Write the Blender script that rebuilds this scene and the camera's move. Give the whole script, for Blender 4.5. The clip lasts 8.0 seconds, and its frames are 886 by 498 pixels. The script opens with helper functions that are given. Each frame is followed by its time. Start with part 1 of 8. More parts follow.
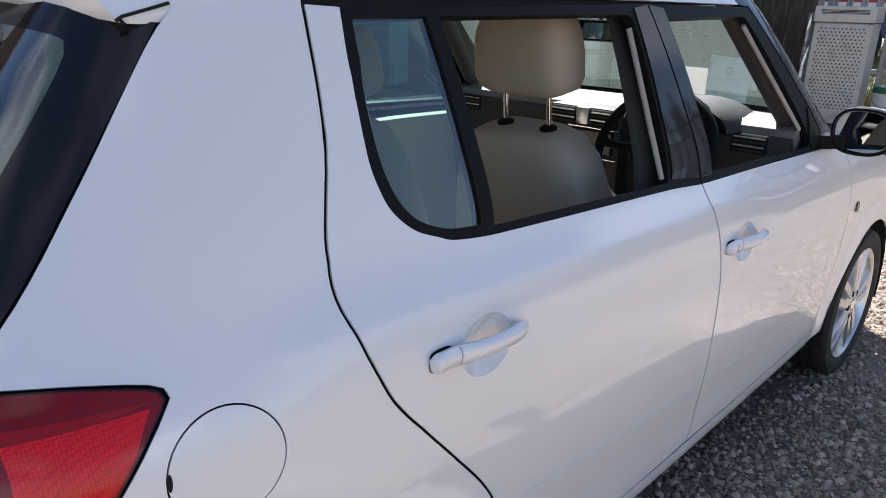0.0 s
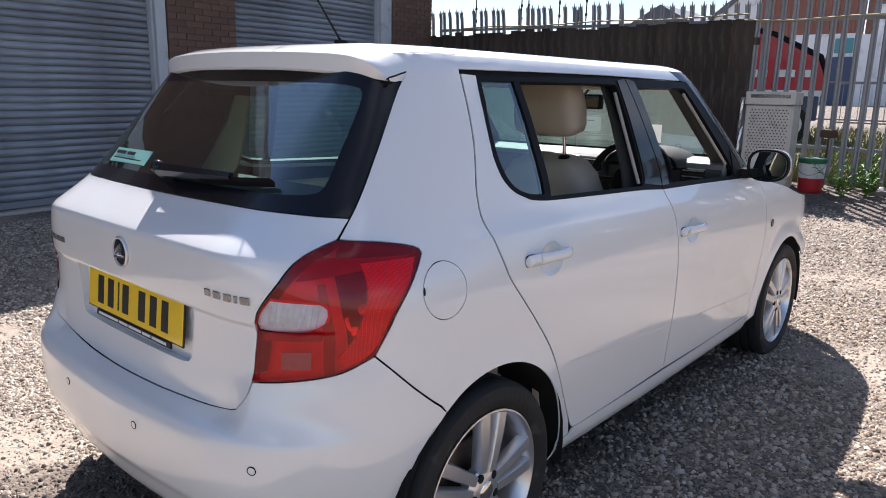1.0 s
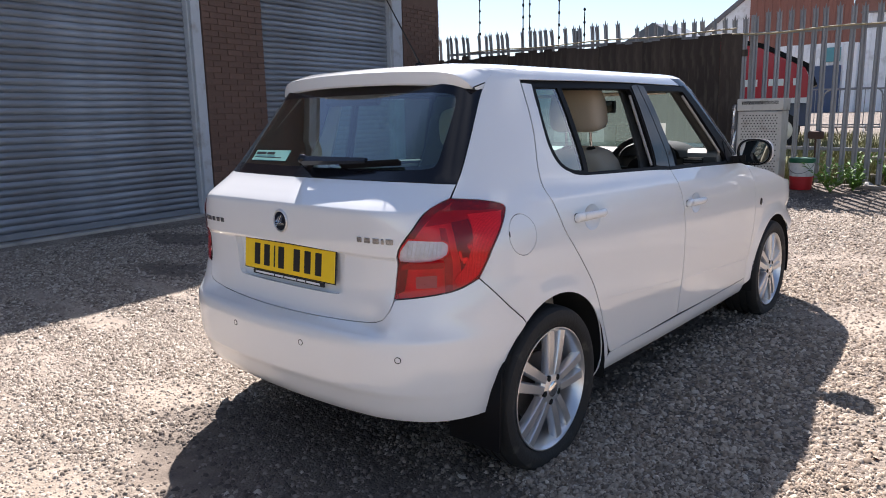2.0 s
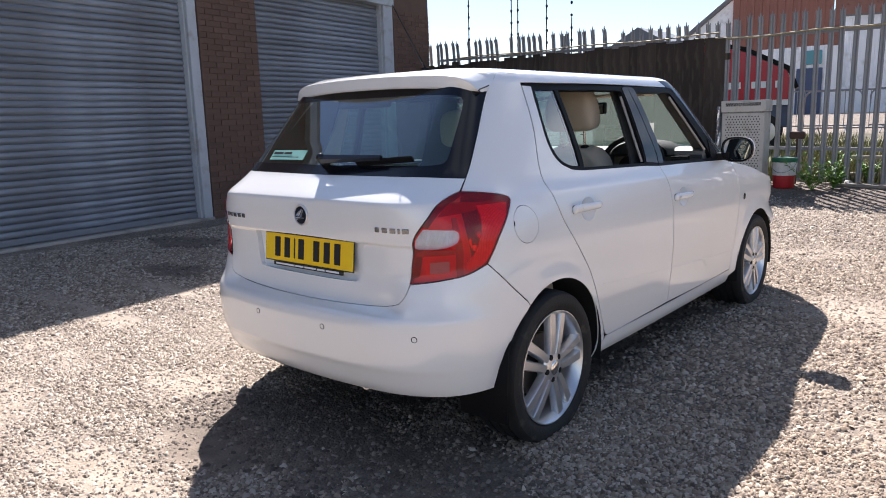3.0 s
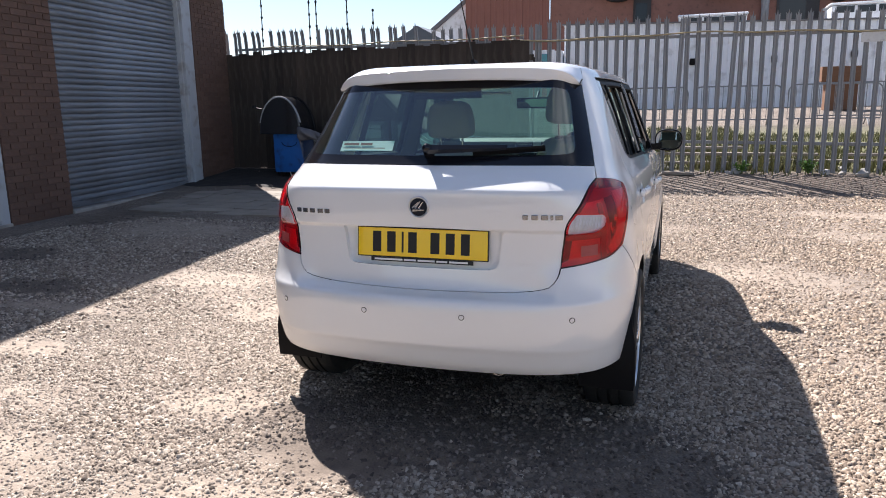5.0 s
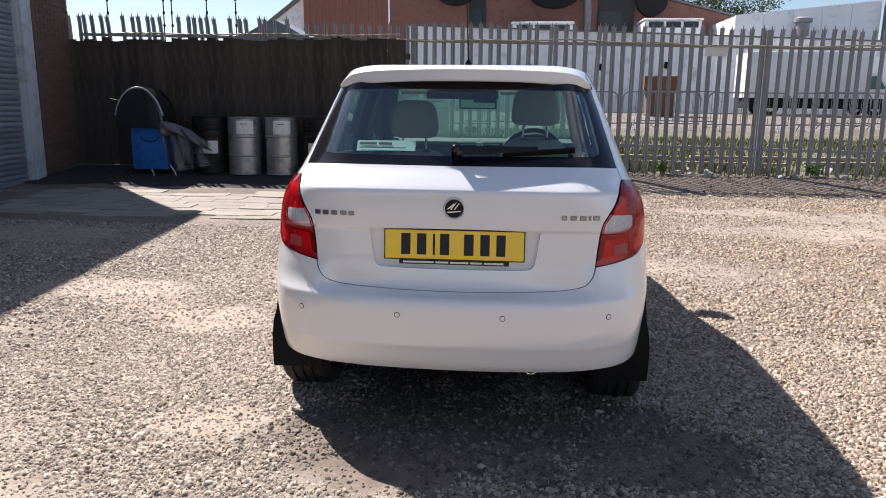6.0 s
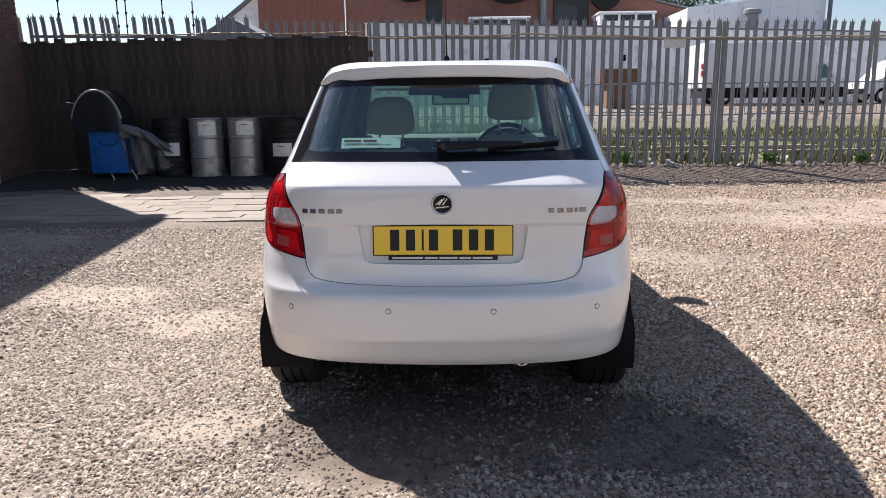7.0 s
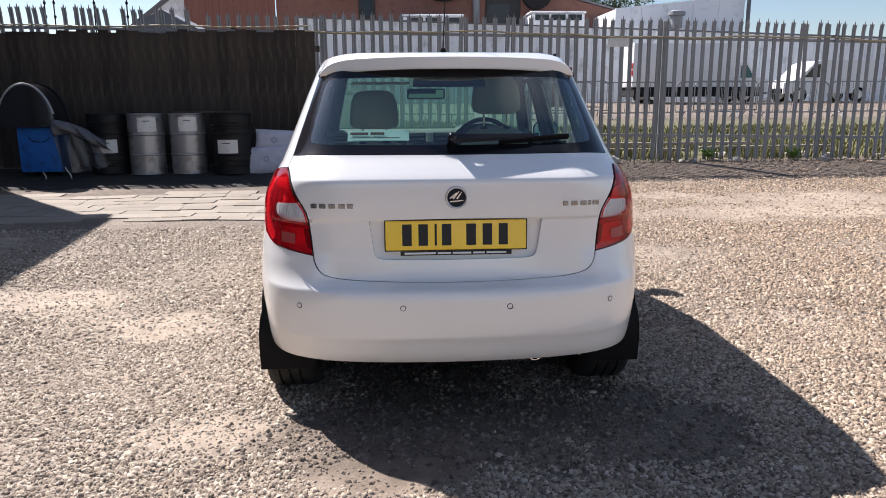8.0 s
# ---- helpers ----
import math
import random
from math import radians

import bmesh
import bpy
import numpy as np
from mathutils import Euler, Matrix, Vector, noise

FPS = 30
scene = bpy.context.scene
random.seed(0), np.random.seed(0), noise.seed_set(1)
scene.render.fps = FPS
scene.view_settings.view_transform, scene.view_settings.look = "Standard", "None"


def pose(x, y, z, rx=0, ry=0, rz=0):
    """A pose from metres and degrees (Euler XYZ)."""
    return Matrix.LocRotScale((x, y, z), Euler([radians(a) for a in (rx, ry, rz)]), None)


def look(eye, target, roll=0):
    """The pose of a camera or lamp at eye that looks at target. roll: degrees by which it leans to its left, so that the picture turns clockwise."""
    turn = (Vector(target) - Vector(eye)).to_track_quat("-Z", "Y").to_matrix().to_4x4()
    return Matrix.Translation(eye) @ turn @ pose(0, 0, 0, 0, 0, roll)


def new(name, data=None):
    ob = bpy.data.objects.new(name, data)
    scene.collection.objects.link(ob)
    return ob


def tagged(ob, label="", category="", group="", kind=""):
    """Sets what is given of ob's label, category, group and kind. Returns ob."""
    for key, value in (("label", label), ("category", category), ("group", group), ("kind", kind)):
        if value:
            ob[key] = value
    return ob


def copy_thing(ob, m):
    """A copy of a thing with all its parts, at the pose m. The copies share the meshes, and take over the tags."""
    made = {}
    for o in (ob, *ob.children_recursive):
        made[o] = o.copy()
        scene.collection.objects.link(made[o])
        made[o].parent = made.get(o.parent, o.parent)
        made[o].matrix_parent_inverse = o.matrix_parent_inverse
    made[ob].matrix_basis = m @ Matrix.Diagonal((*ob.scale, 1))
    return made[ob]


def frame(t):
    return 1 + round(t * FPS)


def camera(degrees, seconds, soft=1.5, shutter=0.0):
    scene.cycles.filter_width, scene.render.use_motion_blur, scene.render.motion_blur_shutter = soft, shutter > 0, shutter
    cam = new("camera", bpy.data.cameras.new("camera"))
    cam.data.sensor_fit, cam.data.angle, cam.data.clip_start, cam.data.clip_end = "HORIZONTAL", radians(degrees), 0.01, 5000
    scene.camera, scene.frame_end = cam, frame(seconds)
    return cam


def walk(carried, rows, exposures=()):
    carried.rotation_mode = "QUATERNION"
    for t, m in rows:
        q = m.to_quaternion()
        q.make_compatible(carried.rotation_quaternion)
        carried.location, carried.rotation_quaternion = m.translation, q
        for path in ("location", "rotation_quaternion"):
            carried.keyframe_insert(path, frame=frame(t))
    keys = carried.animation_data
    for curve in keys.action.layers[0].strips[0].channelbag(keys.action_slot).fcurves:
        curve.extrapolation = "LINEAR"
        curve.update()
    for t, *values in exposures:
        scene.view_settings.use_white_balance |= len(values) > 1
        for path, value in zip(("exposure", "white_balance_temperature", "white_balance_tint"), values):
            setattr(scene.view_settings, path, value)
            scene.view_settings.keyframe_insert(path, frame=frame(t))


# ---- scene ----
from mathutils.bvhtree import BVHTree
from mathutils.geometry import delaunay_2d_cdt

cam = camera(64.0, 8.0, soft=0.95)
PATH = [
    (0, (1.388, 0.186, 1.357), (0.076, 1.54, 0.689), 1.3),
    (0.5, (1.619, -0.242, 1.328), (0.287, 1.162, 0.821), -0.9),
    (0.6, (1.662, -0.332, 1.324), (0.331, 1.073, 0.821), -1.1),
    (1, (1.783, -0.696, 1.301), (0.5, 0.775, 0.865), 1.1),
    (1.5, (1.937, -1.086, 1.265), (0.643, 0.38, 0.849), -0.4),
    (1.7, (1.997, -1.22, 1.244), (0.69, 0.244, 0.859), -0.9),
    (2.8, (2.124, -1.603, 1.231), (0.854, -0.101, 0.871), -1.9),
    (3, (2.136, -1.6, 1.222), (0.864, -0.099, 0.864), -1.7),
    (3.5, (2.08, -1.665, 1.229), (0.841, -0.14, 0.857), -1.3),
    (4, (1.768, -1.943, 1.245), (0.641, -0.337, 0.856), -1.8),
    (4.2, (1.617, -2.021, 1.244), (0.564, -0.366, 0.853), -1.9),
    (5.3, (0.66, -2.401, 1.239), (0.177, -0.499, 0.853), -0.4),
    (5.5, (0.492, -2.406, 1.228), (0.096, -0.483, 0.843), -0.0),
    (6, (0.193, -2.467, 1.253), (0.016, -0.516, 0.855), 0.6),
    (6.5, (0.108, -2.504, 1.254), (0.027, -0.547, 0.852), 0.5),
    (7, (0.096, -2.488, 1.252), (0.024, -0.532, 0.844), -0.6),
    (7.5, (0.067, -2.432, 1.241), (0.052, -0.475, 0.825), -1.0),
    (8, (-0.204, -2.437, 1.232), (-0.085, -0.484, 0.817), -0.3),
]
walk(cam, [(t, look(eye, target, roll)) for t, eye, target, roll in PATH],
     exposures=((0, 1.47, 6200, 14), (1.0, 1.25, 6300, 15), (1.7, 1.25, 6330, 15), (2.8, 1.33, 6400, 15), (4.0, 1.33, 6400, 15), (5.5, 1.14, 6450, 15), (6.5, 1.03, 6480, 15), (8, 1.03, 6480, 15)))

SUN = Vector((-0.655, 0.69, 1.0)).normalized()
sun = new("sun", bpy.data.lights.new("sun", "SUN"))
sun.data.energy, sun.data.angle, sun.data.color = 5.0, radians(0.53), (1.0, 0.96, 0.91)
sun.matrix_world = look(SUN * 40, (0, 0, 0))


def make_world():
    w = bpy.data.worlds.new("sky")
    scene.world = w
    w.use_nodes = True
    nt = w.node_tree
    nt.nodes.clear()
    sky = nt.nodes.new("ShaderNodeTexSky")
    sky.sky_type, sky.sun_disc = "NISHITA", False
    sky.air_density, sky.dust_density, sky.ozone_density = 1.0, 0.5, 2.6
    sky.sun_elevation, sky.sun_rotation = math.asin(SUN.z), math.atan2(SUN.x, SUN.y)
    co = nt.nodes.new("ShaderNodeTexCoord")
    mp = nt.nodes.new("ShaderNodeMapping")
    mp.inputs["Scale"].default_value = (1.0, 1.0, 1.5)
    nz = nt.nodes.new("ShaderNodeTexNoise")
    nz.inputs["Scale"].default_value, nz.inputs["Detail"].default_value, nz.inputs["Roughness"].default_value = 1.9, 6, 0.5
    rp = nt.nodes.new("ShaderNodeValToRGB")
    rp.color_ramp.elements[0].position, rp.color_ramp.elements[1].position = 0.56, 0.74
    mx = nt.nodes.new("ShaderNodeMix")
    mx.data_type = "RGBA"
    mx.inputs["B"].default_value = (10.0, 10.4, 11.0, 1)
    bg = nt.nodes.new("ShaderNodeBackground")
    bg.inputs["Strength"].default_value = 0.062
    out = nt.nodes.new("ShaderNodeOutputWorld")
    nt.links.new(co.outputs["Generated"], mp.inputs["Vector"])
    nt.links.new(mp.outputs["Vector"], nz.inputs["Vector"])
    nt.links.new(nz.outputs["Fac"], rp.inputs["Fac"])
    nt.links.new(rp.outputs["Color"], mx.inputs["Factor"])
    nt.links.new(sky.outputs["Color"], mx.inputs["A"])
    nt.links.new(mx.outputs["Result"], bg.inputs["Color"])
    nt.links.new(bg.outputs["Background"], out.inputs["Surface"])


make_world()


# ---- materials ----
def surface(name, base, rough=0.6, metal=0.0, vary=0.15, scale=4.0, fine=60.0, bump=0.0, bump_scale=None, coat=0.0, dirt=None, dirt_amount=0.0,
            island=0.0, objects=0.0, stretch=(1, 1, 1), spec=0.5, transmission=0.0, alpha=1.0, ior=1.45):
    """A surface with colour varied at two scales, stains of another colour, and fine relief."""
    m = bpy.data.materials.new(name)
    m.use_nodes = True
    nt = m.node_tree
    b = nt.nodes["Principled BSDF"]
    b.inputs["Roughness"].default_value, b.inputs["Metallic"].default_value = rough, metal
    b.inputs["Coat Weight"].default_value, b.inputs["Coat Roughness"].default_value = coat, 0.03
    b.inputs["Specular IOR Level"].default_value = spec
    b.inputs["Transmission Weight"].default_value, b.inputs["IOR"].default_value, b.inputs["Alpha"].default_value = transmission, ior, alpha
    co = nt.nodes.new("ShaderNodeTexCoord")
    mp = nt.nodes.new("ShaderNodeMapping")
    mp.inputs["Scale"].default_value = stretch
    nt.links.new(co.outputs["Object"], mp.inputs["Vector"])

    def noise_at(s, detail=4):
        n = nt.nodes.new("ShaderNodeTexNoise")
        n.inputs["Scale"].default_value, n.inputs["Detail"].default_value = s, detail
        nt.links.new(mp.outputs["Vector"], n.inputs["Vector"])
        return n.outputs["Fac"]

    def math_node(op, a, c):
        n = nt.nodes.new("ShaderNodeMath")
        n.operation = op
        for i, v in enumerate((a, c)):
            if isinstance(v, (int, float)):
                n.inputs[i].default_value = v
            else:
                nt.links.new(v, n.inputs[i])
        return n.outputs[0]
    big, small = noise_at(scale), noise_at(fine, 3)
    fac = math_node("ADD", math_node("MULTIPLY", big, 1.4 * vary), math_node("MULTIPLY", small, 0.6 * vary))
    fac = math_node("ADD", fac, 1 - vary)
    if island:
        g = nt.nodes.new("ShaderNodeNewGeometry")
        fac = math_node("MULTIPLY", fac, math_node("ADD", math_node("MULTIPLY", g.outputs["Random Per Island"], island), 1 - island / 2))
    if objects:
        g = nt.nodes.new("ShaderNodeObjectInfo")
        fac = math_node("MULTIPLY", fac, math_node("ADD", math_node("MULTIPLY", g.outputs["Random"], objects), 1 - objects / 2))
    mul = nt.nodes.new("ShaderNodeMix")
    mul.data_type, mul.blend_type = "RGBA", "MULTIPLY"
    mul.inputs["Factor"].default_value = 1
    mul.inputs["A"].default_value = (*base, 1)
    nt.links.new(fac, mul.inputs["B"])
    colour = mul.outputs["Result"]
    if dirt:
        rp = nt.nodes.new("ShaderNodeValToRGB")
        rp.color_ramp.elements[0].position, rp.color_ramp.elements[1].position = 0.62 - 0.3 * dirt_amount, 0.80 - 0.2 * dirt_amount
        nt.links.new(noise_at(scale * 1.7, 6), rp.inputs["Fac"])
        mx = nt.nodes.new("ShaderNodeMix")
        mx.data_type = "RGBA"
        mx.inputs["B"].default_value = (*dirt, 1)
        nt.links.new(math_node("MULTIPLY", rp.outputs["Color"], min(1.0, 0.4 + dirt_amount)), mx.inputs["Factor"])
        nt.links.new(colour, mx.inputs["A"])
        colour = mx.outputs["Result"]
    nt.links.new(colour, b.inputs["Base Color"])
    if bump:
        bp = nt.nodes.new("ShaderNodeBump")
        bp.inputs["Strength"].default_value, bp.inputs["Distance"].default_value = min(1.0, bump), 0.01
        nt.links.new(noise_at(bump_scale or fine, 5), bp.inputs["Height"])
        nt.links.new(bp.outputs["Normal"], b.inputs["Normal"])
    return m


def tuned(m, **values):
    b = m.node_tree.nodes["Principled BSDF"]
    for k, v in values.items():
        b.inputs[k.replace("_", " ").title().replace("Ior", "IOR")].default_value = v
    return m


PAINT = tuned(surface("white_paint", (0.80, 0.80, 0.795), 0.35, vary=0.02, scale=2, fine=300, coat=1.0), coat_ior=1.75)
BLACK = surface("black_plastic", (0.008, 0.008, 0.009), 0.5, vary=0.2, scale=6, fine=200, bump=0.03, spec=0.12)
GLOSS_BLACK = surface("gloss_black", (0.008, 0.008, 0.011), 0.16, vary=0.1, spec=0.35, coat=0.15)
DARK = surface("dark_void", (0.008, 0.008, 0.008), 0.9, vary=0.2)
RUBBER = surface("tyre_rubber", (0.017, 0.0165, 0.016), 0.75, vary=0.3, scale=9, fine=90, bump=0.2, dirt=(0.12, 0.105, 0.085), dirt_amount=0.12)
ALLOY = surface("silver_alloy", (0.64, 0.64, 0.65), 0.28, metal=0.8, vary=0.08, scale=12, fine=90)
CHROME = surface("chrome", (0.80, 0.80, 0.81), 0.07, metal=1.0, vary=0.04)
STEEL = surface("brake_steel", (0.20, 0.17, 0.15), 0.4, metal=0.9, vary=0.3, scale=20)
PLATE = surface("yellow_plate", (0.93, 0.61, 0.008), 0.38, vary=0.05, coat=1.0)
INK = surface("black_letters", (0.012, 0.012, 0.014), 0.5, vary=0.1)
WHITE_INK = surface("white_letters", (0.75, 0.75, 0.75), 0.5, vary=0.05)
BEIGE = surface("beige_fabric", (0.46, 0.405, 0.33), 0.85, vary=0.12, scale=6, fine=400, bump=0.25)
BEIGE_TRIM = surface("beige_plastic", (0.56, 0.50, 0.41), 0.55, vary=0.06, scale=5, fine=250, bump=0.1)
GREY_FABRIC = surface("grey_fabric", (0.16, 0.155, 0.15), 0.9, vary=0.15, fine=400, bump=0.25)
PIANO_BLACK = surface("piano_black", (0.008, 0.008, 0.010), 0.05, vary=0.1, spec=0.4)
DASH_TOP = surface("pale_dash_top", (0.17, 0.17, 0.16), 0.6, vary=0.08, fine=300, bump=0.2)
DASH = surface("dark_dash_plastic", (0.040, 0.041, 0.041), 0.6, vary=0.12, fine=300, bump=0.2, spec=0.35)


def glass(name, tint, rough=0.0, base=0.085, haze=0.0, dust=(0.7, 0.8, 0.78), rise=5.0):
    """A thin tinted pane: clear, with a sheen that grows towards a grazing view."""
    m = bpy.data.materials.new(name)
    m.use_nodes = True
    nt = m.node_tree
    nt.nodes.clear()
    t = nt.nodes.new("ShaderNodeBsdfTransparent")
    t.inputs["Color"].default_value = (*tint, 1)
    g = nt.nodes.new("ShaderNodeBsdfGlossy")
    g.inputs["Roughness"].default_value = rough
    lw = nt.nodes.new("ShaderNodeLayerWeight")
    lw.inputs["Blend"].default_value = 0.5
    pw = nt.nodes.new("ShaderNodeMath")
    pw.operation, pw.inputs[1].default_value = "POWER", rise
    f = nt.nodes.new("ShaderNodeMath")
    f.operation, f.inputs[1].default_value, f.inputs[2].default_value = "MULTIPLY_ADD", 1 - base, base
    nt.links.new(lw.outputs["Facing"], pw.inputs[0])
    nt.links.new(pw.outputs[0], f.inputs[0])
    mx = nt.nodes.new("ShaderNodeMixShader")
    out = nt.nodes.new("ShaderNodeOutputMaterial")
    nt.links.new(f.outputs[0], mx.inputs["Fac"])
    clear = t.outputs["BSDF"]
    if haze:
        # a film of dust that scatters light both ways
        d, tr = nt.nodes.new("ShaderNodeBsdfDiffuse"), nt.nodes.new("ShaderNodeBsdfTranslucent")
        both, film = nt.nodes.new("ShaderNodeMixShader"), nt.nodes.new("ShaderNodeMixShader")
        for n in (d, tr):
            n.inputs["Color"].default_value = (*dust, 1)
        film.inputs["Fac"].default_value = haze
        nt.links.new(d.outputs["BSDF"], both.inputs[1])
        nt.links.new(tr.outputs["BSDF"], both.inputs[2])
        nt.links.new(clear, film.inputs[1])
        nt.links.new(both.outputs["Shader"], film.inputs[2])
        clear = film.outputs["Shader"]
    nt.links.new(clear, mx.inputs[1])
    nt.links.new(g.outputs["BSDF"], mx.inputs[2])
    nt.links.new(mx.outputs["Shader"], out.inputs["Surface"])
    return m


# the film's teal also stands in for sky reflected in the pane
REAR_GLASS = glass("rear_glass", (0.38, 0.62, 0.56), base=0.10, haze=0.045, dust=(0.28, 0.58, 0.55), rise=2.0)
SIDE_GLASS = glass("side_glass", (0.46, 0.70, 0.64), base=0.10, haze=0.02, rise=2.2)
SCREEN_GLASS = glass("windscreen_glass", (0.55, 0.72, 0.64), haze=0.11, dust=(0.45, 0.62, 0.52))
MIRROR = surface("mirror_glass", (0.45, 0.48, 0.48), 0.02, metal=1.0, vary=0.02)


# ---- mesh helpers ----
def finish(name, bm, material, smooth=None):
    """A mesh object from a bmesh; smooth: the angle in degrees up to which edges shade round."""
    me = bpy.data.meshes.new(name)
    bmesh.ops.recalc_face_normals(bm, faces=bm.faces)
    if smooth is not None:
        for f in bm.faces:
            f.smooth = True
        for e in bm.edges:
            if len(e.link_faces) == 2 and e.calc_face_angle(0) > radians(smooth):
                e.smooth = False
    bm.to_mesh(me)
    bm.free()
    for m in (material if isinstance(material, (list, tuple)) else [material]):
        me.materials.append(m)
    return new(name, me)


def under(ob, parent):
    ob.parent = parent
    return ob


def part(name, bm, material, parent, label="", smooth=None, kind=""):
    ob = under(finish(name, bm, material, smooth), parent)
    return tagged(ob, label, kind=kind)


def thing(name, label, category, at=(0, 0, 0), turn=0.0, group="", kind=""):
    e = new(name)
    e.matrix_basis = pose(*at, 0, 0, turn)
    return tagged(e, label, category, group, kind)


def mesh_thing(name, bm, material, label, category, at=(0, 0, 0), turn=0.0, group="", kind="", smooth=None):
    ob = finish(name, bm, material, smooth)
    ob.matrix_basis = pose(*at, 0, 0, turn)
    return tagged(ob, label, category, group, kind)


def box(bm, lo, hi, bevel=0.0, m=None, segments=1):
    """A box between two corners, bevelled, in bm."""
    c = [(a + b) / 2 for a, b in zip(lo, hi)]
    s = [b - a for a, b in zip(lo, hi)]
    r = bmesh.ops.create_cube(bm, size=1, matrix=Matrix.Translation(c) @ Matrix.Diagonal((*s, 1)))
    vs = r["verts"]
    if bevel:
        es = list({e for v in vs for e in v.link_edges})
        b = bmesh.ops.bevel(bm, geom=es, offset=bevel, segments=segments, profile=0.6, affect="EDGES")
        vs = list({v for f in b["faces"] for v in f.verts} | {v for v in vs if v.is_valid})
    if m is not None:
        bmesh.ops.transform(bm, matrix=m, verts=vs)
    return vs


def rod(bm, a, b, r, n=8, r2=None):
    """A round bar from a to b."""
    a, b = Vector(a), Vector(b)
    d = b - a
    q = d.to_track_quat("Z", "Y").to_matrix().to_4x4()
    return bmesh.ops.create_cone(bm, cap_ends=True, segments=n, radius1=r, radius2=r if r2 is None else r2, depth=d.length,
                                 matrix=Matrix.Translation((a + b) / 2) @ q)["verts"]


def tube(bm, pts, r, n=8, closed=False):
    """A round bar along a line of points."""
    pts = [Vector(p) for p in pts]
    rings = []
    count = len(pts)
    for i, p in enumerate(pts):
        a = pts[(i - 1) % count] if closed or i else p
        b = pts[(i + 1) % count] if closed or i < count - 1 else p
        q = (b - a).to_track_quat("Z", "Y")
        rings.append([bm.verts.new(p + q @ Vector((r * math.cos(2 * math.pi * k / n), r * math.sin(2 * math.pi * k / n), 0))) for k in range(n)])
    for i in range(count if closed else count - 1):
        A, B = rings[i], rings[(i + 1) % count]
        for k in range(n):
            bm.faces.new((A[k], A[(k + 1) % n], B[(k + 1) % n], B[k]))
    if not closed:
        bm.faces.new(rings[0][::-1])
        bm.faces.new(rings[-1])


def lathe(bm, profile, n=32, axis="z", closed=False, m=None):
    """A turned shape from (radius, height) pairs."""
    rings = []
    for r, h in profile:
        ring = []
        for k in range(n):
            a = 2 * math.pi * k / n
            p = (r * math.cos(a), r * math.sin(a), h) if axis == "z" else (h, r * math.cos(a), r * math.sin(a))
            v = Vector(p)
            ring.append(bm.verts.new(m @ v if m is not None else v))
        rings.append(ring)
    pairs = list(zip(rings, rings[1:] + ([rings[0]] if closed else [])))
    for A, B in pairs[:None if closed else len(rings) - 1]:
        for k in range(n):
            bm.faces.new((A[k], A[(k + 1) % n], B[(k + 1) % n], B[k]))
    if not closed:
        bm.faces.new(rings[0][::-1])
        bm.faces.new(rings[-1])


def prism(bm, outline, depth, m=None):
    """A flat outline in x, y, given thickness along z."""
    top = [bm.verts.new((x, y, depth)) for x, y in outline]
    low = [bm.verts.new((x, y, 0)) for x, y in outline]
    n = len(outline)
    bm.faces.new(top)
    bm.faces.new(low[::-1])
    for i in range(n):
        bm.faces.new((low[i], low[(i + 1) % n], top[(i + 1) % n], top[i]))
    if m is not None:
        bmesh.ops.transform(bm, matrix=m, verts=top + low)


def loft(bm, rings, caps=True):
    """Skin over rings of as many points each."""
    R = [[bm.verts.new(p) for p in ring] for ring in rings]
    n = len(R[0])
    for A, B in zip(R, R[1:]):
        for k in range(n):
            bm.faces.new((A[k], A[(k + 1) % n], B[(k + 1) % n], B[k]))
    if caps:
        bm.faces.new(R[0][::-1])
        bm.faces.new(R[-1])
    return R


def letters(text, size, material, parent, m, depth=0.001, stretch=1.0, name="lettering", label=""):
    """Raised letters of the built-in font, centred at the pose m, facing its z."""
    cu = bpy.data.curves.new(name, "FONT")
    cu.body, cu.size, cu.extrude, cu.align_x, cu.align_y = text, size, depth, "CENTER", "CENTER"
    ob = bpy.data.objects.new(name, cu)
    scene.collection.objects.link(ob)
    me = bpy.data.meshes.new_from_object(ob.evaluated_get(bpy.context.evaluated_depsgraph_get()))
    bpy.data.objects.remove(ob)
    bpy.data.curves.remove(cu)
    me.materials.clear()
    me.materials.append(material)
    o = new(name, me)
    o.parent = parent
    o.matrix_basis = m @ Matrix.Diagonal((stretch, 1, 1, 1))
    return tagged(o, label)


# ---- body surface of the car: height z, chart q round the plan outline ----
def pchip(table):
    xs, ys = [p[0] for p in table], [p[1] for p in table]
    n = len(xs)
    d = [(ys[i + 1] - ys[i]) / (xs[i + 1] - xs[i]) for i in range(n - 1)]
    m = [d[0]] + [0 if d[i - 1] * d[i] <= 0 else 2 * d[i - 1] * d[i] / (d[i - 1] + d[i]) for i in range(1, n - 1)] + [d[-1]]

    def f(x):
        if x <= xs[0]:
            return ys[0] + m[0] * (x - xs[0])
        if x >= xs[-1]:
            return ys[-1] + m[-1] * (x - xs[-1])
        i = 0
        while xs[i + 1] < x:
            i += 1
        h = xs[i + 1] - xs[i]
        t = (x - xs[i]) / h
        return (ys[i] * (1 + 2 * t) * (1 - t) ** 2 + ys[i + 1] * t * t * (3 - 2 * t)
                + h * (m[i] * t * (1 - t) ** 2 + m[i + 1] * t * t * (t - 1)))
    return f


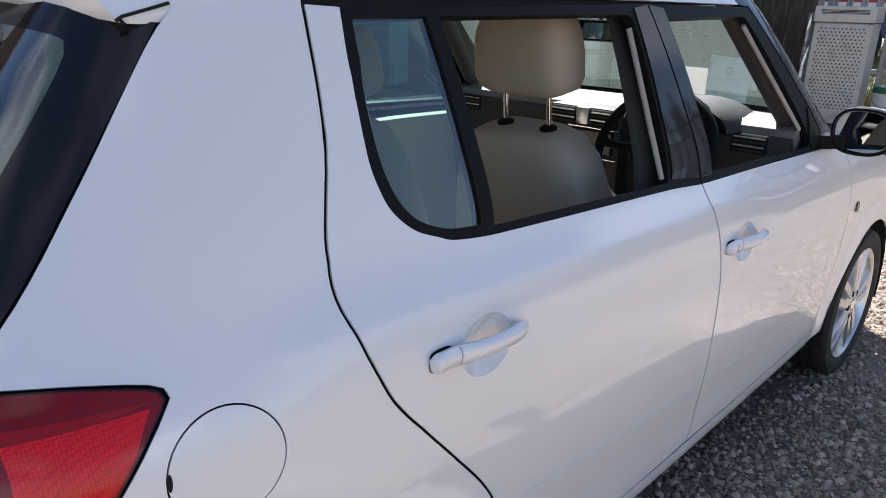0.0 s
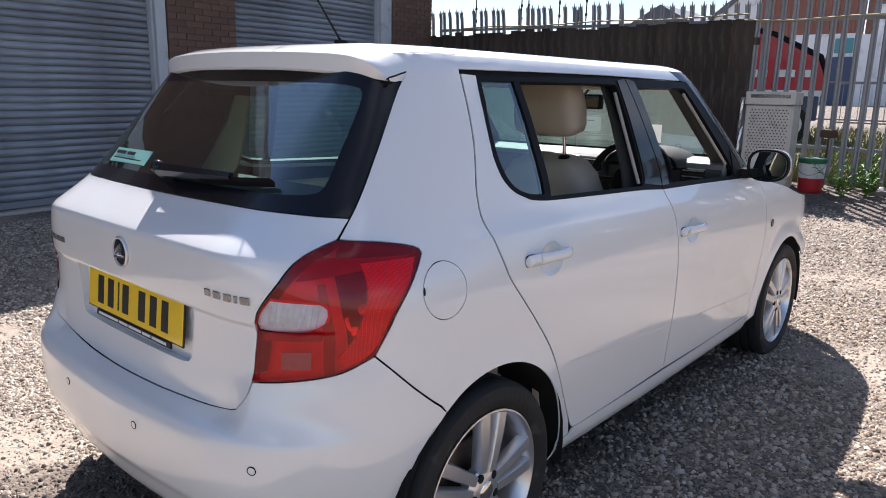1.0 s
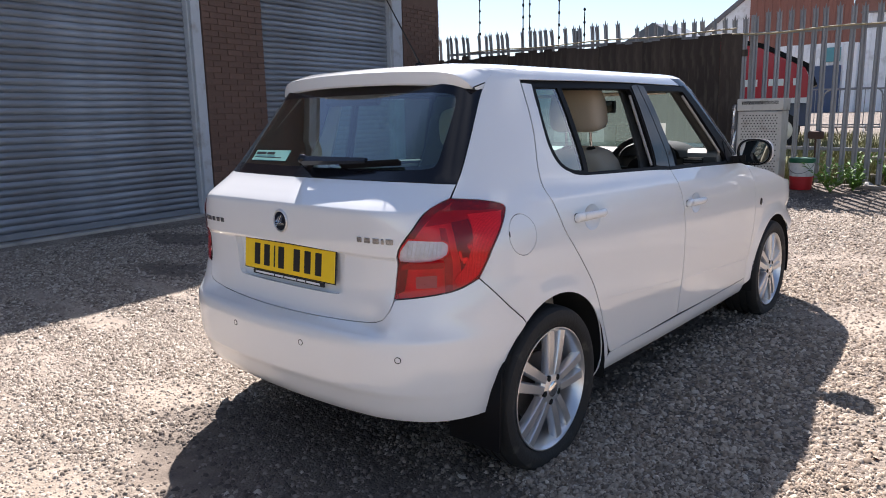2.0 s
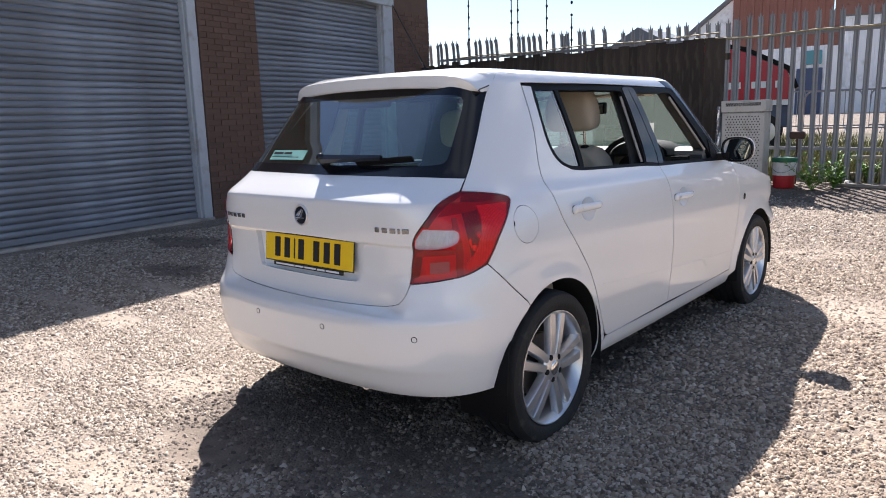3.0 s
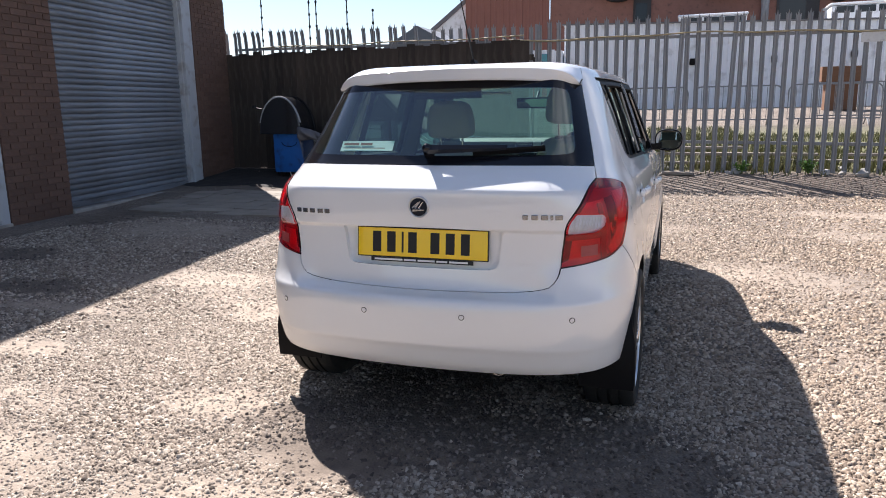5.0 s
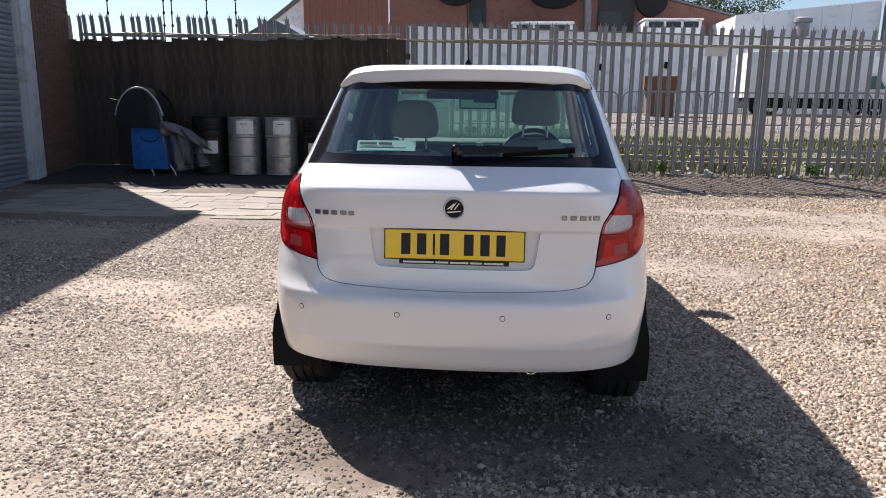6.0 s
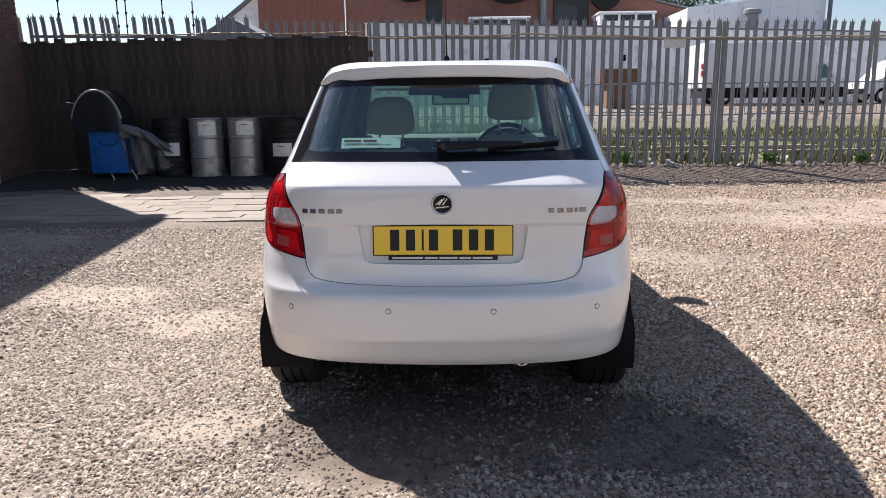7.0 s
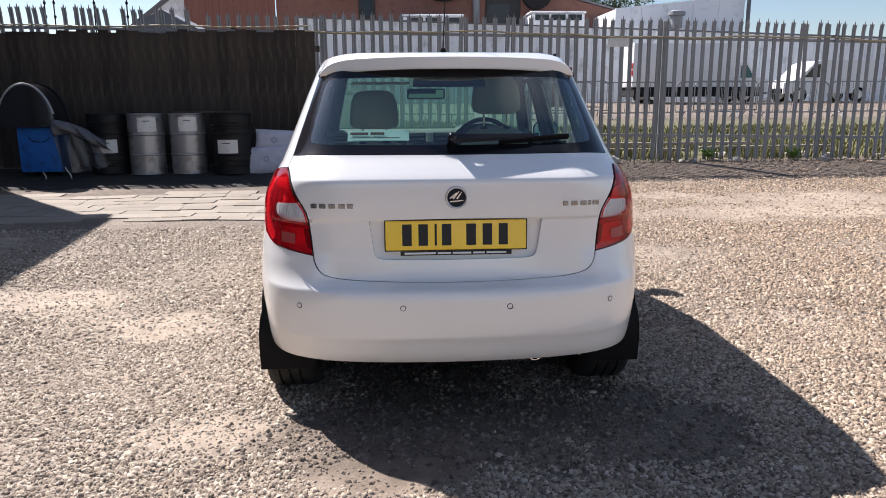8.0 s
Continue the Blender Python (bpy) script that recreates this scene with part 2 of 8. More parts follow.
REAR = pchip([(0.20, 0.16), (0.25, 0.085), (0.30, 0.041), (0.362, 0.018), (0.378, 0.011), (0.45, 0.004), (0.52, 0.002), (0.548, 0.010), (0.563, 0.035),
              (0.572, 0.070), (0.585, 0.086), (0.62, 0.096), (0.70, 0.106), (0.794, 0.108), (0.806, 0.0985), (0.88, 0.095), (0.930, 0.096),
              (0.943, 0.0985), (0.952, 0.107), (0.98, 0.142), (1.03, 0.205), (1.15, 0.310), (1.32, 0.455), (1.42, 0.54)])
# outside the tailgate the bumper leans on without a ledge
REAR_OUT = pchip([(0.20, 0.16), (0.25, 0.085), (0.30, 0.041), (0.362, 0.018), (0.378, 0.011), (0.45, 0.004), (0.50, 0.002), (0.545, 0.010), (0.57, 0.034), (0.60, 0.062),
                  (0.64, 0.086), (0.68, 0.101), (0.71, 0.106), (0.794, 0.108), (0.806, 0.0985), (0.88, 0.095), (0.930, 0.096),
                  (0.943, 0.0985), (0.952, 0.107), (0.98, 0.142), (1.03, 0.205), (1.15, 0.310), (1.32, 0.455), (1.42, 0.54)])
CORNER = pchip([(0.20, 0.46), (0.45, 0.465), (0.65, 0.485), (0.90, 0.51), (0.97, 0.545), (1.03, 0.620), (1.15, 0.730), (1.32, 0.875), (1.42, 0.96)])
CROWN = pchip([(0.20, 0.15), (0.50, 0.15), (0.66, 0.04), (0.93, 0.03), (1.03, 0.07), (1.42, 0.07)])
WIDE = pchip([(0.18, 0.716), (0.24, 0.748), (0.30, 0.757), (0.40, 0.764), (0.48, 0.7715), (0.56, 0.776), (0.70, 0.777),
              (0.80, 0.771), (0.86, 0.761), (0.90, 0.748), (0.94, 0.731), (0.975, 0.714), (1.01, 0.701), (1.10, 0.674), (1.34, 0.592),
              (1.38, 0.570), (1.42, 0.530)])
AXLES = (0.66, 3.125)
HUB = 0.270


def shoulder(y):
    """Height of the crease along the side, and how sharp it is there."""
    a = min(1, max(0, (y - 0.55) / 0.13))
    b = min(1, max(0, (2.15 - y) / 0.4))
    return 0.946 - 0.022 * (y - 0.5), a * a * (3 - 2 * a) * b * b * (3 - 2 * b)


def wide(y, z):
    """Half the car's width at y, z."""
    c = 0.0100 if z < 0.9 else 0.0100 + 0.0140 * min(1, (z - 0.9) / 0.4)
    e = y - 1.9
    w = WIDE(z) - c * e * e * (1 if e < 0 else 0.55)
    if z < 0.85:
        for a in AXLES:
            r = math.hypot(y - a, z - HUB)
            b = 0.012 * max(0, 1 - ((r - 0.335) / 0.09) ** 2) ** 2
            if a < 1:
                # behind the rear wheel the flare runs down the bumper
                t = min(1, max(0, (y - 0.49) / 0.13))
                t = t * t * (3 - 2 * t)
                b = b * t + 0.017 * (1 - t) * max(0, 1 - ((z - 0.47) / 0.26) ** 2)
            w += b
    zc, sharp = shoulder(y)
    if sharp and abs(z - zc) < 0.10:
        r = 0.10 if z < zc else 0.075
        w += 0.0095 * sharp * max(0, 1 - (math.hypot(z - zc, 0.004) - 0.004) / r) ** 1.6
    return w


def back_x(z):
    return 0.40


def back_y(z):
    return CORNER(z)


def bez(p0, p1, p2, p3, t):
    s = 1 - t
    a, b, c, d = s * s * s, 3 * s * s * t, 3 * s * t * t, t * t * t
    return (a * p0[0] + b * p1[0] + c * p2[0] + d * p3[0], a * p0[1] + b * p1[1] + c * p2[1] + d * p3[1])


def nose(z):
    """Where the side ends and the front's middle, at height z."""
    if z > 0.93:
        s = 2.62 - (z - 0.95) * 1.20
        return s, s + 0.33
    return 3.32, 3.93 - 0.9 * max(0, z - 0.62) ** 1.5 - 1.2 * max(0, 0.38 - z)


def plan(q, z):
    """The outline's point at chart q; q < 0 is the left side. q to 0.4: rear; to 0.9: corner; then side."""
    s, q = (-1, -q) if q < 0 else (1, q)
    k = CROWN(z)
    ye = back_y(z)
    w = min(1, max(0, (q - 0.42) / 0.09))
    w = w * w * (3 - 2 * w)
    r = REAR(z) * (1 - w) + REAR_OUT(z) * w if 0.5 < z < 0.75 else REAR(z)
    if q <= 0.4:
        return s * q, r + k * q * q
    ys, yf = nose(z)
    long = ys - ye
    if q < 0.9:
        p0, p3 = (0.4, r + k * 0.16), (wide(ye, z), ye)
        e = (wide(ye + 0.02, z) - p3[0]) / 0.02
        g = 2 * k * 0.4
        tx = (p3[0] - e * (ye - p0[1] + g * 0.4)) / (1 - e * g)
        ty = p0[1] + g * (tx - 0.4)
        f = 0.67
        x, y = bez(p0, (0.4 + f * (tx - 0.4), p0[1] + f * (ty - p0[1])), (p3[0] + f * (tx - p3[0]), ye + f * (ty - ye)), p3, (q - 0.4) / 0.5)
        return s * x, y
    if q <= 0.9 + long:
        y = ye + q - 0.9
        return s * wide(y, z), y
    u = q - 0.9 - long
    p0 = (wide(ys, z), ys)
    e = (p0[0] - wide(ys - 0.02, z)) / 0.02
    if u < 0.6:
        p3 = (0.35, yf - 0.04)
        tx, ty = p0[0] + e * (yf - 0.09 - ys), yf - 0.09
        f = 0.62
        x, y = bez(p0, (p0[0] + f * (tx - p0[0]), ys + f * (ty - ys)), (p3[0] + f * (tx - p3[0]), p3[1] + f * (ty - p3[1])), p3, u / 0.6)
        return s * x, y
    x = max(0.0, 0.95 - u)
    return s * x, yf - 0.04 * (x / 0.35) ** 2


def on_side(y, z):
    """Chart q of the side's point at y."""
    return 0.9 + y - back_y(z)


# ---- panels of the car's body ----
def side_q(y, z):
    """Chart q of the right side at y, also round the rear corner."""
    if y >= back_y(z):
        return on_side(y, z)
    lo, hi = 0.4, 0.9
    for _ in range(30):
        mid = (lo + hi) / 2
        lo, hi = (mid, hi) if plan(mid, z)[1] < y else (lo, mid)
    return lo


def body_point(q, z, off=0.0):
    x, y = plan(q, z)
    n = body_normal(q, z)
    return Vector((x, y, z)) + n * off


def body_normal(q, z):
    h = 0.004
    a, b = plan(q + h, z), plan(q - h, z)
    c, d = plan(q, z + h), plan(q, z - h)
    u = Vector((a[0] - b[0], a[1] - b[1], 0))
    v = Vector((c[0] - d[0], c[1] - d[1], 2 * h))
    n = u.cross(v)
    return n.normalized() if n.length > 1e-12 else Vector((0, -1, 0))


def curve(points, step=0.02):
    """A closed outline through points; a third value marks a sharp corner. The rest is rounded through."""
    n = len(points)
    P = [Vector(p[:2]) for p in points]
    sharp = [len(p) > 2 for p in points]
    out = []
    for i in range(n):
        p0, p1, p2, p3 = P[i - 1], P[i], P[(i + 1) % n], P[(i + 2) % n]
        t1 = (p2 - p1) if sharp[i] else (p2 - p0) / 2
        t2 = (p2 - p1) if sharp[(i + 1) % n] else (p3 - p1) / 2
        L = (p2 - p1).length
        for t in (t1, t2):
            if t.length > L:
                t *= L / t.length
        k = max(2, int(L / step))
        for j in range(k):
            t = j / k
            out.append(p1 * (2 * t ** 3 - 3 * t * t + 1) + t1 * (t ** 3 - 2 * t * t + t) + p2 * (3 * t * t - 2 * t ** 3) + t2 * (t ** 3 - t * t))
    return [(p.x, p.y) for p in out]


def side(points):
    """Points given as y, z on the side, laid into the chart."""
    return [(side_q(y, z), z, *s) for y, z, *s in points]


def holds(poly, px, pz):
    """Which points lie in the polygon."""
    A = np.array(poly)
    B = np.roll(A, -1, 0)
    r = np.zeros(len(px), bool)
    for (x1, y1), (x2, y2) in zip(A, B):
        if y1 != y2:
            c = (y1 > pz) != (y2 > pz)
            r ^= c & (px < (x2 - x1) * (pz - y1) / (y2 - y1) + x1)
    return r


def panel_mesh(outline, holes=(), grid=0.03, rim=0.012, off=0.0, flip=False, shrink=0.0):
    """A skin on the body's surface inside an outline of the chart, its edges folded inwards."""
    loops = [outline, *holes]
    verts, edges, starts = [], [], []
    for lp in loops:
        s = len(verts)
        starts.append((s, len(lp)))
        verts += [Vector(p) for p in lp]
        edges += [(s + i, s + (i + 1) % len(lp)) for i in range(len(lp))]
    A = np.array(outline)
    xs, zs = np.arange(A[:, 0].min() + grid / 2, A[:, 0].max(), grid), np.arange(A[:, 1].min() + grid / 2, A[:, 1].max(), grid * 0.8)
    gx, gz = (g.ravel() for g in np.meshgrid(xs, zs))
    # closer rows along the shoulder crease
    zc = np.array([shoulder(x - 0.9 + 0.53)[0] for x in xs])
    line = np.array([shoulder(x - 0.9 + 0.53)[1] > 0 for x in xs], bool)
    if line.any():
        gc, gl = np.tile(zc, len(zs)), np.tile(line, len(zs))
        far = ~gl | (abs(gz - gc) > 0.033)
        rows = (-0.024, -0.013, -0.005, 0.005, 0.013, 0.024)
        gx = np.concatenate([gx[far]] + [xs[line]] * len(rows))
        gz = np.concatenate([gz[far]] + [zc[line] + d for d in rows])
    keep = holds(outline, gx, gz)
    for h in holes:
        keep &= ~holds(h, gx, gz)
    E = np.array([p for lp in loops for p in lp])
    if len(gx):
        near = np.array([np.min((E[:, 0] - x) ** 2 + (E[:, 1] - z) ** 2) for x, z in zip(gx, gz)]) < (grid * 0.42) ** 2
        keep &= ~near
    verts += [Vector((float(x), float(z))) for x, z in zip(gx[keep], gz[keep])]
    V, _, F, *_ = delaunay_2d_cdt(verts, edges, [], 0, 1e-7)
    cen = np.array([[sum(V[i][0] for i in f) / len(f), sum(V[i][1] for i in f) / len(f)] for f in F])
    ok = holds(outline, cen[:, 0], cen[:, 1])
    for h in holes:
        ok &= ~holds(h, cen[:, 0], cen[:, 1])
    F = [f for f, k in zip(F, ok) if k]
    s = -1 if flip else 1
    pos, nor = [], []
    for v in V:
        n = body_normal(v[0], v[1])
        p = body_point(v[0], v[1]) + n * off
        pos.append((s * p.x, p.y, p.z))
        nor.append((s * n.x, n.y, n.z))
    faces, loopn = [], []
    count = {}
    for f in F:
        f = list(f)
        p = [Vector(pos[i]) for i in f[:3]]
        if (p[1] - p[0]).cross(p[2] - p[0]).dot(Vector(nor[f[0]])) < 0:
            f.reverse()
        faces.append(f)
        loopn += [nor[i] for i in f]
        for a, b in zip(f, f[1:] + f[:1]):
            count[(a, b)] = 1
    inner = {}
    if rim:
        for a, b in [e for e in count if (e[1], e[0]) not in count]:
            for i in (a, b):
                if i not in inner:
                    inner[i] = len(pos)
                    pos.append(tuple(Vector(pos[i]) - Vector(nor[i]) * rim))
            f = [b, a, inner[a], inner[b]]
            q = [Vector(pos[i]) for i in f]
            fn = (q[1] - q[0]).cross(q[2] - q[0]).normalized()
            faces.append(f)
            loopn += [tuple(fn)] * 4
    return pos, faces, loopn


def panel(name, outline, material, parent, holes=(), label="", grid=0.03, rim=0.004, off=0.0, flip=False):
    pos, faces, loopn = panel_mesh(outline, holes, grid, rim, off, flip)
    me = bpy.data.meshes.new(name)
    me.from_pydata(pos, [], faces)
    me.polygons.foreach_set("use_smooth", [True] * len(faces))
    me.materials.append(material)
    me.update()
    me.normals_split_custom_set(loopn)
    ob = under(new(name, me), parent)
    return tagged(ob, label)


def mirrored(outline):
    return [(-q, z) for q, z in reversed(outline)]


# ---- outlines on the body: y, z on the side; q, z round the rear ----
DOOR_EDGE = [(0.767, 1.345, 1), (0.745, 1.174), (0.708, 1.040), (0.702, 0.980), (0.714, 0.930), (0.750, 0.836), (0.808, 0.760), (0.867, 0.689),
             (0.941, 0.596), (0.976, 0.535), (1.020, 0.450), (1.058, 0.381), (1.090, 0.318)]
DOOR_LINE = pchip([(z, y) for y, z, *s in DOOR_EDGE[::-1]])
DOOR_EDGE = [(DOOR_LINE(z), z) for z in [1.345 - (1.345 - 0.318) * i / 34 for i in range(35)]]
DOOR_EDGE[0] = (*DOOR_EDGE[0], 1)
PILLAR = [(1.762, 0.291, 1), (1.768, 0.440), (1.766, 0.589), (1.757, 0.781), (1.737, 0.878), (1.717, 0.972, 1)]
WINDOW_LINE = [(0.929, 1.010), (0.858, 1.039), (0.819, 1.085), (0.807, 1.144), (0.812, 1.263), (0.822, 1.342, 1)]


WINDOW_EDGE = pchip([(z, y) for y, z, *s in WINDOW_LINE])
WINDOW_LINE = [(WINDOW_EDGE(z), z) for z in [1.010 + (1.342 - 1.010) * (i / 16) ** 1.3 for i in range(17)]]
WINDOW_LINE[-1] = (*WINDOW_LINE[-1], 1)


def shifted(points, dy=0.0, dz=0.0):
    return [(p[0] + dy, p[1] + dz, *p[2:]) for p in points]


def arch(axle, r, a0, a1, n=14):
    return [(axle + r * math.cos(radians(a0 + (a1 - a0) * i / n)), HUB - 0.004 + r * math.sin(radians(a0 + (a1 - a0) * i / n))) for i in range(n + 1)]


LAMP = [(0.683, 0.980, 1), (0.780, 0.969), (0.843, 0.953), (0.860, 0.938), (0.840, 0.892), (0.795, 0.817), (0.750, 0.735, 1), (0.680, 0.707), (0.600, 0.691),
        (0.495, 0.674, 1), (0.508, 0.760), (0.522, 0.831), (0.580, 0.903), (0.634, 0.957)]
REVERSE = [(0.520, 0.795, 1), (0.529, 0.830), (0.556, 0.864, 1), (0.655, 0.858, 1), (0.668, 0.846), (0.660, 0.818), (0.628, 0.803), (0.580, 0.797)]
FOG = [(0.560, 0.712, 1), (0.562, 0.750, 1), (0.625, 0.754, 1), (0.622, 0.716, 1)]


def flap(k=1.0):
    """The round fuel flap's edge."""
    return side([(0.5095 + k * 0.0735 * math.cos(2 * math.pi * i / 40), 0.8465 + k * 0.0680 * math.sin(2 * math.pi * i / 40)) for i in range(40)])


FLAP = flap()


def bowl(y, z, k=1.0):
    """The round hollow behind a door handle."""
    c = side_q(y, z)
    return [(c + k * 0.058 * math.cos(2 * math.pi * i / 24), z + k * 0.047 * math.sin(2 * math.pi * i / 24)) for i in range(24)]


def car_body(car):
    gap = 0.003
    door = curve(side(shifted(DOOR_EDGE, gap) + [(1.118, 0.283), (1.150, 0.279)] + shifted(PILLAR, -gap) + [(1.565, 0.982), (1.015, 1.001)] + WINDOW_LINE))
    frame_r = side(WINDOW_LINE[::-1] + [(1.015, 1.001), (1.565, 0.982), (1.7148, 0.972, 1), (1.6148, 1.354, 1)])
    quarter_pane = curve(side([(0.838, 1.330, 1), (0.829, 1.250), (0.826, 1.160), (0.838, 1.095), (0.868, 1.053), (0.925, 1.028), (0.997, 1.020, 1), (0.977, 1.330, 1)]), 0.015)
    open_r = curve(side([(1.004, 1.330, 1), (1.535, 1.332), (1.553, 1.310), (1.576, 0.996, 1), (1.025, 1.013, 1)]), 0.03)
    front_door = curve(side(shifted(PILLAR, gap) + [(2.100, 0.963), (2.580, 0.948, 1), (2.690, 0.925), (2.745, 0.820), (2.752, 0.650), (2.715, 0.480), (2.690, 0.291, 1), (2.2, 0.288)]))
    frame_f = side([(1.7195, 0.974, 1), (2.100, 0.966), (2.575, 0.952, 1), (2.135, 1.352, 1), (1.6195, 1.354, 1)])
    open_f = curve(side([(1.692, 1.325, 1), (1.785, 0.990, 1), (2.400, 0.970), (2.430, 0.985), (2.420, 1.005), (2.110, 1.318), (2.080, 1.328)]), 0.03)
    # quarter: door edge, cant rail, rear window's edge, lamp, bumper seam, arch
    arch_r = side(arch(AXLES[0] + 0.024, 0.349, 124, 2))
    arch_b = side(arch(AXLES[0] + 0.024, 0.349, 124.6, 176, 8))
    quarter = curve([*side([(1.022, 0.262, 1)]), *side([(1.10, 0.262, 1), (1.100, 0.276, 1)]),
                     *side(shifted(DOOR_EDGE[::-1], -gap)), *side([(0.767, 1.358, 1), (1.40, 1.362), (2.08, 1.357, 1), (2.02, 1.392, 1), (1.40, 1.392), (0.90, 1.392)]),
                     (0.690, 1.392, 1), (0.660, 1.317), (0.670, 1.150), (0.6745, 1.024, 1), (0.686, 0.9825, 1),
                     (0.780, 0.9715), (0.845, 0.9555), (0.8635, 0.938), (0.843, 0.890), (0.798, 0.815), (0.7535, 0.7355, 1), (0.835, 0.646), (arch_r[0][0] + 0.001, arch_r[0][1] + 0.003, 1),
                     *arch_r], 0.02)
    sill = curve(side([(1.018, 0.199, 1), (1.022, 0.260, 1), (1.105, 0.258), (1.122, 0.275), (1.160, 0.2765), (2.685, 0.2855, 1), (2.70, 0.208, 1), (2.0, 0.203)]))
    arch_f = side(arch(AXLES[1], 0.343, 178, 2))
    wing = curve([*side([(2.694, 0.245, 1), (2.694, 0.300), (2.719, 0.480), (2.756, 0.650), (2.749, 0.820), (2.694, 0.927), (2.600, 0.944, 1), (2.80, 0.915), (3.05, 0.872), (3.28, 0.815, 1)]),
                  *[(on_side(3.32, z) + u, z) for u, z in ((0.10, 0.785), (0.24, 0.742), (0.30, 0.70))], (on_side(3.32, 0.56) + 0.30, 0.56, 1), (on_side(3.32, 0.50) + 0.145, 0.50, 1),
                  *arch_f[::-1]], 0.02)
    for sgn in (False, True):
        panel("rear_door_skin", door, PAINT, car, holes=[bowl(0.944, 0.853)], flip=sgn)
        panel("window_surround", curve(frame_r), BLACK, car, holes=[quarter_pane, open_r], label="black window surround", off=-0.001, rim=0.02, flip=sgn)
        panel("quarter_light", quarter_pane, SIDE_GLASS, car, label="tinted fixed quarter glass", rim=0, off=-0.006, flip=sgn).visible_shadow = False
        panel("front_door_skin", front_door, PAINT, car, holes=[bowl(1.893, 0.808)], flip=sgn)
        panel("window_surround", curve(frame_f), BLACK, car, holes=[open_f], label="black window surround", off=-0.001, rim=0.02, flip=sgn)
        panel("quarter_panel", quarter, PAINT, car, holes=[FLAP], flip=sgn)
        panel("fuel_flap" if not sgn else "blank_flap", flap(0.968), PAINT, car, label="round fuel filler flap", flip=sgn, grid=0.02)
        panel("sill", sill, PAINT, car, flip=sgn)
        for (ya, za), (yb, zb) in (((1.045, 0.523), (1.758, 0.464)), ((1.776, 0.462), (2.66, 0.405))):
            line = [(ya + (yb - ya) * i / 12, za + (zb - za) * i / 12) for i in range(13)]
            panel("door_crease", side([(y, z - 0.0016) for y, z in line] + [(y, z + 0.0016) for y, z in line[::-1]]), PAINT, car, rim=0.001, off=0.0012, flip=sgn)
        panel("front_wing", wing, PAINT, car, flip=sgn)
        panel("a_pillar", curve([*side([(2.578, 0.954, 1), (2.137, 1.354, 1), (2.09, 1.356), (2.03, 1.391, 1)]), (on_side(nose(1.391)[0], 1.391) + 0.10, 1.391, 1),
                                 (on_side(nose(0.954)[0], 0.954) + 0.10, 0.954, 1)]), GLOSS_BLACK, car, label="gloss black windscreen pillar", rim=0.03, flip=sgn)
        panel("b_pillar_trim", curve(side([(1.590, 1.0, 1), (1.7135, 0.986, 1), (1.6145, 1.352, 1), (1.560, 1.345, 1)])), PIANO_BLACK, car, label="gloss black pillar trim", rim=0.004, off=0.002, flip=sgn)
        panel("b_pillar_trim", curve(side([(1.7205, 0.986, 1), (1.775, 0.984, 1), (1.680, 1.345, 1), (1.6205, 1.352, 1)])), PIANO_BLACK, car, label="gloss black pillar trim", rim=0.004, off=0.002, flip=sgn)
        # the shell behind the skins closes the joints
        panel("inner_shell", curve([*side(arch(AXLES[0] + 0.024, 0.362, 122, 2)), *side([(1.02, 0.25, 1), (2.70, 0.26, 1)]), *side(arch(AXLES[1], 0.36, 178, 60)), *side([(3.28, 0.80, 1), (2.60, 0.930, 1), (1.7, 0.955), (0.95, 0.990)]),
                                    *side([(0.830, 1.06), (0.810, 1.335, 1), (2.10, 1.362, 1), (2.02, 1.388, 1), (0.90, 1.385)]), (0.72, 1.385, 1), (0.690, 1.15), (0.69, 1.0), (0.70, 0.75, 1), (0.78, 0.66, 1)], 0.04),
              DARK, car, holes=[bowl(0.944, 0.853, 1.12), bowl(1.893, 0.808, 1.12)], rim=0, off=-0.009, grid=0.05, flip=sgn)
    # rear: bumper, tailgate, window
    half = [(0.0, 0.269), (0.30, 0.270), (0.53, 0.277), (0.62, 0.277), (0.70, 0.280), (0.78, 0.285), *arch_b[::-1], (arch_r[0][0] - 0.002, arch_r[0][1], 1),
            (0.832, 0.6435), (0.7505, 0.7325, 1), (0.682, 0.7042), (0.600, 0.6882), (0.497, 0.671, 1), (0.489, 0.638), (0.465, 0.603), (0.42, 0.586), (0.36, 0.580), (0.20, 0.5745)]
    bumper = curve(half + [(0.0, 0.5725)] + [(-q, z, *s) for q, z, *s in half[:0:-1]], 0.02)
    panel("rear_bumper", bumper, PAINT, car, label="white painted bumper with round parking sensors", rim=0.006, grid=0.022)
    g = 0.0022
    low = [(0.0, 0.5725 + g), (0.20, 0.5745 + g), (0.36, 0.580 + g), (0.42, 0.586 + g), (0.4635, 0.605), (0.4855, 0.638), (0.4925, 0.672), (0.505, 0.760), (0.519, 0.832),
           (0.577, 0.905), (0.631, 0.959), (0.679, 0.983, 1), (0.6705, 1.020, 1), (0.50, 1.0285), (0.25, 1.0285)]
    hatch = curve(low + [(0.0, 1.0275)] + [(-q, z, *s) for q, z, *s in low[:0:-1]], 0.02)
    recess = curve([(0.0, 0.652), (0.27, 0.656), (0.298, 0.672), (0.318, 0.800, 1), (0.0, 0.806), (-0.318, 0.800, 1), (-0.298, 0.672), (-0.27, 0.656)], 0.02)
    panel("tailgate", hatch, PAINT, car, holes=[recess], label="white tailgate", grid=0.0125, rim=0.0225)
    panel("plate_recess", [(q * 1.01, 0.73 + (z - 0.73) * 1.02) for q, z in recess], PAINT, car, rim=0, off=-0.022)
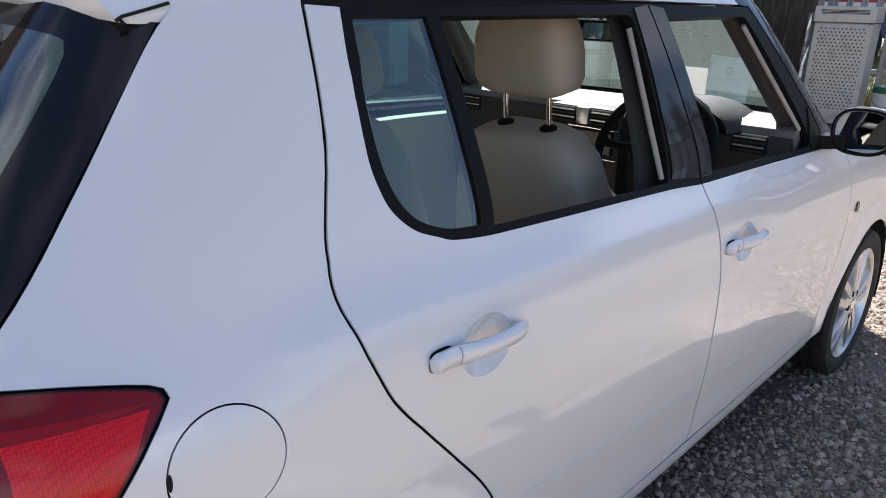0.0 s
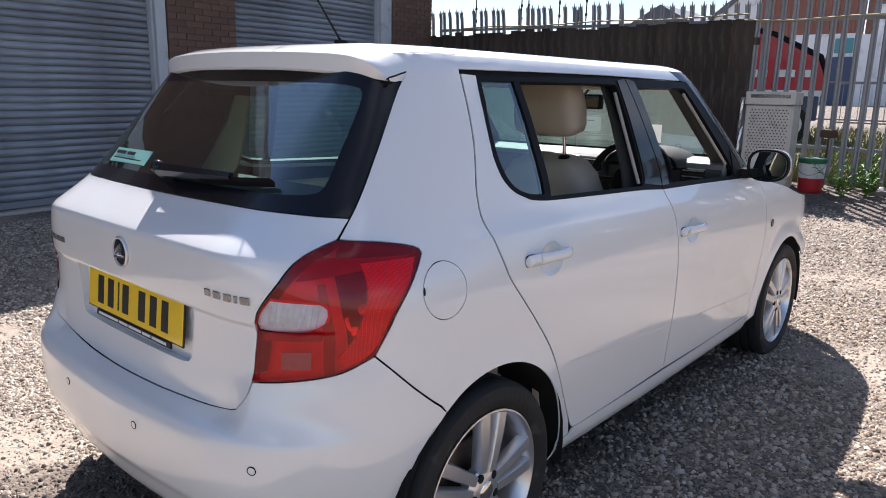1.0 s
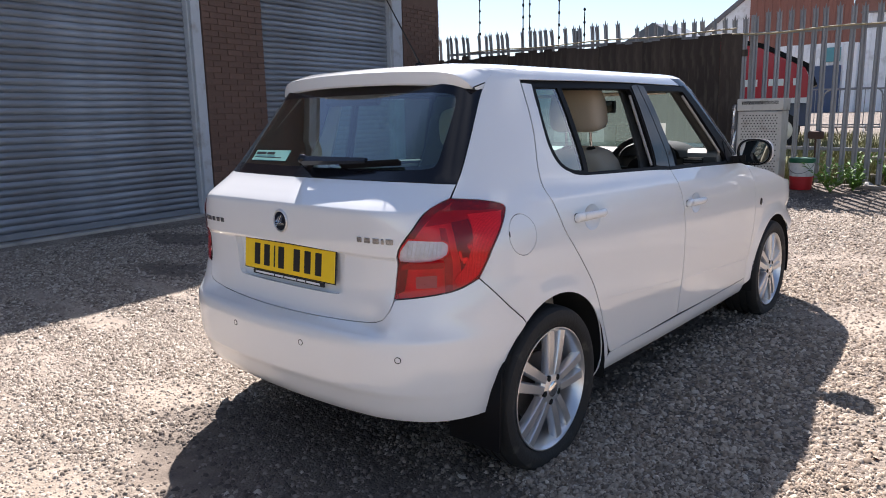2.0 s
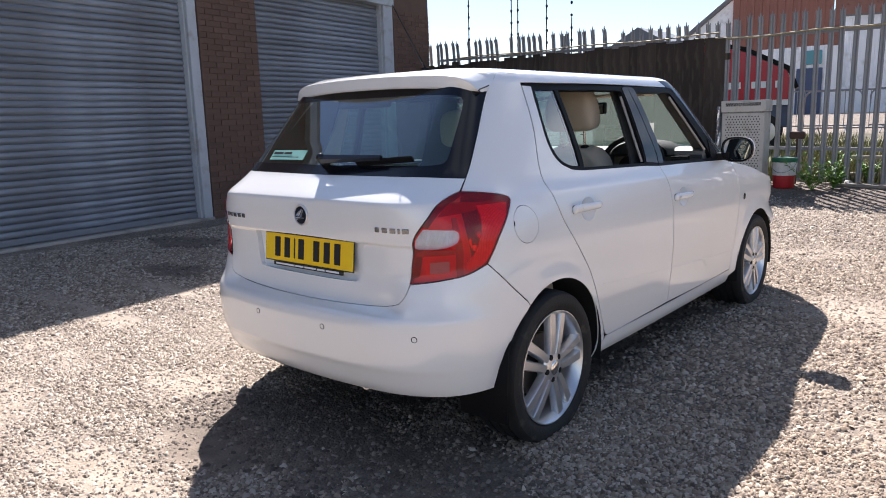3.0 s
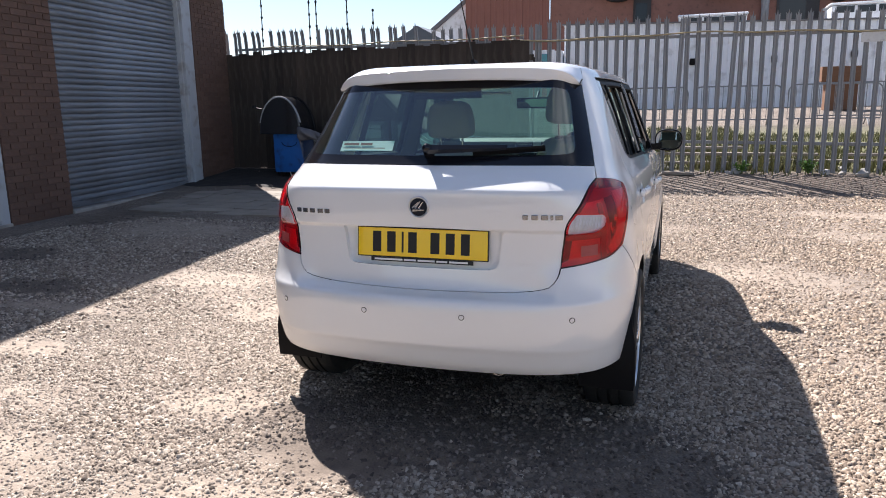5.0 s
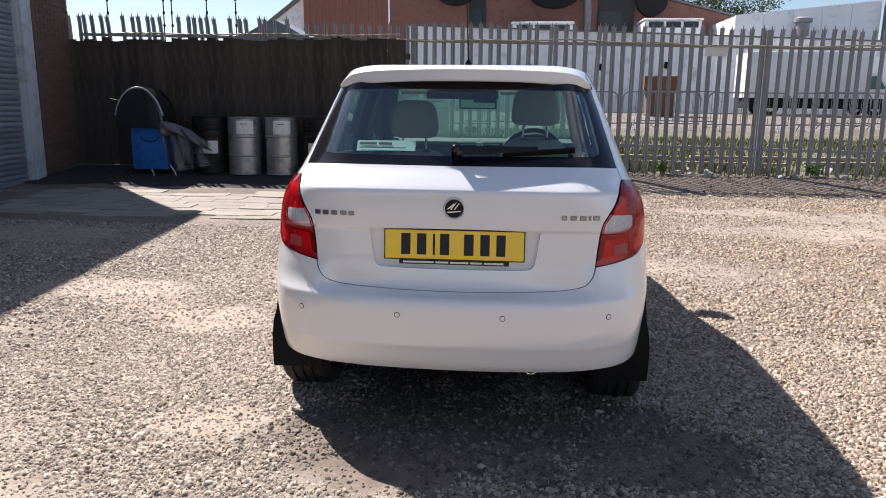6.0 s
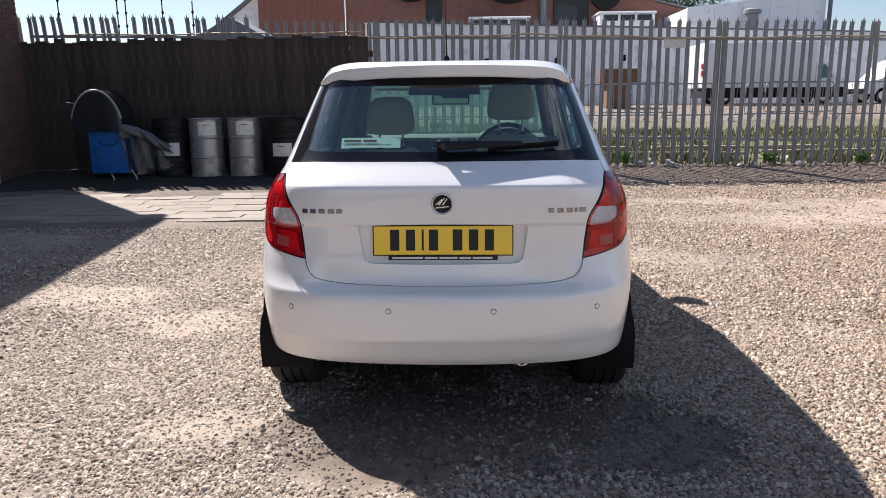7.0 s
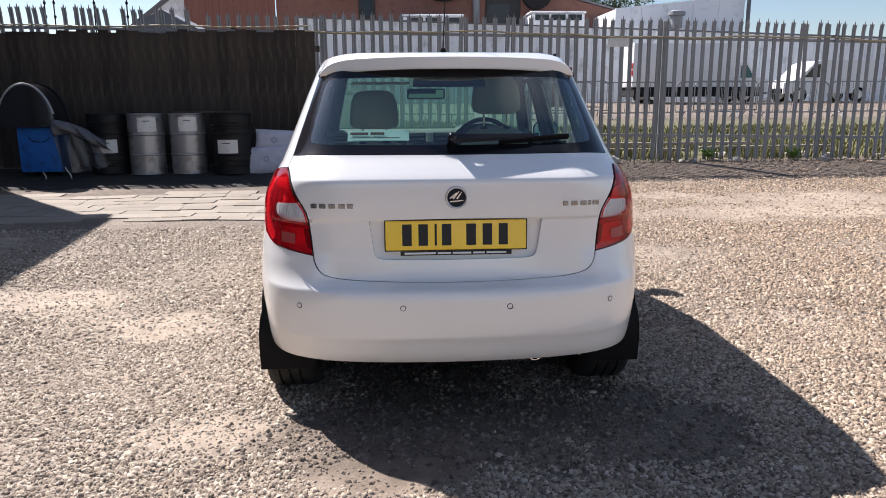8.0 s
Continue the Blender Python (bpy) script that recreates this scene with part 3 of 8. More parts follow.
    win = [(0.0, 1.0300), (0.25, 1.031), (0.50, 1.031), (0.670, 1.0225, 1), (0.666, 1.150), (0.656, 1.322, 1), (0.40, 1.345)]
    window = curve(win + [(0.0, 1.350)] + [(-q, z, *s) for q, z, *s in win[:0:-1]], 0.02)
    clear_half = [(0.0, 1.062), (0.30, 1.064), (0.50, 1.066), (0.565, 1.073), (0.575, 1.10), (0.562, 1.265), (0.540, 1.302), (0.40, 1.314)]
    clear = curve(clear_half + [(0.0, 1.317)] + [(-q, z) for q, z in clear_half[:0:-1]], 0.02)
    panel("window_border", window, GLOSS_BLACK, car, holes=[clear], label="black printed edge of rear window", rim=0.004, off=0.0)
    panel("rear_window", clear, REAR_GLASS, car, label="green tinted heated rear window", rim=0, off=0.0).visible_shadow = False
    panel("inner_shell", curve([(0.0, 0.50), (0.45, 0.52), (0.62, 0.64), (0.64, 0.93), (0.60, 0.995), (0.0, 1.015), (-0.60, 0.995), (-0.64, 0.93), (-0.62, 0.64), (-0.45, 0.52)], 0.02), DARK, car, rim=0, off=-0.028, grid=0.022)
    seal = curve([(0.52, 0.70), (0.55, 0.83), (0.60, 0.90), (0.70, 0.985), (0.69, 1.03), (0.63, 1.02), (0.56, 0.95), (0.49, 0.83), (0.478, 0.70)], 0.02)
    for sgn in (False, True):
        panel("tailgate_seal", seal, DARK, car, rim=0, off=-0.009, flip=sgn)
        panel("window_seal", curve([(0.640, 1.00, 1), (0.700, 1.00, 1), (0.700, 1.15), (0.692, 1.34, 1), (0.625, 1.34, 1), (0.640, 1.15)], 0.03), DARK, car, rim=0, off=-0.007, flip=sgn)
    # nose and windscreen
    for lo_, hi_, nm, mt, zz in ((0.27, 0.56, "front_bumper", PAINT, None), (0.565, 0.70, "grille", BLACK, None)):
        def edge(u, z):
            return on_side(3.32, z) + u
        left = [(edge(0.152 if nm == "front_bumper" else 0.305, z), z) for z in np.linspace(lo_, hi_, 6)]
        mid = [[(edge(u, z), z) for z in (lo_, hi_)] for u in (0.4, 0.6, 0.8, 0.95)]
        for sgn in (False, True):
            panel(nm, [*[m[0] for m in mid], *[m[1] for m in mid[::-1]], *left[::-1]], mt, car, flip=sgn, grid=0.06)
    for sgn in (False, True):
        ws = [(on_side(nose(z)[0], z) + u, z) for z, u in [(0.955, 0.104), (1.1, 0.104), (1.25, 0.104), (1.388, 0.104), (1.388, 0.3), (1.388, 0.6), (1.388, 0.95), (1.2, 0.95), (0.955, 0.95), (0.955, 0.6), (0.955, 0.3)]]
        panel("windscreen", ws, SCREEN_GLASS, car, label="clear laminated windscreen", rim=0, flip=sgn, grid=0.05).visible_shadow = False
        foot = [(on_side(nose(z)[0], z) + u, z) for z, u in [(0.958, 0.104), (1.035, 0.104), (1.028, 0.3), (1.02, 0.6), (1.018, 0.95), (0.958, 0.95), (0.958, 0.6), (0.958, 0.3)]]
        panel("windscreen_foot", foot, GLOSS_BLACK, car, label="black printed foot of the windscreen", rim=0, off=-0.004, flip=sgn, grid=0.05)


def roof_and_bonnet(car):
    bm = bmesh.new()
    z0 = 1.391
    ys, _ = nose(z0)
    end = on_side(ys, z0) + 0.95
    qs = [end * i / 90 for i in range(91)]
    ring = [(q, 1) for q in qs] + [(q, -1) for q in qs[-2:0:-1]]
    rows = []
    for d in (0.0, 0.01, 0.025, 0.05, 0.09, 0.15, 0.25, 0.38, 0.50):
        row = []
        for q, s in ring:
            x, y = plan(q, z0)
            c = Vector((0, min(max(y, 1.05), 1.75)))
            p = Vector((x, y))
            L = (c - p).length
            k = min(1.0, d / 0.5)
            w = p + (c - p) * min(1, (d / L) * (1 - k) + k * k * 0.999)
            row.append(bm.verts.new((s * w.x, w.y, z0 + 0.026 * (1 - math.exp(-d / 0.045)) + 0.010 * (1 - (1 - k) ** 2))))
        rows.append(row)
    n = len(ring)
    for A, B in zip(rows, rows[1:]):
        for k in range(n):
            try:
                bm.faces.new((A[k], A[(k + 1) % n], B[(k + 1) % n], B[k]))
            except ValueError:
                pass
    part("roof", bm, PAINT, car, "white roof", 60)
    # bonnet
    bm = bmesh.new()
    rows = []
    for i in range(15):
        t = i / 14
        y = 2.62 + 1.26 * t
        zt = pchip([(2.60, 0.942), (2.80, 0.913), (3.05, 0.870), (3.28, 0.812), (3.60, 0.745), (3.90, 0.690)])(y)
        w = wide(min(y, 3.32), zt) - 0.004
        if y > 3.32:
            w *= max(0.5, 1 - 0.9 * ((y - 3.32) / 0.62) ** 2.2)
        rows.append([bm.verts.new((w * x, y + 0.06 * (1 - x * x) * t, zt + (0.050 - 0.01 * t) * (1 - abs(x) ** 2.4))) for x in [k / 8 - 1 for k in range(17)]])
    for A, B in zip(rows, rows[1:]):
        for k in range(16):
            bm.faces.new((A[k], A[k + 1], B[k + 1], B[k]))
    part("bonnet", bm, PAINT, car, "", 50)
    # scuttle under the windscreen
    bm = bmesh.new()
    box(bm, (-0.66, 2.56, 0.86), (0.66, 2.95, 0.93), 0.01)
    part("scuttle", bm, BLACK, car)
    # floor pan, arches
    bm = bmesh.new()
    box(bm, (-0.50, 0.16, 0.27), (0.50, 3.80, 0.31))
    box(bm, (-0.70, 1.03, 0.25), (0.70, 2.72, 0.30))
    part("floor_pan", bm, DARK, car)
    for a in AXLES:
        for s in (1, -1):
            bm = bmesh.new()
            R = []
            for x in (0.770, 0.46):
                R.append([bm.verts.new((s * x, a + (0.024 if a < 1 else 0) + 0.351 * math.cos(radians(t)), HUB + 0.351 * math.sin(radians(t)))) for t in range(-12, 193, 12)])
            for k in range(len(R[0]) - 1):
                bm.faces.new((R[0][k], R[0][k + 1], R[1][k + 1], R[1][k]))
            bm.faces.new(R[1])
            part("arch_liner", bm, DARK, car, "black wheel arch liner", 40)


def wheel(car, x, y, s):
    """A tyre on a five twin-spoke alloy rim, hub cap and bolts; s: which side it faces."""
    w = under(new("wheel"), car)
    w.matrix_basis = pose(x, y, HUB, 0, 0, 0 if s > 0 else 180)
    tagged(w, "black tyre on a silver five twin-spoke alloy rim")
    R, r = 0.297, 0.221
    bm = bmesh.new()
    prof = [(r, -0.170), (0.232, -0.188), (0.262, -0.197), (0.284, -0.190), (0.2925, -0.178), (R, -0.160)]
    for g in (-0.130, -0.088, -0.046):
        prof += [(R + 0.001, g - 0.006), (R - 0.008, g - 0.005), (R - 0.008, g + 0.005), (R + 0.001, g + 0.006)]
    prof += [(R, -0.020), (0.2925, -0.003), (0.284, 0.008), (0.262, 0.014), (0.244, 0.010), (0.230, 0.002), (r, -0.006), (0.20, -0.03), (0.20, -0.15)]
    lathe(bm, prof, 112, "x", closed=True)
    part("tyre", bm, RUBBER, w, "worn black tyre, dusty", 35)
    bm = bmesh.new()
    lathe(bm, [(0.222, -0.004), (0.223, 0.003), (0.219, 0.004), (0.212, -0.004), (0.202, -0.020), (0.190, -0.06), (0.186, -0.15), (0.20, -0.165), (0.204, -0.15), (0.2, -0.03)], 64, "x", closed=True)
    part("rim", bm, ALLOY, w, "", 40)
    for i in range(5):
        bm = bmesh.new()
        a = radians(80 + 72 * i)
        for off in (-1, 1):
            rings = []
            for t in (0, 0.3, 0.65, 1):
                rad = 0.052 + 0.158 * t
                mid = off * (0.0185 + 0.0185 * t)
                wd = 0.0150 + 0.0050 * t
                h = -0.001 + 0.003 * math.sin(math.pi * t) - 0.004 * t
                ring = []
                for u, v in ((-wd * 1.1, -0.030), (-wd, -0.004), (-wd * 0.8, 0.002), (wd * 0.8, 0.002), (wd, -0.004), (wd * 1.1, -0.030)):
                    tx, rr = mid + u, rad
                    ring.append((h + v, rr * math.cos(a) - tx * math.sin(a), rr * math.sin(a) + tx * math.cos(a)))
                rings.append(ring)
            loft(bm, rings)
        part("spoke", bm, ALLOY, w, "", 30)
    bm = bmesh.new()
    lathe(bm, [(0.020, 0.004), (0.050, 0.001), (0.066, -0.010), (0.068, -0.034), (0.03, -0.05)], 32, "x")
    part("hub", bm, ALLOY, w, "", 30)
    bm = bmesh.new()
    lathe(bm, [(0.004, 0.010), (0.022, 0.009), (0.0285, 0.005), (0.029, -0.002)], 24, "x")
    part("hub_cap", bm, CHROME, w, "", 30)
    for i in range(5):
        a = radians(44 + 72 * i)
        bm = bmesh.new()
        lathe(bm, [(0.010, 0.003), (0.0125, 0.001), (0.0125, -0.02)], 8, "x", m=Matrix.Translation((0, 0.047 * math.cos(a), 0.047 * math.sin(a))))
        part("wheel_bolt", bm, DARK, w)
    bm = bmesh.new()
    lathe(bm, [(0.03, -0.060), (0.125, -0.062), (0.128, -0.066), (0.128, -0.078), (0.03, -0.08)], 48, "x")
    part("brake_disc", bm, STEEL, w, "", 30)
    bm = bmesh.new()
    lathe(bm, [(0.01, -0.115), (0.19, -0.115), (0.19, -0.12), (0.01, -0.12)], 32, "x")
    part("brake_shield", bm, DARK, w)
    return w


car = thing("car", "white five-door hatchback with lowered side windows, parked on gravel", "car")
car_body(car)
roof_and_bonnet(car)
for ax in AXLES:
    for sg in (1, -1):
        wheel(car, sg * 0.765, ax, sg)


# ---- ground ----
LIFT = pchip([(-60.0, 0.0), (5.0, 0.0), (6.2, 0.02), (7.2, 0.06), (8.3, 0.165), (9.0, 0.225), (9.4, 0.24), (14.0, 0.40), (32.0, 1.0), (200.0, 1.2)])


def ground_z(x, y):
    return LIFT(y) + 0.012 * noise.noise(Vector((x * 0.55, y * 0.55, 3))) * min(1, max(0, (abs(x) - 0.2) / 1.5 + 0.2))


def blot(x, y, spots):
    """How deep a place lies in one of some rounded spots (x, y, half sizes)."""
    return max(1 - ((x - a) / ra) ** 2 - ((y - b) / rb) ** 2 for a, b, ra, rb in spots)


SANDY = ((-1.55, -0.55, 0.65, 0.36), (-1.95, -0.12, 0.55, 0.26), (-0.45, -0.58, 0.62, 0.20), (-0.30, -0.28, 0.36, 0.14), (-0.95, 0.06, 0.42, 0.24), (-2.3, -0.95, 1.3, 0.16), (-2.9, 0.45, 1.3, 0.14), (-0.9, -1.0, 0.7, 0.12), (-3.0, 1.1, 0.9, 0.12), (-2.5, 2.0, 0.8, 0.4), (-1.55, 1.4, 0.45, 0.35),
         (4.0, 5.0, 2.4, 0.7), (5.0, 5.9, 2.4, 0.7), (3.0, 6.3, 1.1, 0.35), (-4.2, 3.9, 1.2, 0.6), (2.3, 0.6, 0.5, 0.3), (-3.6, -0.6, 0.9, 0.5))
# dark earth; spots at the car and fences also carry painted shade
EARTH_AND_SHADE = ((0.05, 0.10, 0.95, 0.55), (0.70, 0.0, 0.5, 0.30), (0.0, 2.0, 0.72, 2.1), (-4.9, 2.4, 0.8, 0.3), (-3.6, 1.5, 0.5, 0.25), (-3.9, 7.3, 3.2, 0.9), (-5.6, 4.6, 0.5, 0.9), (-4.2, 8.3, 3.4, 1.1), (3.6, 8.35, 6.5, 0.95))


def rough_edge(x, y, k):
    return 0.55 * noise.noise(Vector((x * 1.7, y * 1.7, k))) + 0.45 * noise.noise(Vector((x * 5.0, y * 5.0, k))) + 0.25 * noise.noise(Vector((x * 14.0, y * 14.0, k)))


def sandy(x, y):
    """Share of bare sand at a place, 0 to 1."""
    v = max(blot(x, y, SANDY) + 0.9 * rough_edge(x, y, 2.0) - 0.05, 0.9 * noise.noise(Vector((x * 0.8, y * 0.8, 7.0))) + 0.8 * rough_edge(x, y, 4.0) - 0.13)
    return min(1.0, max(0.0, v * 1.3))


def earth_and_shade(x, y):
    """Share of dark packed earth and painted shade at a place, 0 to 1."""
    return min(1.0, max(0.0, (blot(x, y, EARTH_AND_SHADE) + 0.9 * rough_edge(x, y, 9.0)) * 1.8))


def make_ground():
    xs = [-300, -150, -70, -40, -25, -15, -10, -8] + [-6.5 + 0.08 * i for i in range(170)] + [7.5, 8, 9, 10, 12, 15, 20, 30, 50, 90, 160, 300]
    ys = [-300, -150, -70, -40, -20, -10, -6, -4] + [-2.2 + 0.08 * i for i in range(142)] + [9.5, 10, 11, 12, 14, 17, 20, 24, 28, 33, 40, 60, 100, 200, 400]
    vs = [(x, y, ground_z(x, y)) for y in ys for x in xs]
    n = len(xs)
    fs = [(j * n + i, j * n + i + 1, (j + 1) * n + i + 1, (j + 1) * n + i) for j in range(len(ys) - 1) for i in range(n - 1)]
    me = bpy.data.meshes.new("ground")
    me.from_pydata(vs, [], fs)
    me.polygons.foreach_set("use_smooth", [True] * len(fs))
    for name, f in (("sand", sandy), ("earth_shade", earth_and_shade)):
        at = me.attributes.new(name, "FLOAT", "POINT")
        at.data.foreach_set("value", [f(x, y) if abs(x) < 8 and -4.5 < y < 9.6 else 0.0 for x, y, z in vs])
    at = me.attributes.new("turf", "FLOAT", "POINT")
    at.data.foreach_set("value", [min(1.0, max(0.0, (y - 9.0) / 0.5)) * min(1.0, max(0.0, (20.0 - y) / 4.0)) for x, y, z in vs])
    me.materials.append(gravel_ground())
    return tagged(new("ground", me), "pale brown gravel yard with sandy worn patches", "ground", kind="structure")


def gravel_ground():
    m = bpy.data.materials.new("gravel_ground")
    m.use_nodes = True
    nt = m.node_tree
    b = nt.nodes["Principled BSDF"]
    b.inputs["Roughness"].default_value = 0.9
    co = nt.nodes.new("ShaderNodeTexCoord")

    def tex(kind, scale, detail=None):
        n = nt.nodes.new(kind)
        n.inputs["Scale"].default_value = scale
        if detail is not None:
            n.inputs["Detail"].default_value = detail
        nt.links.new(co.outputs["Object"], n.inputs["Vector"])
        return n

    def mixed(kind, fac, a, c):
        n = nt.nodes.new("ShaderNodeMix")
        n.data_type, n.blend_type = "RGBA", kind
        for key, v in (("Factor", fac), ("A", a), ("B", c)):
            if isinstance(v, (int, float, tuple)):
                n.inputs[key].default_value = v
            else:
                nt.links.new(v, n.inputs[key])
        return n.outputs["Result"]

    def ramp(fac, stops):
        n = nt.nodes.new("ShaderNodeValToRGB")
        e = n.color_ramp.elements
        while len(e) < len(stops):
            e.new(0.5)
        for s, (p, c) in zip(e, stops):
            s.position, s.color = p, (*c, 1)
        nt.links.new(fac, n.inputs["Fac"])
        return n.outputs["Color"]

    def share(name):
        n = nt.nodes.new("ShaderNodeAttribute")
        n.attribute_name = name
        return n.outputs["Fac"]
    vo = tex("ShaderNodeTexVoronoi", 95)
    sep = nt.nodes.new("ShaderNodeSeparateColor")
    nt.links.new(vo.outputs["Color"], sep.inputs["Color"])
    chips = ramp(sep.outputs["Red"], [(0.0, (0.085, 0.066, 0.052)), (0.55, (0.18, 0.144, 0.114)), (1.0, (0.33, 0.272, 0.222))])
    big = tex("ShaderNodeTexNoise", 1.1, 6)
    grain = tex("ShaderNodeTexNoise", 160, 4)
    mid = tex("ShaderNodeTexNoise", 9, 6)
    sand = ramp(mid.outputs["Fac"], [(0.25, (0.27, 0.214, 0.163)), (0.7, (0.40, 0.33, 0.262))])
    # this tone also darkens the ground where the car and fences shade it
    earth_shade = ramp(mid.outputs["Fac"], [(0.25, (0.105, 0.081, 0.063)), (0.75, (0.20, 0.158, 0.123))])
    part_sand = nt.nodes.new("ShaderNodeMath")
    part_sand.operation, part_sand.inputs[1].default_value = "MULTIPLY", 0.95
    nt.links.new(share("sand"), part_sand.inputs[0])
    colour = mixed("MIX", part_sand.outputs[0], chips, sand)
    colour = mixed("MIX", share("earth_shade"), colour, earth_shade)
    turf = ramp(mid.outputs["Fac"], [(0.3, (0.060, 0.075, 0.024)), (0.55, (0.125, 0.125, 0.050)), (0.8, (0.21, 0.175, 0.115))])
    colour = mixed("MIX", share("turf"), colour, turf)
    colour = mixed("MULTIPLY", 1.0, colour, ramp(big.outputs["Fac"], [(0.25, (0.72, 0.72, 0.72)), (0.75, (1.2, 1.18, 1.15))]))
    colour = mixed("MULTIPLY", 1.0, colour, ramp(grain.outputs["Fac"], [(0.25, (0.75, 0.75, 0.75)), (0.75, (1.2, 1.2, 1.2))]))
    nt.links.new(colour, b.inputs["Base Color"])
    bp = nt.nodes.new("ShaderNodeBump")
    bp.inputs["Strength"].default_value, bp.inputs["Distance"].default_value = 0.9, 0.006
    inv = nt.nodes.new("ShaderNodeMath")
    inv.operation, inv.inputs[0].default_value = "SUBTRACT", 1
    nt.links.new(vo.outputs["Distance"], inv.inputs[1])
    crumbs = tex("ShaderNodeTexNoise", 55, 8)
    nt.links.new(mixed("MIX", share("sand"), inv.outputs[0], crumbs.outputs["Fac"]), bp.inputs["Height"])
    nt.links.new(bp.outputs["Normal"], b.inputs["Normal"])
    return m


make_ground()

# ---- garage with roller shutters ----
BRICK = surface("brown_brick", (0.135, 0.080, 0.060), 0.9, vary=0.4, scale=5, fine=120, bump=0.6, objects=0.28, dirt=(0.07, 0.055, 0.05), dirt_amount=0.25)
MORTAR = surface("mortar", (0.128, 0.080, 0.062), 0.95, vary=0.3, scale=5, bump=0.4)
SHUTTER = surface("grey_shutter_steel", (0.235, 0.255, 0.285), 0.45, metal=0.3, vary=0.35, scale=1.4, fine=30, dirt=(0.085, 0.075, 0.07), dirt_amount=0.45, objects=0.35, stretch=(1, 0.35, 3))
JAMB = surface("grey_painted_steel", (0.42, 0.45, 0.48), 0.5, vary=0.18, scale=3, fine=40, dirt=(0.22, 0.17, 0.13), dirt_amount=0.3)
CONCRETE = surface("stained_concrete", (0.36, 0.33, 0.295), 0.9, vary=0.3, scale=1.6, fine=45, bump=0.5, dirt=(0.14, 0.12, 0.10), dirt_amount=0.35)
# the garage front, turned 7.5 degrees from the car: x out of the wall, y along it
FRONT = (-6.31, 3.60, 0.0)
FRONT_TURN = 7.5


def make_garage():
    H = 5.3
    wall = thing("wall_garage", "brown brick garage wall between grey roller shutters", "wall", FRONT, FRONT_TURN, kind="structure")
    for y0, y1 in ((-13.0, -9.50), (-5.30, -4.30), (0.05, 1.05), (4.30, 5.42)):
        bm = bmesh.new()
        box(bm, (-0.40, y0, -0.1), (-0.012, y1, H))
        part("pier", bm, MORTAR, wall)
    bm = bmesh.new()
    box(bm, (-0.40, -13.0, 3.46), (-0.016, 5.42, H + 0.01))
    part("lintel_wall", bm, BRICK, wall)
    bm = bmesh.new()
    box(bm, (-0.6, -13.1, H + 0.01), (0.16, 5.55, H + 0.18), 0.01)
    part("eaves", bm, JAMB, wall)
    bm = bmesh.new()
    box(bm, (-9.0, 5.07, -0.1), (-0.41, 5.41, H))
    box(bm, (-9.0, -13.0, -0.1), (-8.7, 5.06, H))
    part("side_wall", bm, BRICK, wall)
    bm = bmesh.new()
    box(bm, (-9.2, -13.1, H + 0.19), (0.1, 5.5, H + 0.30))
    part("roof", bm, CONCRETE, wall)
    # the first shutter is out of view, added for the rear window's reflection
    for y0, y1, j0, j1 in ((-9.28, -5.48, 0.18, 0.16), (-4.05, -0.13, 0.2, 0.18), (1.06, 3.98, 0.0, 0.31)):
        sh = thing("roller_shutter", "closed grey ribbed steel roller shutter, dusty", "roller shutter", FRONT, FRONT_TURN, group="garage shutters")
        me = None
        k = 0
        z = 0.115
        while z < 3.36:
            if me is None:
                bm = bmesh.new()
                prof = [(0.0, 0.0), (0.010, 0.006), (0.019, 0.022), (0.021, 0.040), (0.015, 0.058), (0.003, 0.070), (0.0, 0.0755), (-0.004, 0.0755), (-0.004, 0.0)]
                A = [bm.verts.new((a, y0, b)) for a, b in prof]
                B = [bm.verts.new((a, y1, b)) for a, b in prof]
                m_ = len(prof)
                for q in range(m_):
                    bm.faces.new((A[q], A[(q + 1) % m_], B[(q + 1) % m_], B[q]))
                bm.faces.new(A[::-1])
                bm.faces.new(B)
                s = part("slat", bm, SHUTTER, sh, smooth=40)
                me = s.data
            else:
                s = under(new("slat", me), sh)
            s.location = (-0.14 + 0.002 * math.sin(k * 2.3), 0, z)
            z += 0.0755
            k += 1
        bm = bmesh.new()
        box(bm, (-0.16, y0, 0.045), (-0.11, y1, 0.114), 0.004)
        part("bottom_bar", bm, SHUTTER, sh)
        for a, b in ((y0 - j0, y0), (y1, y1 + j1)):
            if b - a > 0.05:
                bm = bmesh.new()
                box(bm, (-0.20, a, -0.05), (-0.05, b, 3.40), 0.006)
                box(bm, (-0.049, a + 0.02, -0.05), (0.004, b - 0.02, 3.40), 0.006)
                part("guide", bm, JAMB, sh, "pale grey painted steel guide")
        bm = bmesh.new()
        box(bm, (-0.40, y0 - j0, 3.20), (0.03, y1 + j1, 3.45), 0.01)
        part("hood", bm, JAMB, sh, "pale grey shutter box")
        bm = bmesh.new()
        box(bm, (-0.40, y0 - j0, -0.1), (0.02, y1 + j1, 0.035), 0.01)
        part("threshold", bm, CONCRETE, sh, "stained concrete threshold")
    return wall


garage = make_garage()

# ---- boundary fences ----
FY = 9.05
GALV = surface("galvanised_steel", (0.25, 0.255, 0.265), 0.55, metal=0.3, vary=0.2, scale=5, fine=60, objects=0.2, dirt=(0.2, 0.15, 0.11), dirt_amount=0.15)
BOARD = surface("weathered_dark_board", (0.050, 0.038, 0.030), 0.85, vary=0.55, scale=3, fine=50, bump=0.5, objects=0.6, stretch=(2.2, 2.2, 0.4), dirt=(0.125, 0.105, 0.082), dirt_amount=0.32)


def fence_top(x):
    return 2.50 - 0.016 * x


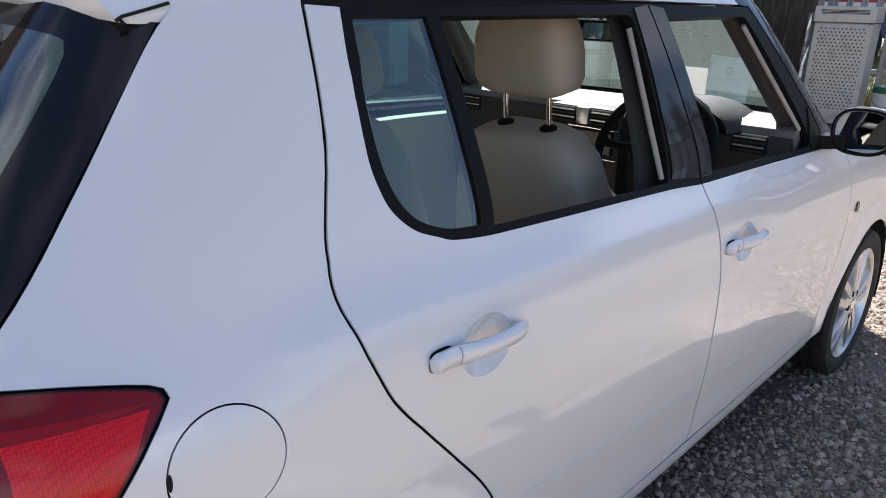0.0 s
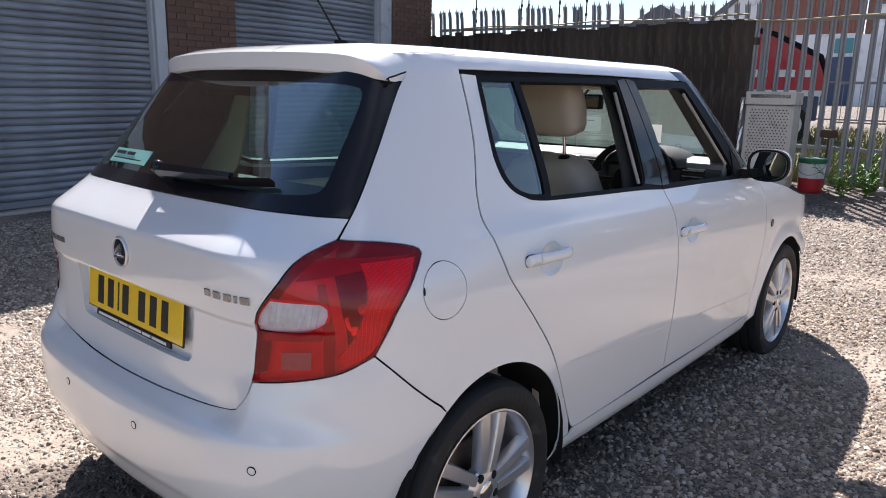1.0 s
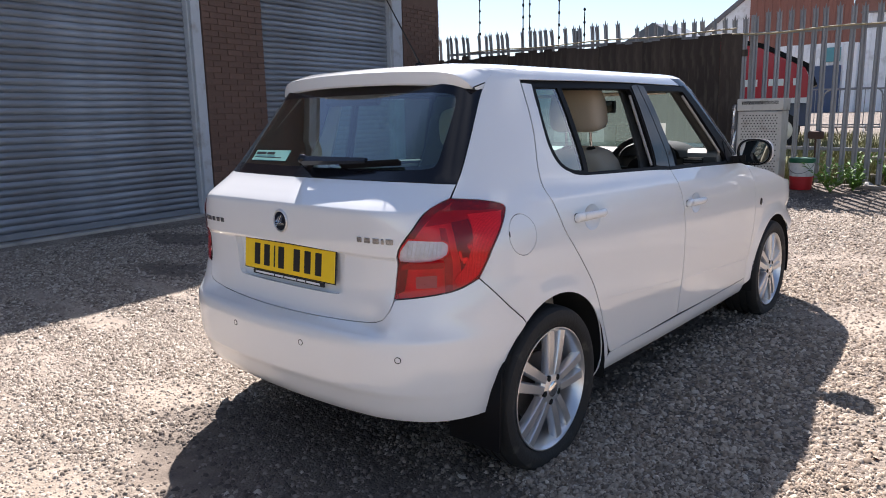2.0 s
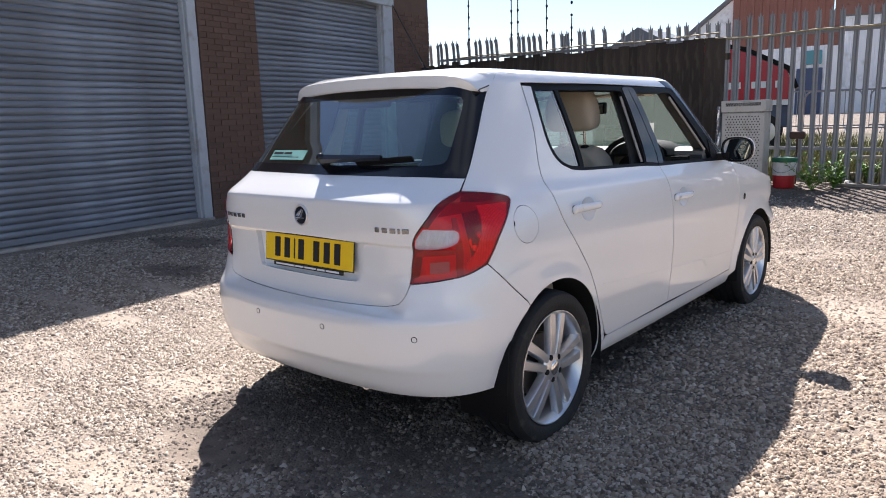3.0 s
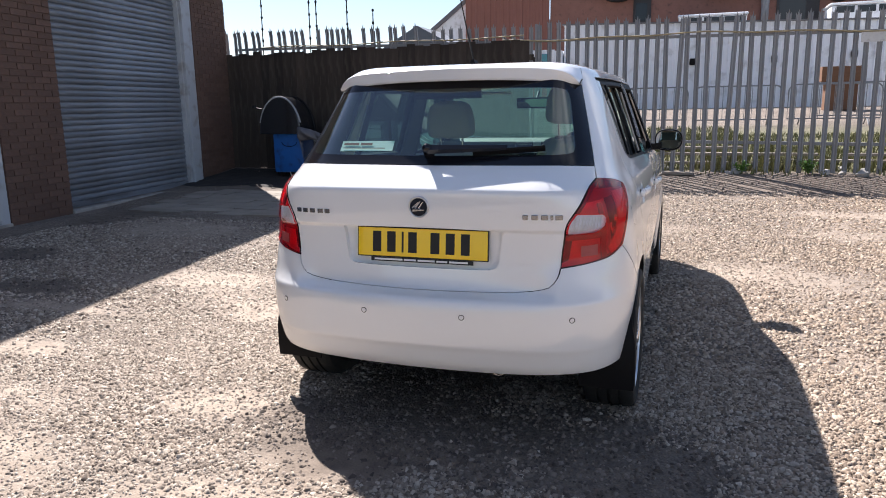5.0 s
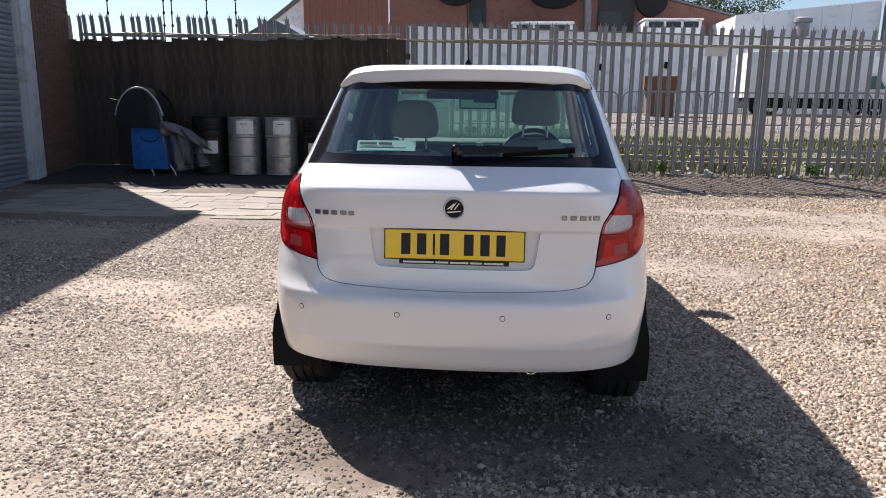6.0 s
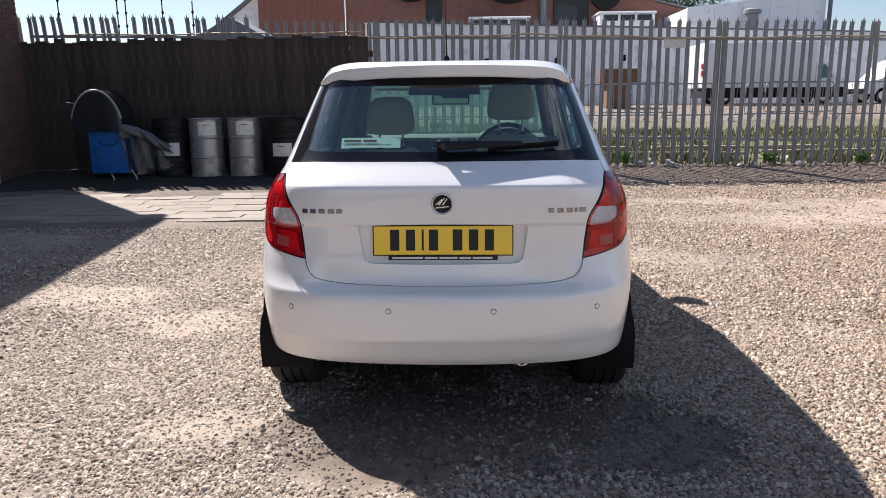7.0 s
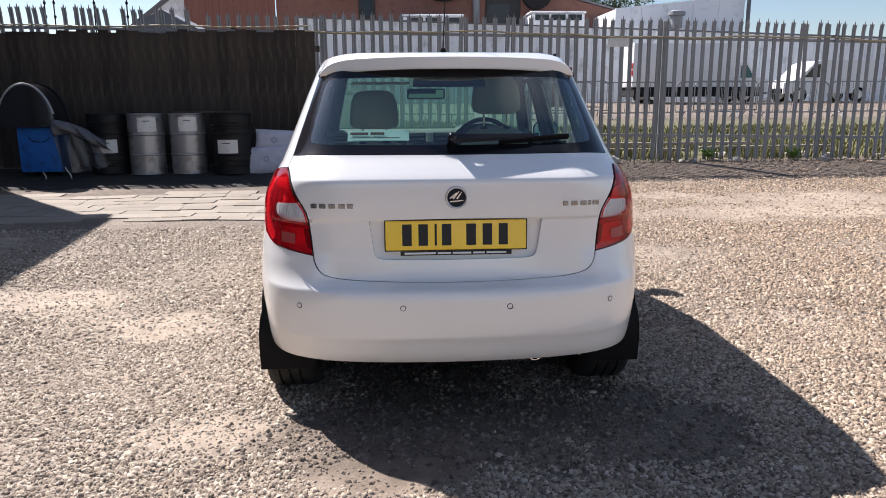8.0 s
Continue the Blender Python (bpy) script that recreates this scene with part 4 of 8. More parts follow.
def pale_mesh():
    """One W-section pale with a triple-pointed head, 2.3 m high."""
    bm = bmesh.new()
    h = 2.30
    sec = [(-0.034, 0.0), (-0.020, 0.012), (0.0, 0.004), (0.020, 0.012), (0.034, 0.0)]
    front = [[bm.verts.new((x, -d, z)) for x, d in sec] for z in (0.0, h - 0.16)]
    back = [[bm.verts.new((x, -d + 0.003, z)) for x, d in sec] for z in (0.0, h - 0.16)]
    for k in range(4):
        bm.faces.new((front[0][k], front[0][k + 1], front[1][k + 1], front[1][k]))
        bm.faces.new((back[1][k], back[1][k + 1], back[0][k + 1], back[0][k]))
    tips = [(-0.036, h - 0.045), (-0.016, h - 0.075), (0.0, h), (0.016, h - 0.075), (0.036, h - 0.045)]
    tf = [bm.verts.new((x, -0.012 if k == 2 else -0.018, z)) for k, (x, z) in enumerate(tips)]
    tb = [bm.verts.new((v.co.x, v.co.y + 0.003, v.co.z)) for v in tf]
    for k in range(4):
        bm.faces.new((front[1][k], front[1][k + 1], tf[k + 1], tf[k]))
        bm.faces.new((tb[k], tb[k + 1], back[1][k + 1], back[1][k]))
    for A, B in ((front[0], back[0]), (tf, tb)):
        for k in range(4):
            bm.faces.new((A[k], B[k], B[k + 1], A[k + 1]))
    for k in (0, 4):
        bm.faces.new((front[0][k], front[1][k], back[1][k], back[0][k]))
        bm.faces.new((front[1][k], tf[k], tb[k], back[1][k]))
    return bm


def make_palisade():
    f = thing("palisade_fence", "galvanised steel palisade fence with pointed pales", "fence", kind="structure")
    rng = random.Random(4)
    first = part("pale", pale_mesh(), GALV, f)
    me = first.data
    x, i = -8.3, 0
    while x < 14.5:
        ob = first if i == 0 else under(new("pale", me), f)
        lean = rng.uniform(-0.5, 0.5)
        if x < -3.2:
            lean += -2.5 + rng.uniform(-2, 2)
        if rng.random() < 0.08:
            lean += rng.uniform(-2.5, 2.5)
        top = fence_top(x) + (0.08 if x < -3.2 else 0.045 if x > -1.3 else 0) + rng.uniform(-0.012, 0.012)
        ob.matrix_basis = pose(x, FY, top - 2.30, rng.uniform(-0.7, 0.7), lean, rng.uniform(-3, 3))
        x += 0.146 if x > -3.2 else rng.choice((0.14, 0.15, 0.16))
        i += 1
    for z in (0.45, 1.98):
        for a in range(8):
            x0, x1 = -6.9 + 2.72 * a, -6.9 + 2.72 * (a + 1)
            bm = bmesh.new()
            za, zb = fence_top(x0) - 2.5 + 0.24 + z, fence_top(x1) - 2.5 + 0.24 + z
            loft(bm, [[(xx, FY + 0.004 + dy, zz + dz) for dy, dz in ((0, -0.022), (0, 0.022), (0.045, 0.022), (0.045, 0.016), (0.007, 0.016), (0.007, -0.022))] for xx, zz in ((x0, za), (x1, zb))])
            part("rail", bm, GALV, f)
    for xp in (-4.2, -1.38, 1.34, 4.06, 6.78, 9.5, 12.2):
        bm = bmesh.new()
        for y0, y1 in ((0.05, 0.058), (0.142, 0.15)):
            box(bm, (xp - 0.022, FY + y0, 0.0), (xp + 0.022, FY + y1, fence_top(xp) - 0.02))
        box(bm, (xp - 0.004, FY + 0.058, 0.0), (xp + 0.004, FY + 0.142, fence_top(xp) - 0.02))
        part("post", bm, GALV, f)
    return f


def make_board_fence():
    f = thing("board_fence", "dark weathered vertical timber boards fixed to the fence", "fence", kind="structure")
    rng = random.Random(8)
    meshes = []
    for k in range(4):
        bm = bmesh.new()
        w = 0.142 + 0.010 * k
        n = 6
        rings = []
        for j in range(n + 1):
            z = 2.06 * j / n
            rings.append([(-w / 2 + rng.uniform(-0.003, 0.003), -0.012, z), (w / 2 + rng.uniform(-0.003, 0.003), -0.012 + rng.uniform(-0.003, 0.003), z), (w / 2, 0.010, z), (-w / 2, 0.010, z)])
        loft(bm, rings)
        meshes.append(bm)
    made = [part("board", bm, BOARD, f) for bm in meshes]
    x, i = -7.05, 0
    while x < -1.50:
        k = i % 4
        ob = made[k] if i < 4 else under(new("board", made[k].data), f)
        ob.matrix_basis = pose(x + 0.07, FY - 0.055 + rng.uniform(-0.008, 0.008) - (0.012 if rng.random() < 0.5 else 0), LIFT(FY) - 0.04 + rng.uniform(-0.035, 0.035), 0, rng.uniform(-0.2, 0.2), rng.uniform(-1, 1))
        x += 0.138 + 0.006 * k
        i += 1
    for z in (0.75, 1.95):
        bm = bmesh.new()
        box(bm, (-7.05, FY - 0.036, z), (-1.4, FY - 0.012, z + 0.09))
        part("rail", bm, BOARD, f)
    return f


make_palisade()
make_board_fence()


# ---- details of the car ----
def tinted(name, tint):
    m = glass(name, tint, base=0.045)
    return m


def red_lens():
    m = tinted("red_lens", (1.0, 0.025, 0.040))
    nt = m.node_tree
    d = nt.nodes.new("ShaderNodeBsdfDiffuse")
    d.inputs["Color"].default_value = (0.74, 0.006, 0.016, 1)
    mix = nt.nodes.new("ShaderNodeMixShader")
    mix.inputs["Fac"].default_value = 0.24
    old = next(n for n in nt.nodes if n.type == "MIX_SHADER" and n is not mix)
    clear = next(n for n in nt.nodes if n.type == "BSDF_TRANSPARENT")
    nt.links.new(clear.outputs["BSDF"], mix.inputs[1])
    nt.links.new(d.outputs["BSDF"], mix.inputs[2])
    nt.links.new(mix.outputs["Shader"], old.inputs[1])
    return m


RED_LENS = red_lens()
CLEAR_LENS = tinted("clear_lens", (0.92, 0.93, 0.95))
LAMP_INSIDE = surface("lamp_reflector", (0.85, 0.74, 0.80), 0.4, vary=0.5, scale=14, fine=40)
LAMP_DARK = surface("lamp_dark_backing", (0.20, 0.06, 0.06), 0.5, vary=0.3, scale=10)


def prism_backing():
    """A bright plate cut into a fine grid of prisms."""
    m = surface("lamp_prism_backing", (0.95, 0.85, 0.80), 0.25, vary=0.2, scale=30)
    nt = m.node_tree
    b = nt.nodes["Principled BSDF"]
    co, vo = nt.nodes.new("ShaderNodeTexCoord"), nt.nodes.new("ShaderNodeTexVoronoi")
    vo.inputs["Scale"].default_value, vo.inputs["Randomness"].default_value = 250, 0.0
    rp, mul, bp = nt.nodes.new("ShaderNodeValToRGB"), nt.nodes.new("ShaderNodeMix"), nt.nodes.new("ShaderNodeBump")
    rp.color_ramp.elements[0].position, rp.color_ramp.elements[1].position = 0.25, 0.75
    rp.color_ramp.elements[0].color, rp.color_ramp.elements[1].color = (1, 1, 1, 1), (0.50, 0.50, 0.50, 1)
    mul.data_type, mul.blend_type = "RGBA", "MULTIPLY"
    mul.inputs["Factor"].default_value = 1
    old = b.inputs["Base Color"].links[0].from_socket
    nt.links.new(co.outputs["Object"], vo.inputs["Vector"])
    nt.links.new(vo.outputs["Distance"], rp.inputs["Fac"])
    nt.links.new(old, mul.inputs["A"])
    nt.links.new(rp.outputs["Color"], mul.inputs["B"])
    nt.links.new(mul.outputs["Result"], b.inputs["Base Color"])
    bp.inputs["Strength"].default_value, bp.inputs["Distance"].default_value = 0.6, 0.003
    nt.links.new(vo.outputs["Distance"], bp.inputs["Height"])
    nt.links.new(bp.outputs["Normal"], b.inputs["Normal"])
    return m


LAMP_BRIGHT = prism_backing()
BADGE = surface("badge_chrome", (0.30, 0.30, 0.31), 0.22, metal=0.9, vary=0.3, scale=120)
AMBER = surface("amber_bulb", (0.75, 0.28, 0.05), 0.3, vary=0.2)


def scaled(poly, k, dz=0.0):
    c = [sum(p[i] for p in poly) / len(poly) for i in (0, 1)]
    return [(c[0] + (q - c[0]) * k, c[1] + (z - c[1]) * k + dz) for q, z in poly]


def inset(poly, d):
    """The outline drawn in by d."""
    n = len(poly)
    area = sum(poly[i][0] * poly[(i + 1) % n][1] - poly[(i + 1) % n][0] * poly[i][1] for i in range(n))
    s = 1 if area > 0 else -1
    out = []
    for i in range(n):
        a, b = Vector(poly[i - 1]), Vector(poly[(i + 1) % n])
        t = (b - a).normalized()
        out.append((poly[i][0] - s * t.y * d, poly[i][1] + s * t.x * d))
    return out


def tail_lamps(car):
    outer = curve(LAMP, 0.015)
    rev = curve(REVERSE, 0.012)
    for sgn in (False, True):
        lamp = under(new("tail_lamp"), car)
        tagged(lamp, "red tail lamp with a clear reversing lens")
        panel("lamp_rim", outer, GLOSS_BLACK, lamp, holes=[inset(outer, 0.0018)], rim=0.010, off=0.0015, flip=sgn, grid=0.05)
        panel("lens", inset(outer, 0.0018), RED_LENS, lamp, holes=[rev], label="glossy red lens", rim=0.0, off=0.004, flip=sgn, grid=0.02).visible_shadow = False
        panel("reverse_lens", rev, CLEAR_LENS, lamp, label="clear ribbed reversing lens", rim=0.0, off=0.004, flip=sgn, grid=0.015)
        panel("backing", outer, LAMP_INSIDE, lamp, rim=0, off=-0.022, flip=sgn, grid=0.02)
        panel("reverse_backing", scaled(rev, 1.10), surface("reverse_reflector", (0.68, 0.70, 0.74), 0.35, vary=0.5, scale=40), lamp, rim=0, off=-0.006, flip=sgn, grid=0.02)
        band = curve([(0.745, 0.935, 1), (0.850, 0.934, 1), (0.836, 0.888), (0.792, 0.817), (0.746, 0.742), (0.690, 0.714, 1), (0.676, 0.735), (0.715, 0.780), (0.745, 0.845), (0.752, 0.903)], 0.015)
        panel("prism_band", band, LAMP_BRIGHT, lamp, label="bright red prismatic band", rim=0.006, off=-0.003, flip=sgn, grid=0.015)
        top = curve([(0.66, 0.955, 1), (0.850, 0.940, 1), (0.762, 0.925), (0.610, 0.905, 1)], 0.015)
        panel("visor", top, LAMP_DARK, lamp, rim=0.006, off=-0.008, flip=sgn, grid=0.03)
        shade = curve([(0.645, 0.69, 1), (0.668, 0.70, 1), (0.675, 0.80), (0.672, 0.90, 1), (0.655, 0.90, 1), (0.650, 0.80)], 0.015)
        panel("divider", shade, LAMP_DARK, lamp, rim=0.006, off=-0.008, flip=sgn, grid=0.03)
        strip = curve([(0.515, 0.768, 1), (0.645, 0.774, 1), (0.648, 0.790), (0.520, 0.788, 1)], 0.015)
        panel("divider", strip, LAMP_DARK, lamp, rim=0.006, off=-0.008, flip=sgn, grid=0.03)
        panel("fog_reflector", curve(FOG, 0.012), surface("pink_reflector", (0.34, 0.065, 0.062), 0.3, vary=0.2, scale=60), lamp, label="pale fog reflector", rim=0.003, off=0.0045, flip=sgn)
        s = -1 if sgn else 1
        for i in range(9):
            bm = bmesh.new()
            q = 0.540 + 0.0125 * i
            pts = [body_point(q + 0.002 * j, 0.806 + 0.0065 * j, -0.003) for j in range(8)]
            tube(bm, [(s * p.x, p.y, p.z) for p in pts], 0.0012, 6)
            part("lens_rib", bm, ALLOY, lamp, smooth=40)
        p = body_point(0.74, 0.835, 0.0)
        bm = bmesh.new()
        bmesh.ops.create_icosphere(bm, subdivisions=2, radius=0.018, matrix=Matrix.Translation((s * p.x, p.y, p.z)) @ Matrix.Translation(Vector((-s * 0.02, 0.01, 0))))
        part("bulb", bm, CHROME, lamp, smooth=50)
        # two chrome chips added to imitate streaks of glare in the lens
        for dq, dz, w, h in ((0.704, 0.806, 0.005, 0.022), (0.716, 0.792, 0.009, 0.010)):
            o = [(dq - w, dz - h), (dq + w, dz - h * 0.7), (dq + w * 0.8, dz + h), (dq - w * 0.7, dz + h * 0.8)]
            panel("reflector_facet", o, CHROME, lamp, rim=0.003, off=-0.010, flip=sgn, grid=0.03)


def handles(car):
    for s in (1, -1):
        for y0, y1, z, yb, lock in ((0.822, 1.022, 0.862, 0.944, False), (1.780, 1.975, 0.814, 1.893, True)):
            h = under(new("door_handle"), car)
            tagged(h, "white pull handle over a round hollow")
            zb = z - 0.008
            ring = bowl(yb, 0.853 if not lock else 0.808)
            bm = bmesh.new()
            c = (side_q(yb, zb), ring[6][1] - 0.047)
            rows = []
            for k in (1.0, 0.85, 0.65, 0.4, 0.15):
                row = []
                for q, zz in ring:
                    p = body_point(c[0] + (q - c[0]) * k, c[1] + (zz - c[1]) * k, -0.020 * math.cos(k * math.pi / 2) ** 0.8 if k < 1 else -0.0005)
                    row.append(bm.verts.new((s * p.x, p.y, p.z)))
                rows.append(row)
            for A, B in zip(rows, rows[1:]):
                for i in range(24):
                    bm.faces.new((A[i], A[(i + 1) % 24], B[(i + 1) % 24], B[i]))
            bm.faces.new(rows[-1])
            part("hollow", bm, PAINT, h, smooth=60)

            def bar(name, a, b, lift, mat, round_ends):
                bm = bmesh.new()
                rings = []
                n = 14
                for i in range(n + 1):
                    t = i / n
                    y = a + (b - a) * t
                    e = 0.62 + 0.38 * min(1, 6 * min(t if round_ends[0] else 1, (1 - t) if round_ends[1] else 1)) ** 0.5
                    hh = 0.0175 * e * (1.0 if lift == 0 else 1 - 0.12 * math.sin(math.pi * t))
                    out = 0.010 * e + lift * math.sin(math.pi * min(1, t * 0.92)) ** 0.8
                    p = body_point(side_q(y, z), z, 0)
                    nn = body_normal(side_q(y, z), z)
                    ring = []
                    for k in range(10):
                        u = 2 * math.pi * k / 10
                        d = out + 0.012 * e * math.cos(u)
                        v = p + nn * d + Vector((0, 0, hh * math.sin(u)))
                        ring.append((s * v.x, v.y, v.z))
                    rings.append(ring)
                loft(bm, rings)
                part(name, bm, mat, h, smooth=50)
            bar("handle_cap", y0, y0 + 0.045, 0.0, PAINT, (True, False))
            bar("grip", y0 + 0.0475, y1, 0.016, PAINT, (False, True))
            for nm, a, b in (("handle_gasket", y0 - 0.0012, y0 + 0.0475),):
                q0, q1 = side_q(a, z), side_q(b, z)
                mid, w = (q0 + q1) / 2, (q1 - q0) / 2
                o = [(mid + w * abs(math.cos(t)) ** 0.6 * (1 if math.cos(t) > 0 else -1), z + 0.0165 * abs(math.sin(t)) ** 0.6 * (1 if math.sin(t) > 0 else -1)) for t in [2 * math.pi * i / 24 for i in range(24)]]
                panel(nm, o, BLACK, h, rim=0.0, off=0.0008, flip=s < 0, grid=0.03)
            if lock:
                bm = bmesh.new()
                p, nn = body_point(side_q(y0 + 0.024, z), z, 0.021), body_normal(side_q(y0, z), z)
                bmesh.ops.create_cone(bm, cap_ends=True, segments=16, radius1=0.008, radius2=0.007, depth=0.004, matrix=Matrix.Translation((s * p.x, p.y, p.z)) @ Vector((s * nn.x, nn.y, nn.z)).to_track_quat("Z", "Y").to_matrix().to_4x4())
                part("key_lock", bm, ALLOY, h)


def mirrors(car):
    for s in (1, -1):
        mi = under(new("door_mirror"), car)
        tagged(mi, "door mirror with a white cap and black rim")
        cx, cy, cz = 0.815, 2.52, 1.012

        def oval(w, h, y, n=24, dx=0.0):
            return [(s * (cx + dx + w * abs(math.cos(t)) ** 0.75 * (1 if math.cos(t) > 0 else -1) * (1.0 if math.cos(t) > 0 else 0.92)), y, cz + h * abs(math.sin(t)) ** 0.8 * (1 if math.sin(t) > 0 else -1)) for t in [2 * math.pi * i / n for i in range(n)]]
        bm = bmesh.new()
        loft(bm, [oval(0.083, 0.062, cy - 0.002), oval(0.089, 0.069, cy), oval(0.091, 0.071, cy + 0.02)], caps=False)
        loft(bm, [oval(0.083, 0.062, cy - 0.002), oval(0.080, 0.059, cy + 0.034)], caps=False)
        part("mirror_rim", bm, BLACK, mi, smooth=40)
        bm = bmesh.new()
        loft(bm, [oval(0.091, 0.071, cy + 0.0205), oval(0.090, 0.070, cy + 0.05), oval(0.078, 0.058, cy + 0.095), oval(0.055, 0.04, cy + 0.125), oval(0.02, 0.015, cy + 0.134)])
        part("mirror_cap", bm, PAINT, mi, "white painted cap", smooth=50)
        bm = bmesh.new()
        loft(bm, [[(x, y - 0.22 * (abs(x) - cx) + 0.06 * (z - cz), z) for x, y, z in oval(0.0795, 0.0585, cy + 0.008 + d)] for d in (0, 0.003)])
        part("mirror_pane", bm, MIRROR, mi, "mirror glass")
        bm = bmesh.new()
        loft(bm, [[(s * (x + a), y + b, z + c) for b, c in ((-0.035, -0.02), (-0.035, 0.02), (0.03, 0.022), (0.03, -0.02))] for x, y, z, a in ((0.695, 2.53, 0.972, 0), (0.730, 2.55, 0.970, 0), (0.775, 2.565, 0.976, 0))])
        part("mirror_arm", bm, BLACK, mi, smooth=40)
        panel("mirror_base", curve(side([(2.425, 0.960, 1), (2.560, 0.956, 1), (2.440, 1.075, 1)])), BLACK, mi, rim=0.01, off=0.003, flip=s < 0)


def roof_edge(x):
    """How far forward the roof's rear edge lies at x."""
    lo, hi = 0.0, 0.9
    for _ in range(30):
        mid = (lo + hi) / 2
        lo, hi = (mid, hi) if plan(mid, 1.391)[0] < x else (lo, mid)
    return plan(lo, 1.391)[1]


def spoiler(car):
    """A lip carried on from the roof over the rear window, its face tapering to a point at each end."""
    top = BVHTree.FromObject(next(c for c in car.children if c.name.startswith("roof") and c.type == "MESH"), bpy.context.evaluated_depsgraph_get())

    def roof_z(x, y, default):
        hit = top.ray_cast(Vector((x, y, 2.0)), Vector((0, 0, -1)))[0]
        return hit.z if hit else default
    bm = bmesh.new()
    rings = []
    N = 44
    for i in range(N + 1):
        u = -1 + 2 * i / N
        x = 0.520 * math.sin(u * math.pi / 2)
        a = abs(x) / 0.520
        yt = 0.425 + 0.085 * a * a + 0.02 * a ** 10
        zt = 1.397 - 0.014 * a * a - 0.054 * a ** 14
        zb = 1.347 - 0.026 * a ** 3
        ye = roof_edge(abs(x))
        yf = ye + 0.095 - 0.05 * a ** 6
        zf = roof_z(x, yf, 1.395)
        deck = []
        for k in range(7):
            t = k / 6
            y = yf + (yt + 0.030 - yf) * t
            z = zf + 0.0012 + (zt + 0.006 - zf - 0.0012) * t + 0.020 * t * (1 - t) * (1 - a ** 8)
            deck.append((x, y, max(z, roof_z(x, y, 0) + 0.0012)))
        rings.append([(x, yf + 0.003, zf - 0.006), *deck, (x, yt + 0.010, zt + 0.001),
                      (x, yt + 0.002, zt - 0.004), (x, yt + 0.006, zb + 0.006), (x, yt + 0.012, zb), (x, yt + 0.03, zb - 0.001), (x, yt + 0.11, zb + 0.006), (x, yf, zf - 0.05)])
    loft(bm, rings)
    part("roof_spoiler", bm, PAINT, car, "white roof spoiler over the rear window", smooth=38)
    for ring in (rings[0], rings[-1]):
        s = 1 if ring[0][0] > 0 else -1
        bm = bmesh.new()
        tube(bm, [(p[0] + s * 0.0015, p[1], p[2] - 0.001) for p in ring[6:12]], 0.0022, 6)
        part("spoiler_seam", bm, DARK, car, "dark joint at the spoiler's end")
    # high brake lamp behind the glass, under the lip
    panel("brake_lamp", curve([(-0.145, 1.294, 1), (0.145, 1.294, 1), (0.14, 1.320, 1), (-0.14, 1.320, 1)]), surface("smoked_red_lens", (0.035, 0.008, 0.010), 0.3, vary=0.2), car, label="dark high-level brake lamp", rim=0.02, off=-0.006)


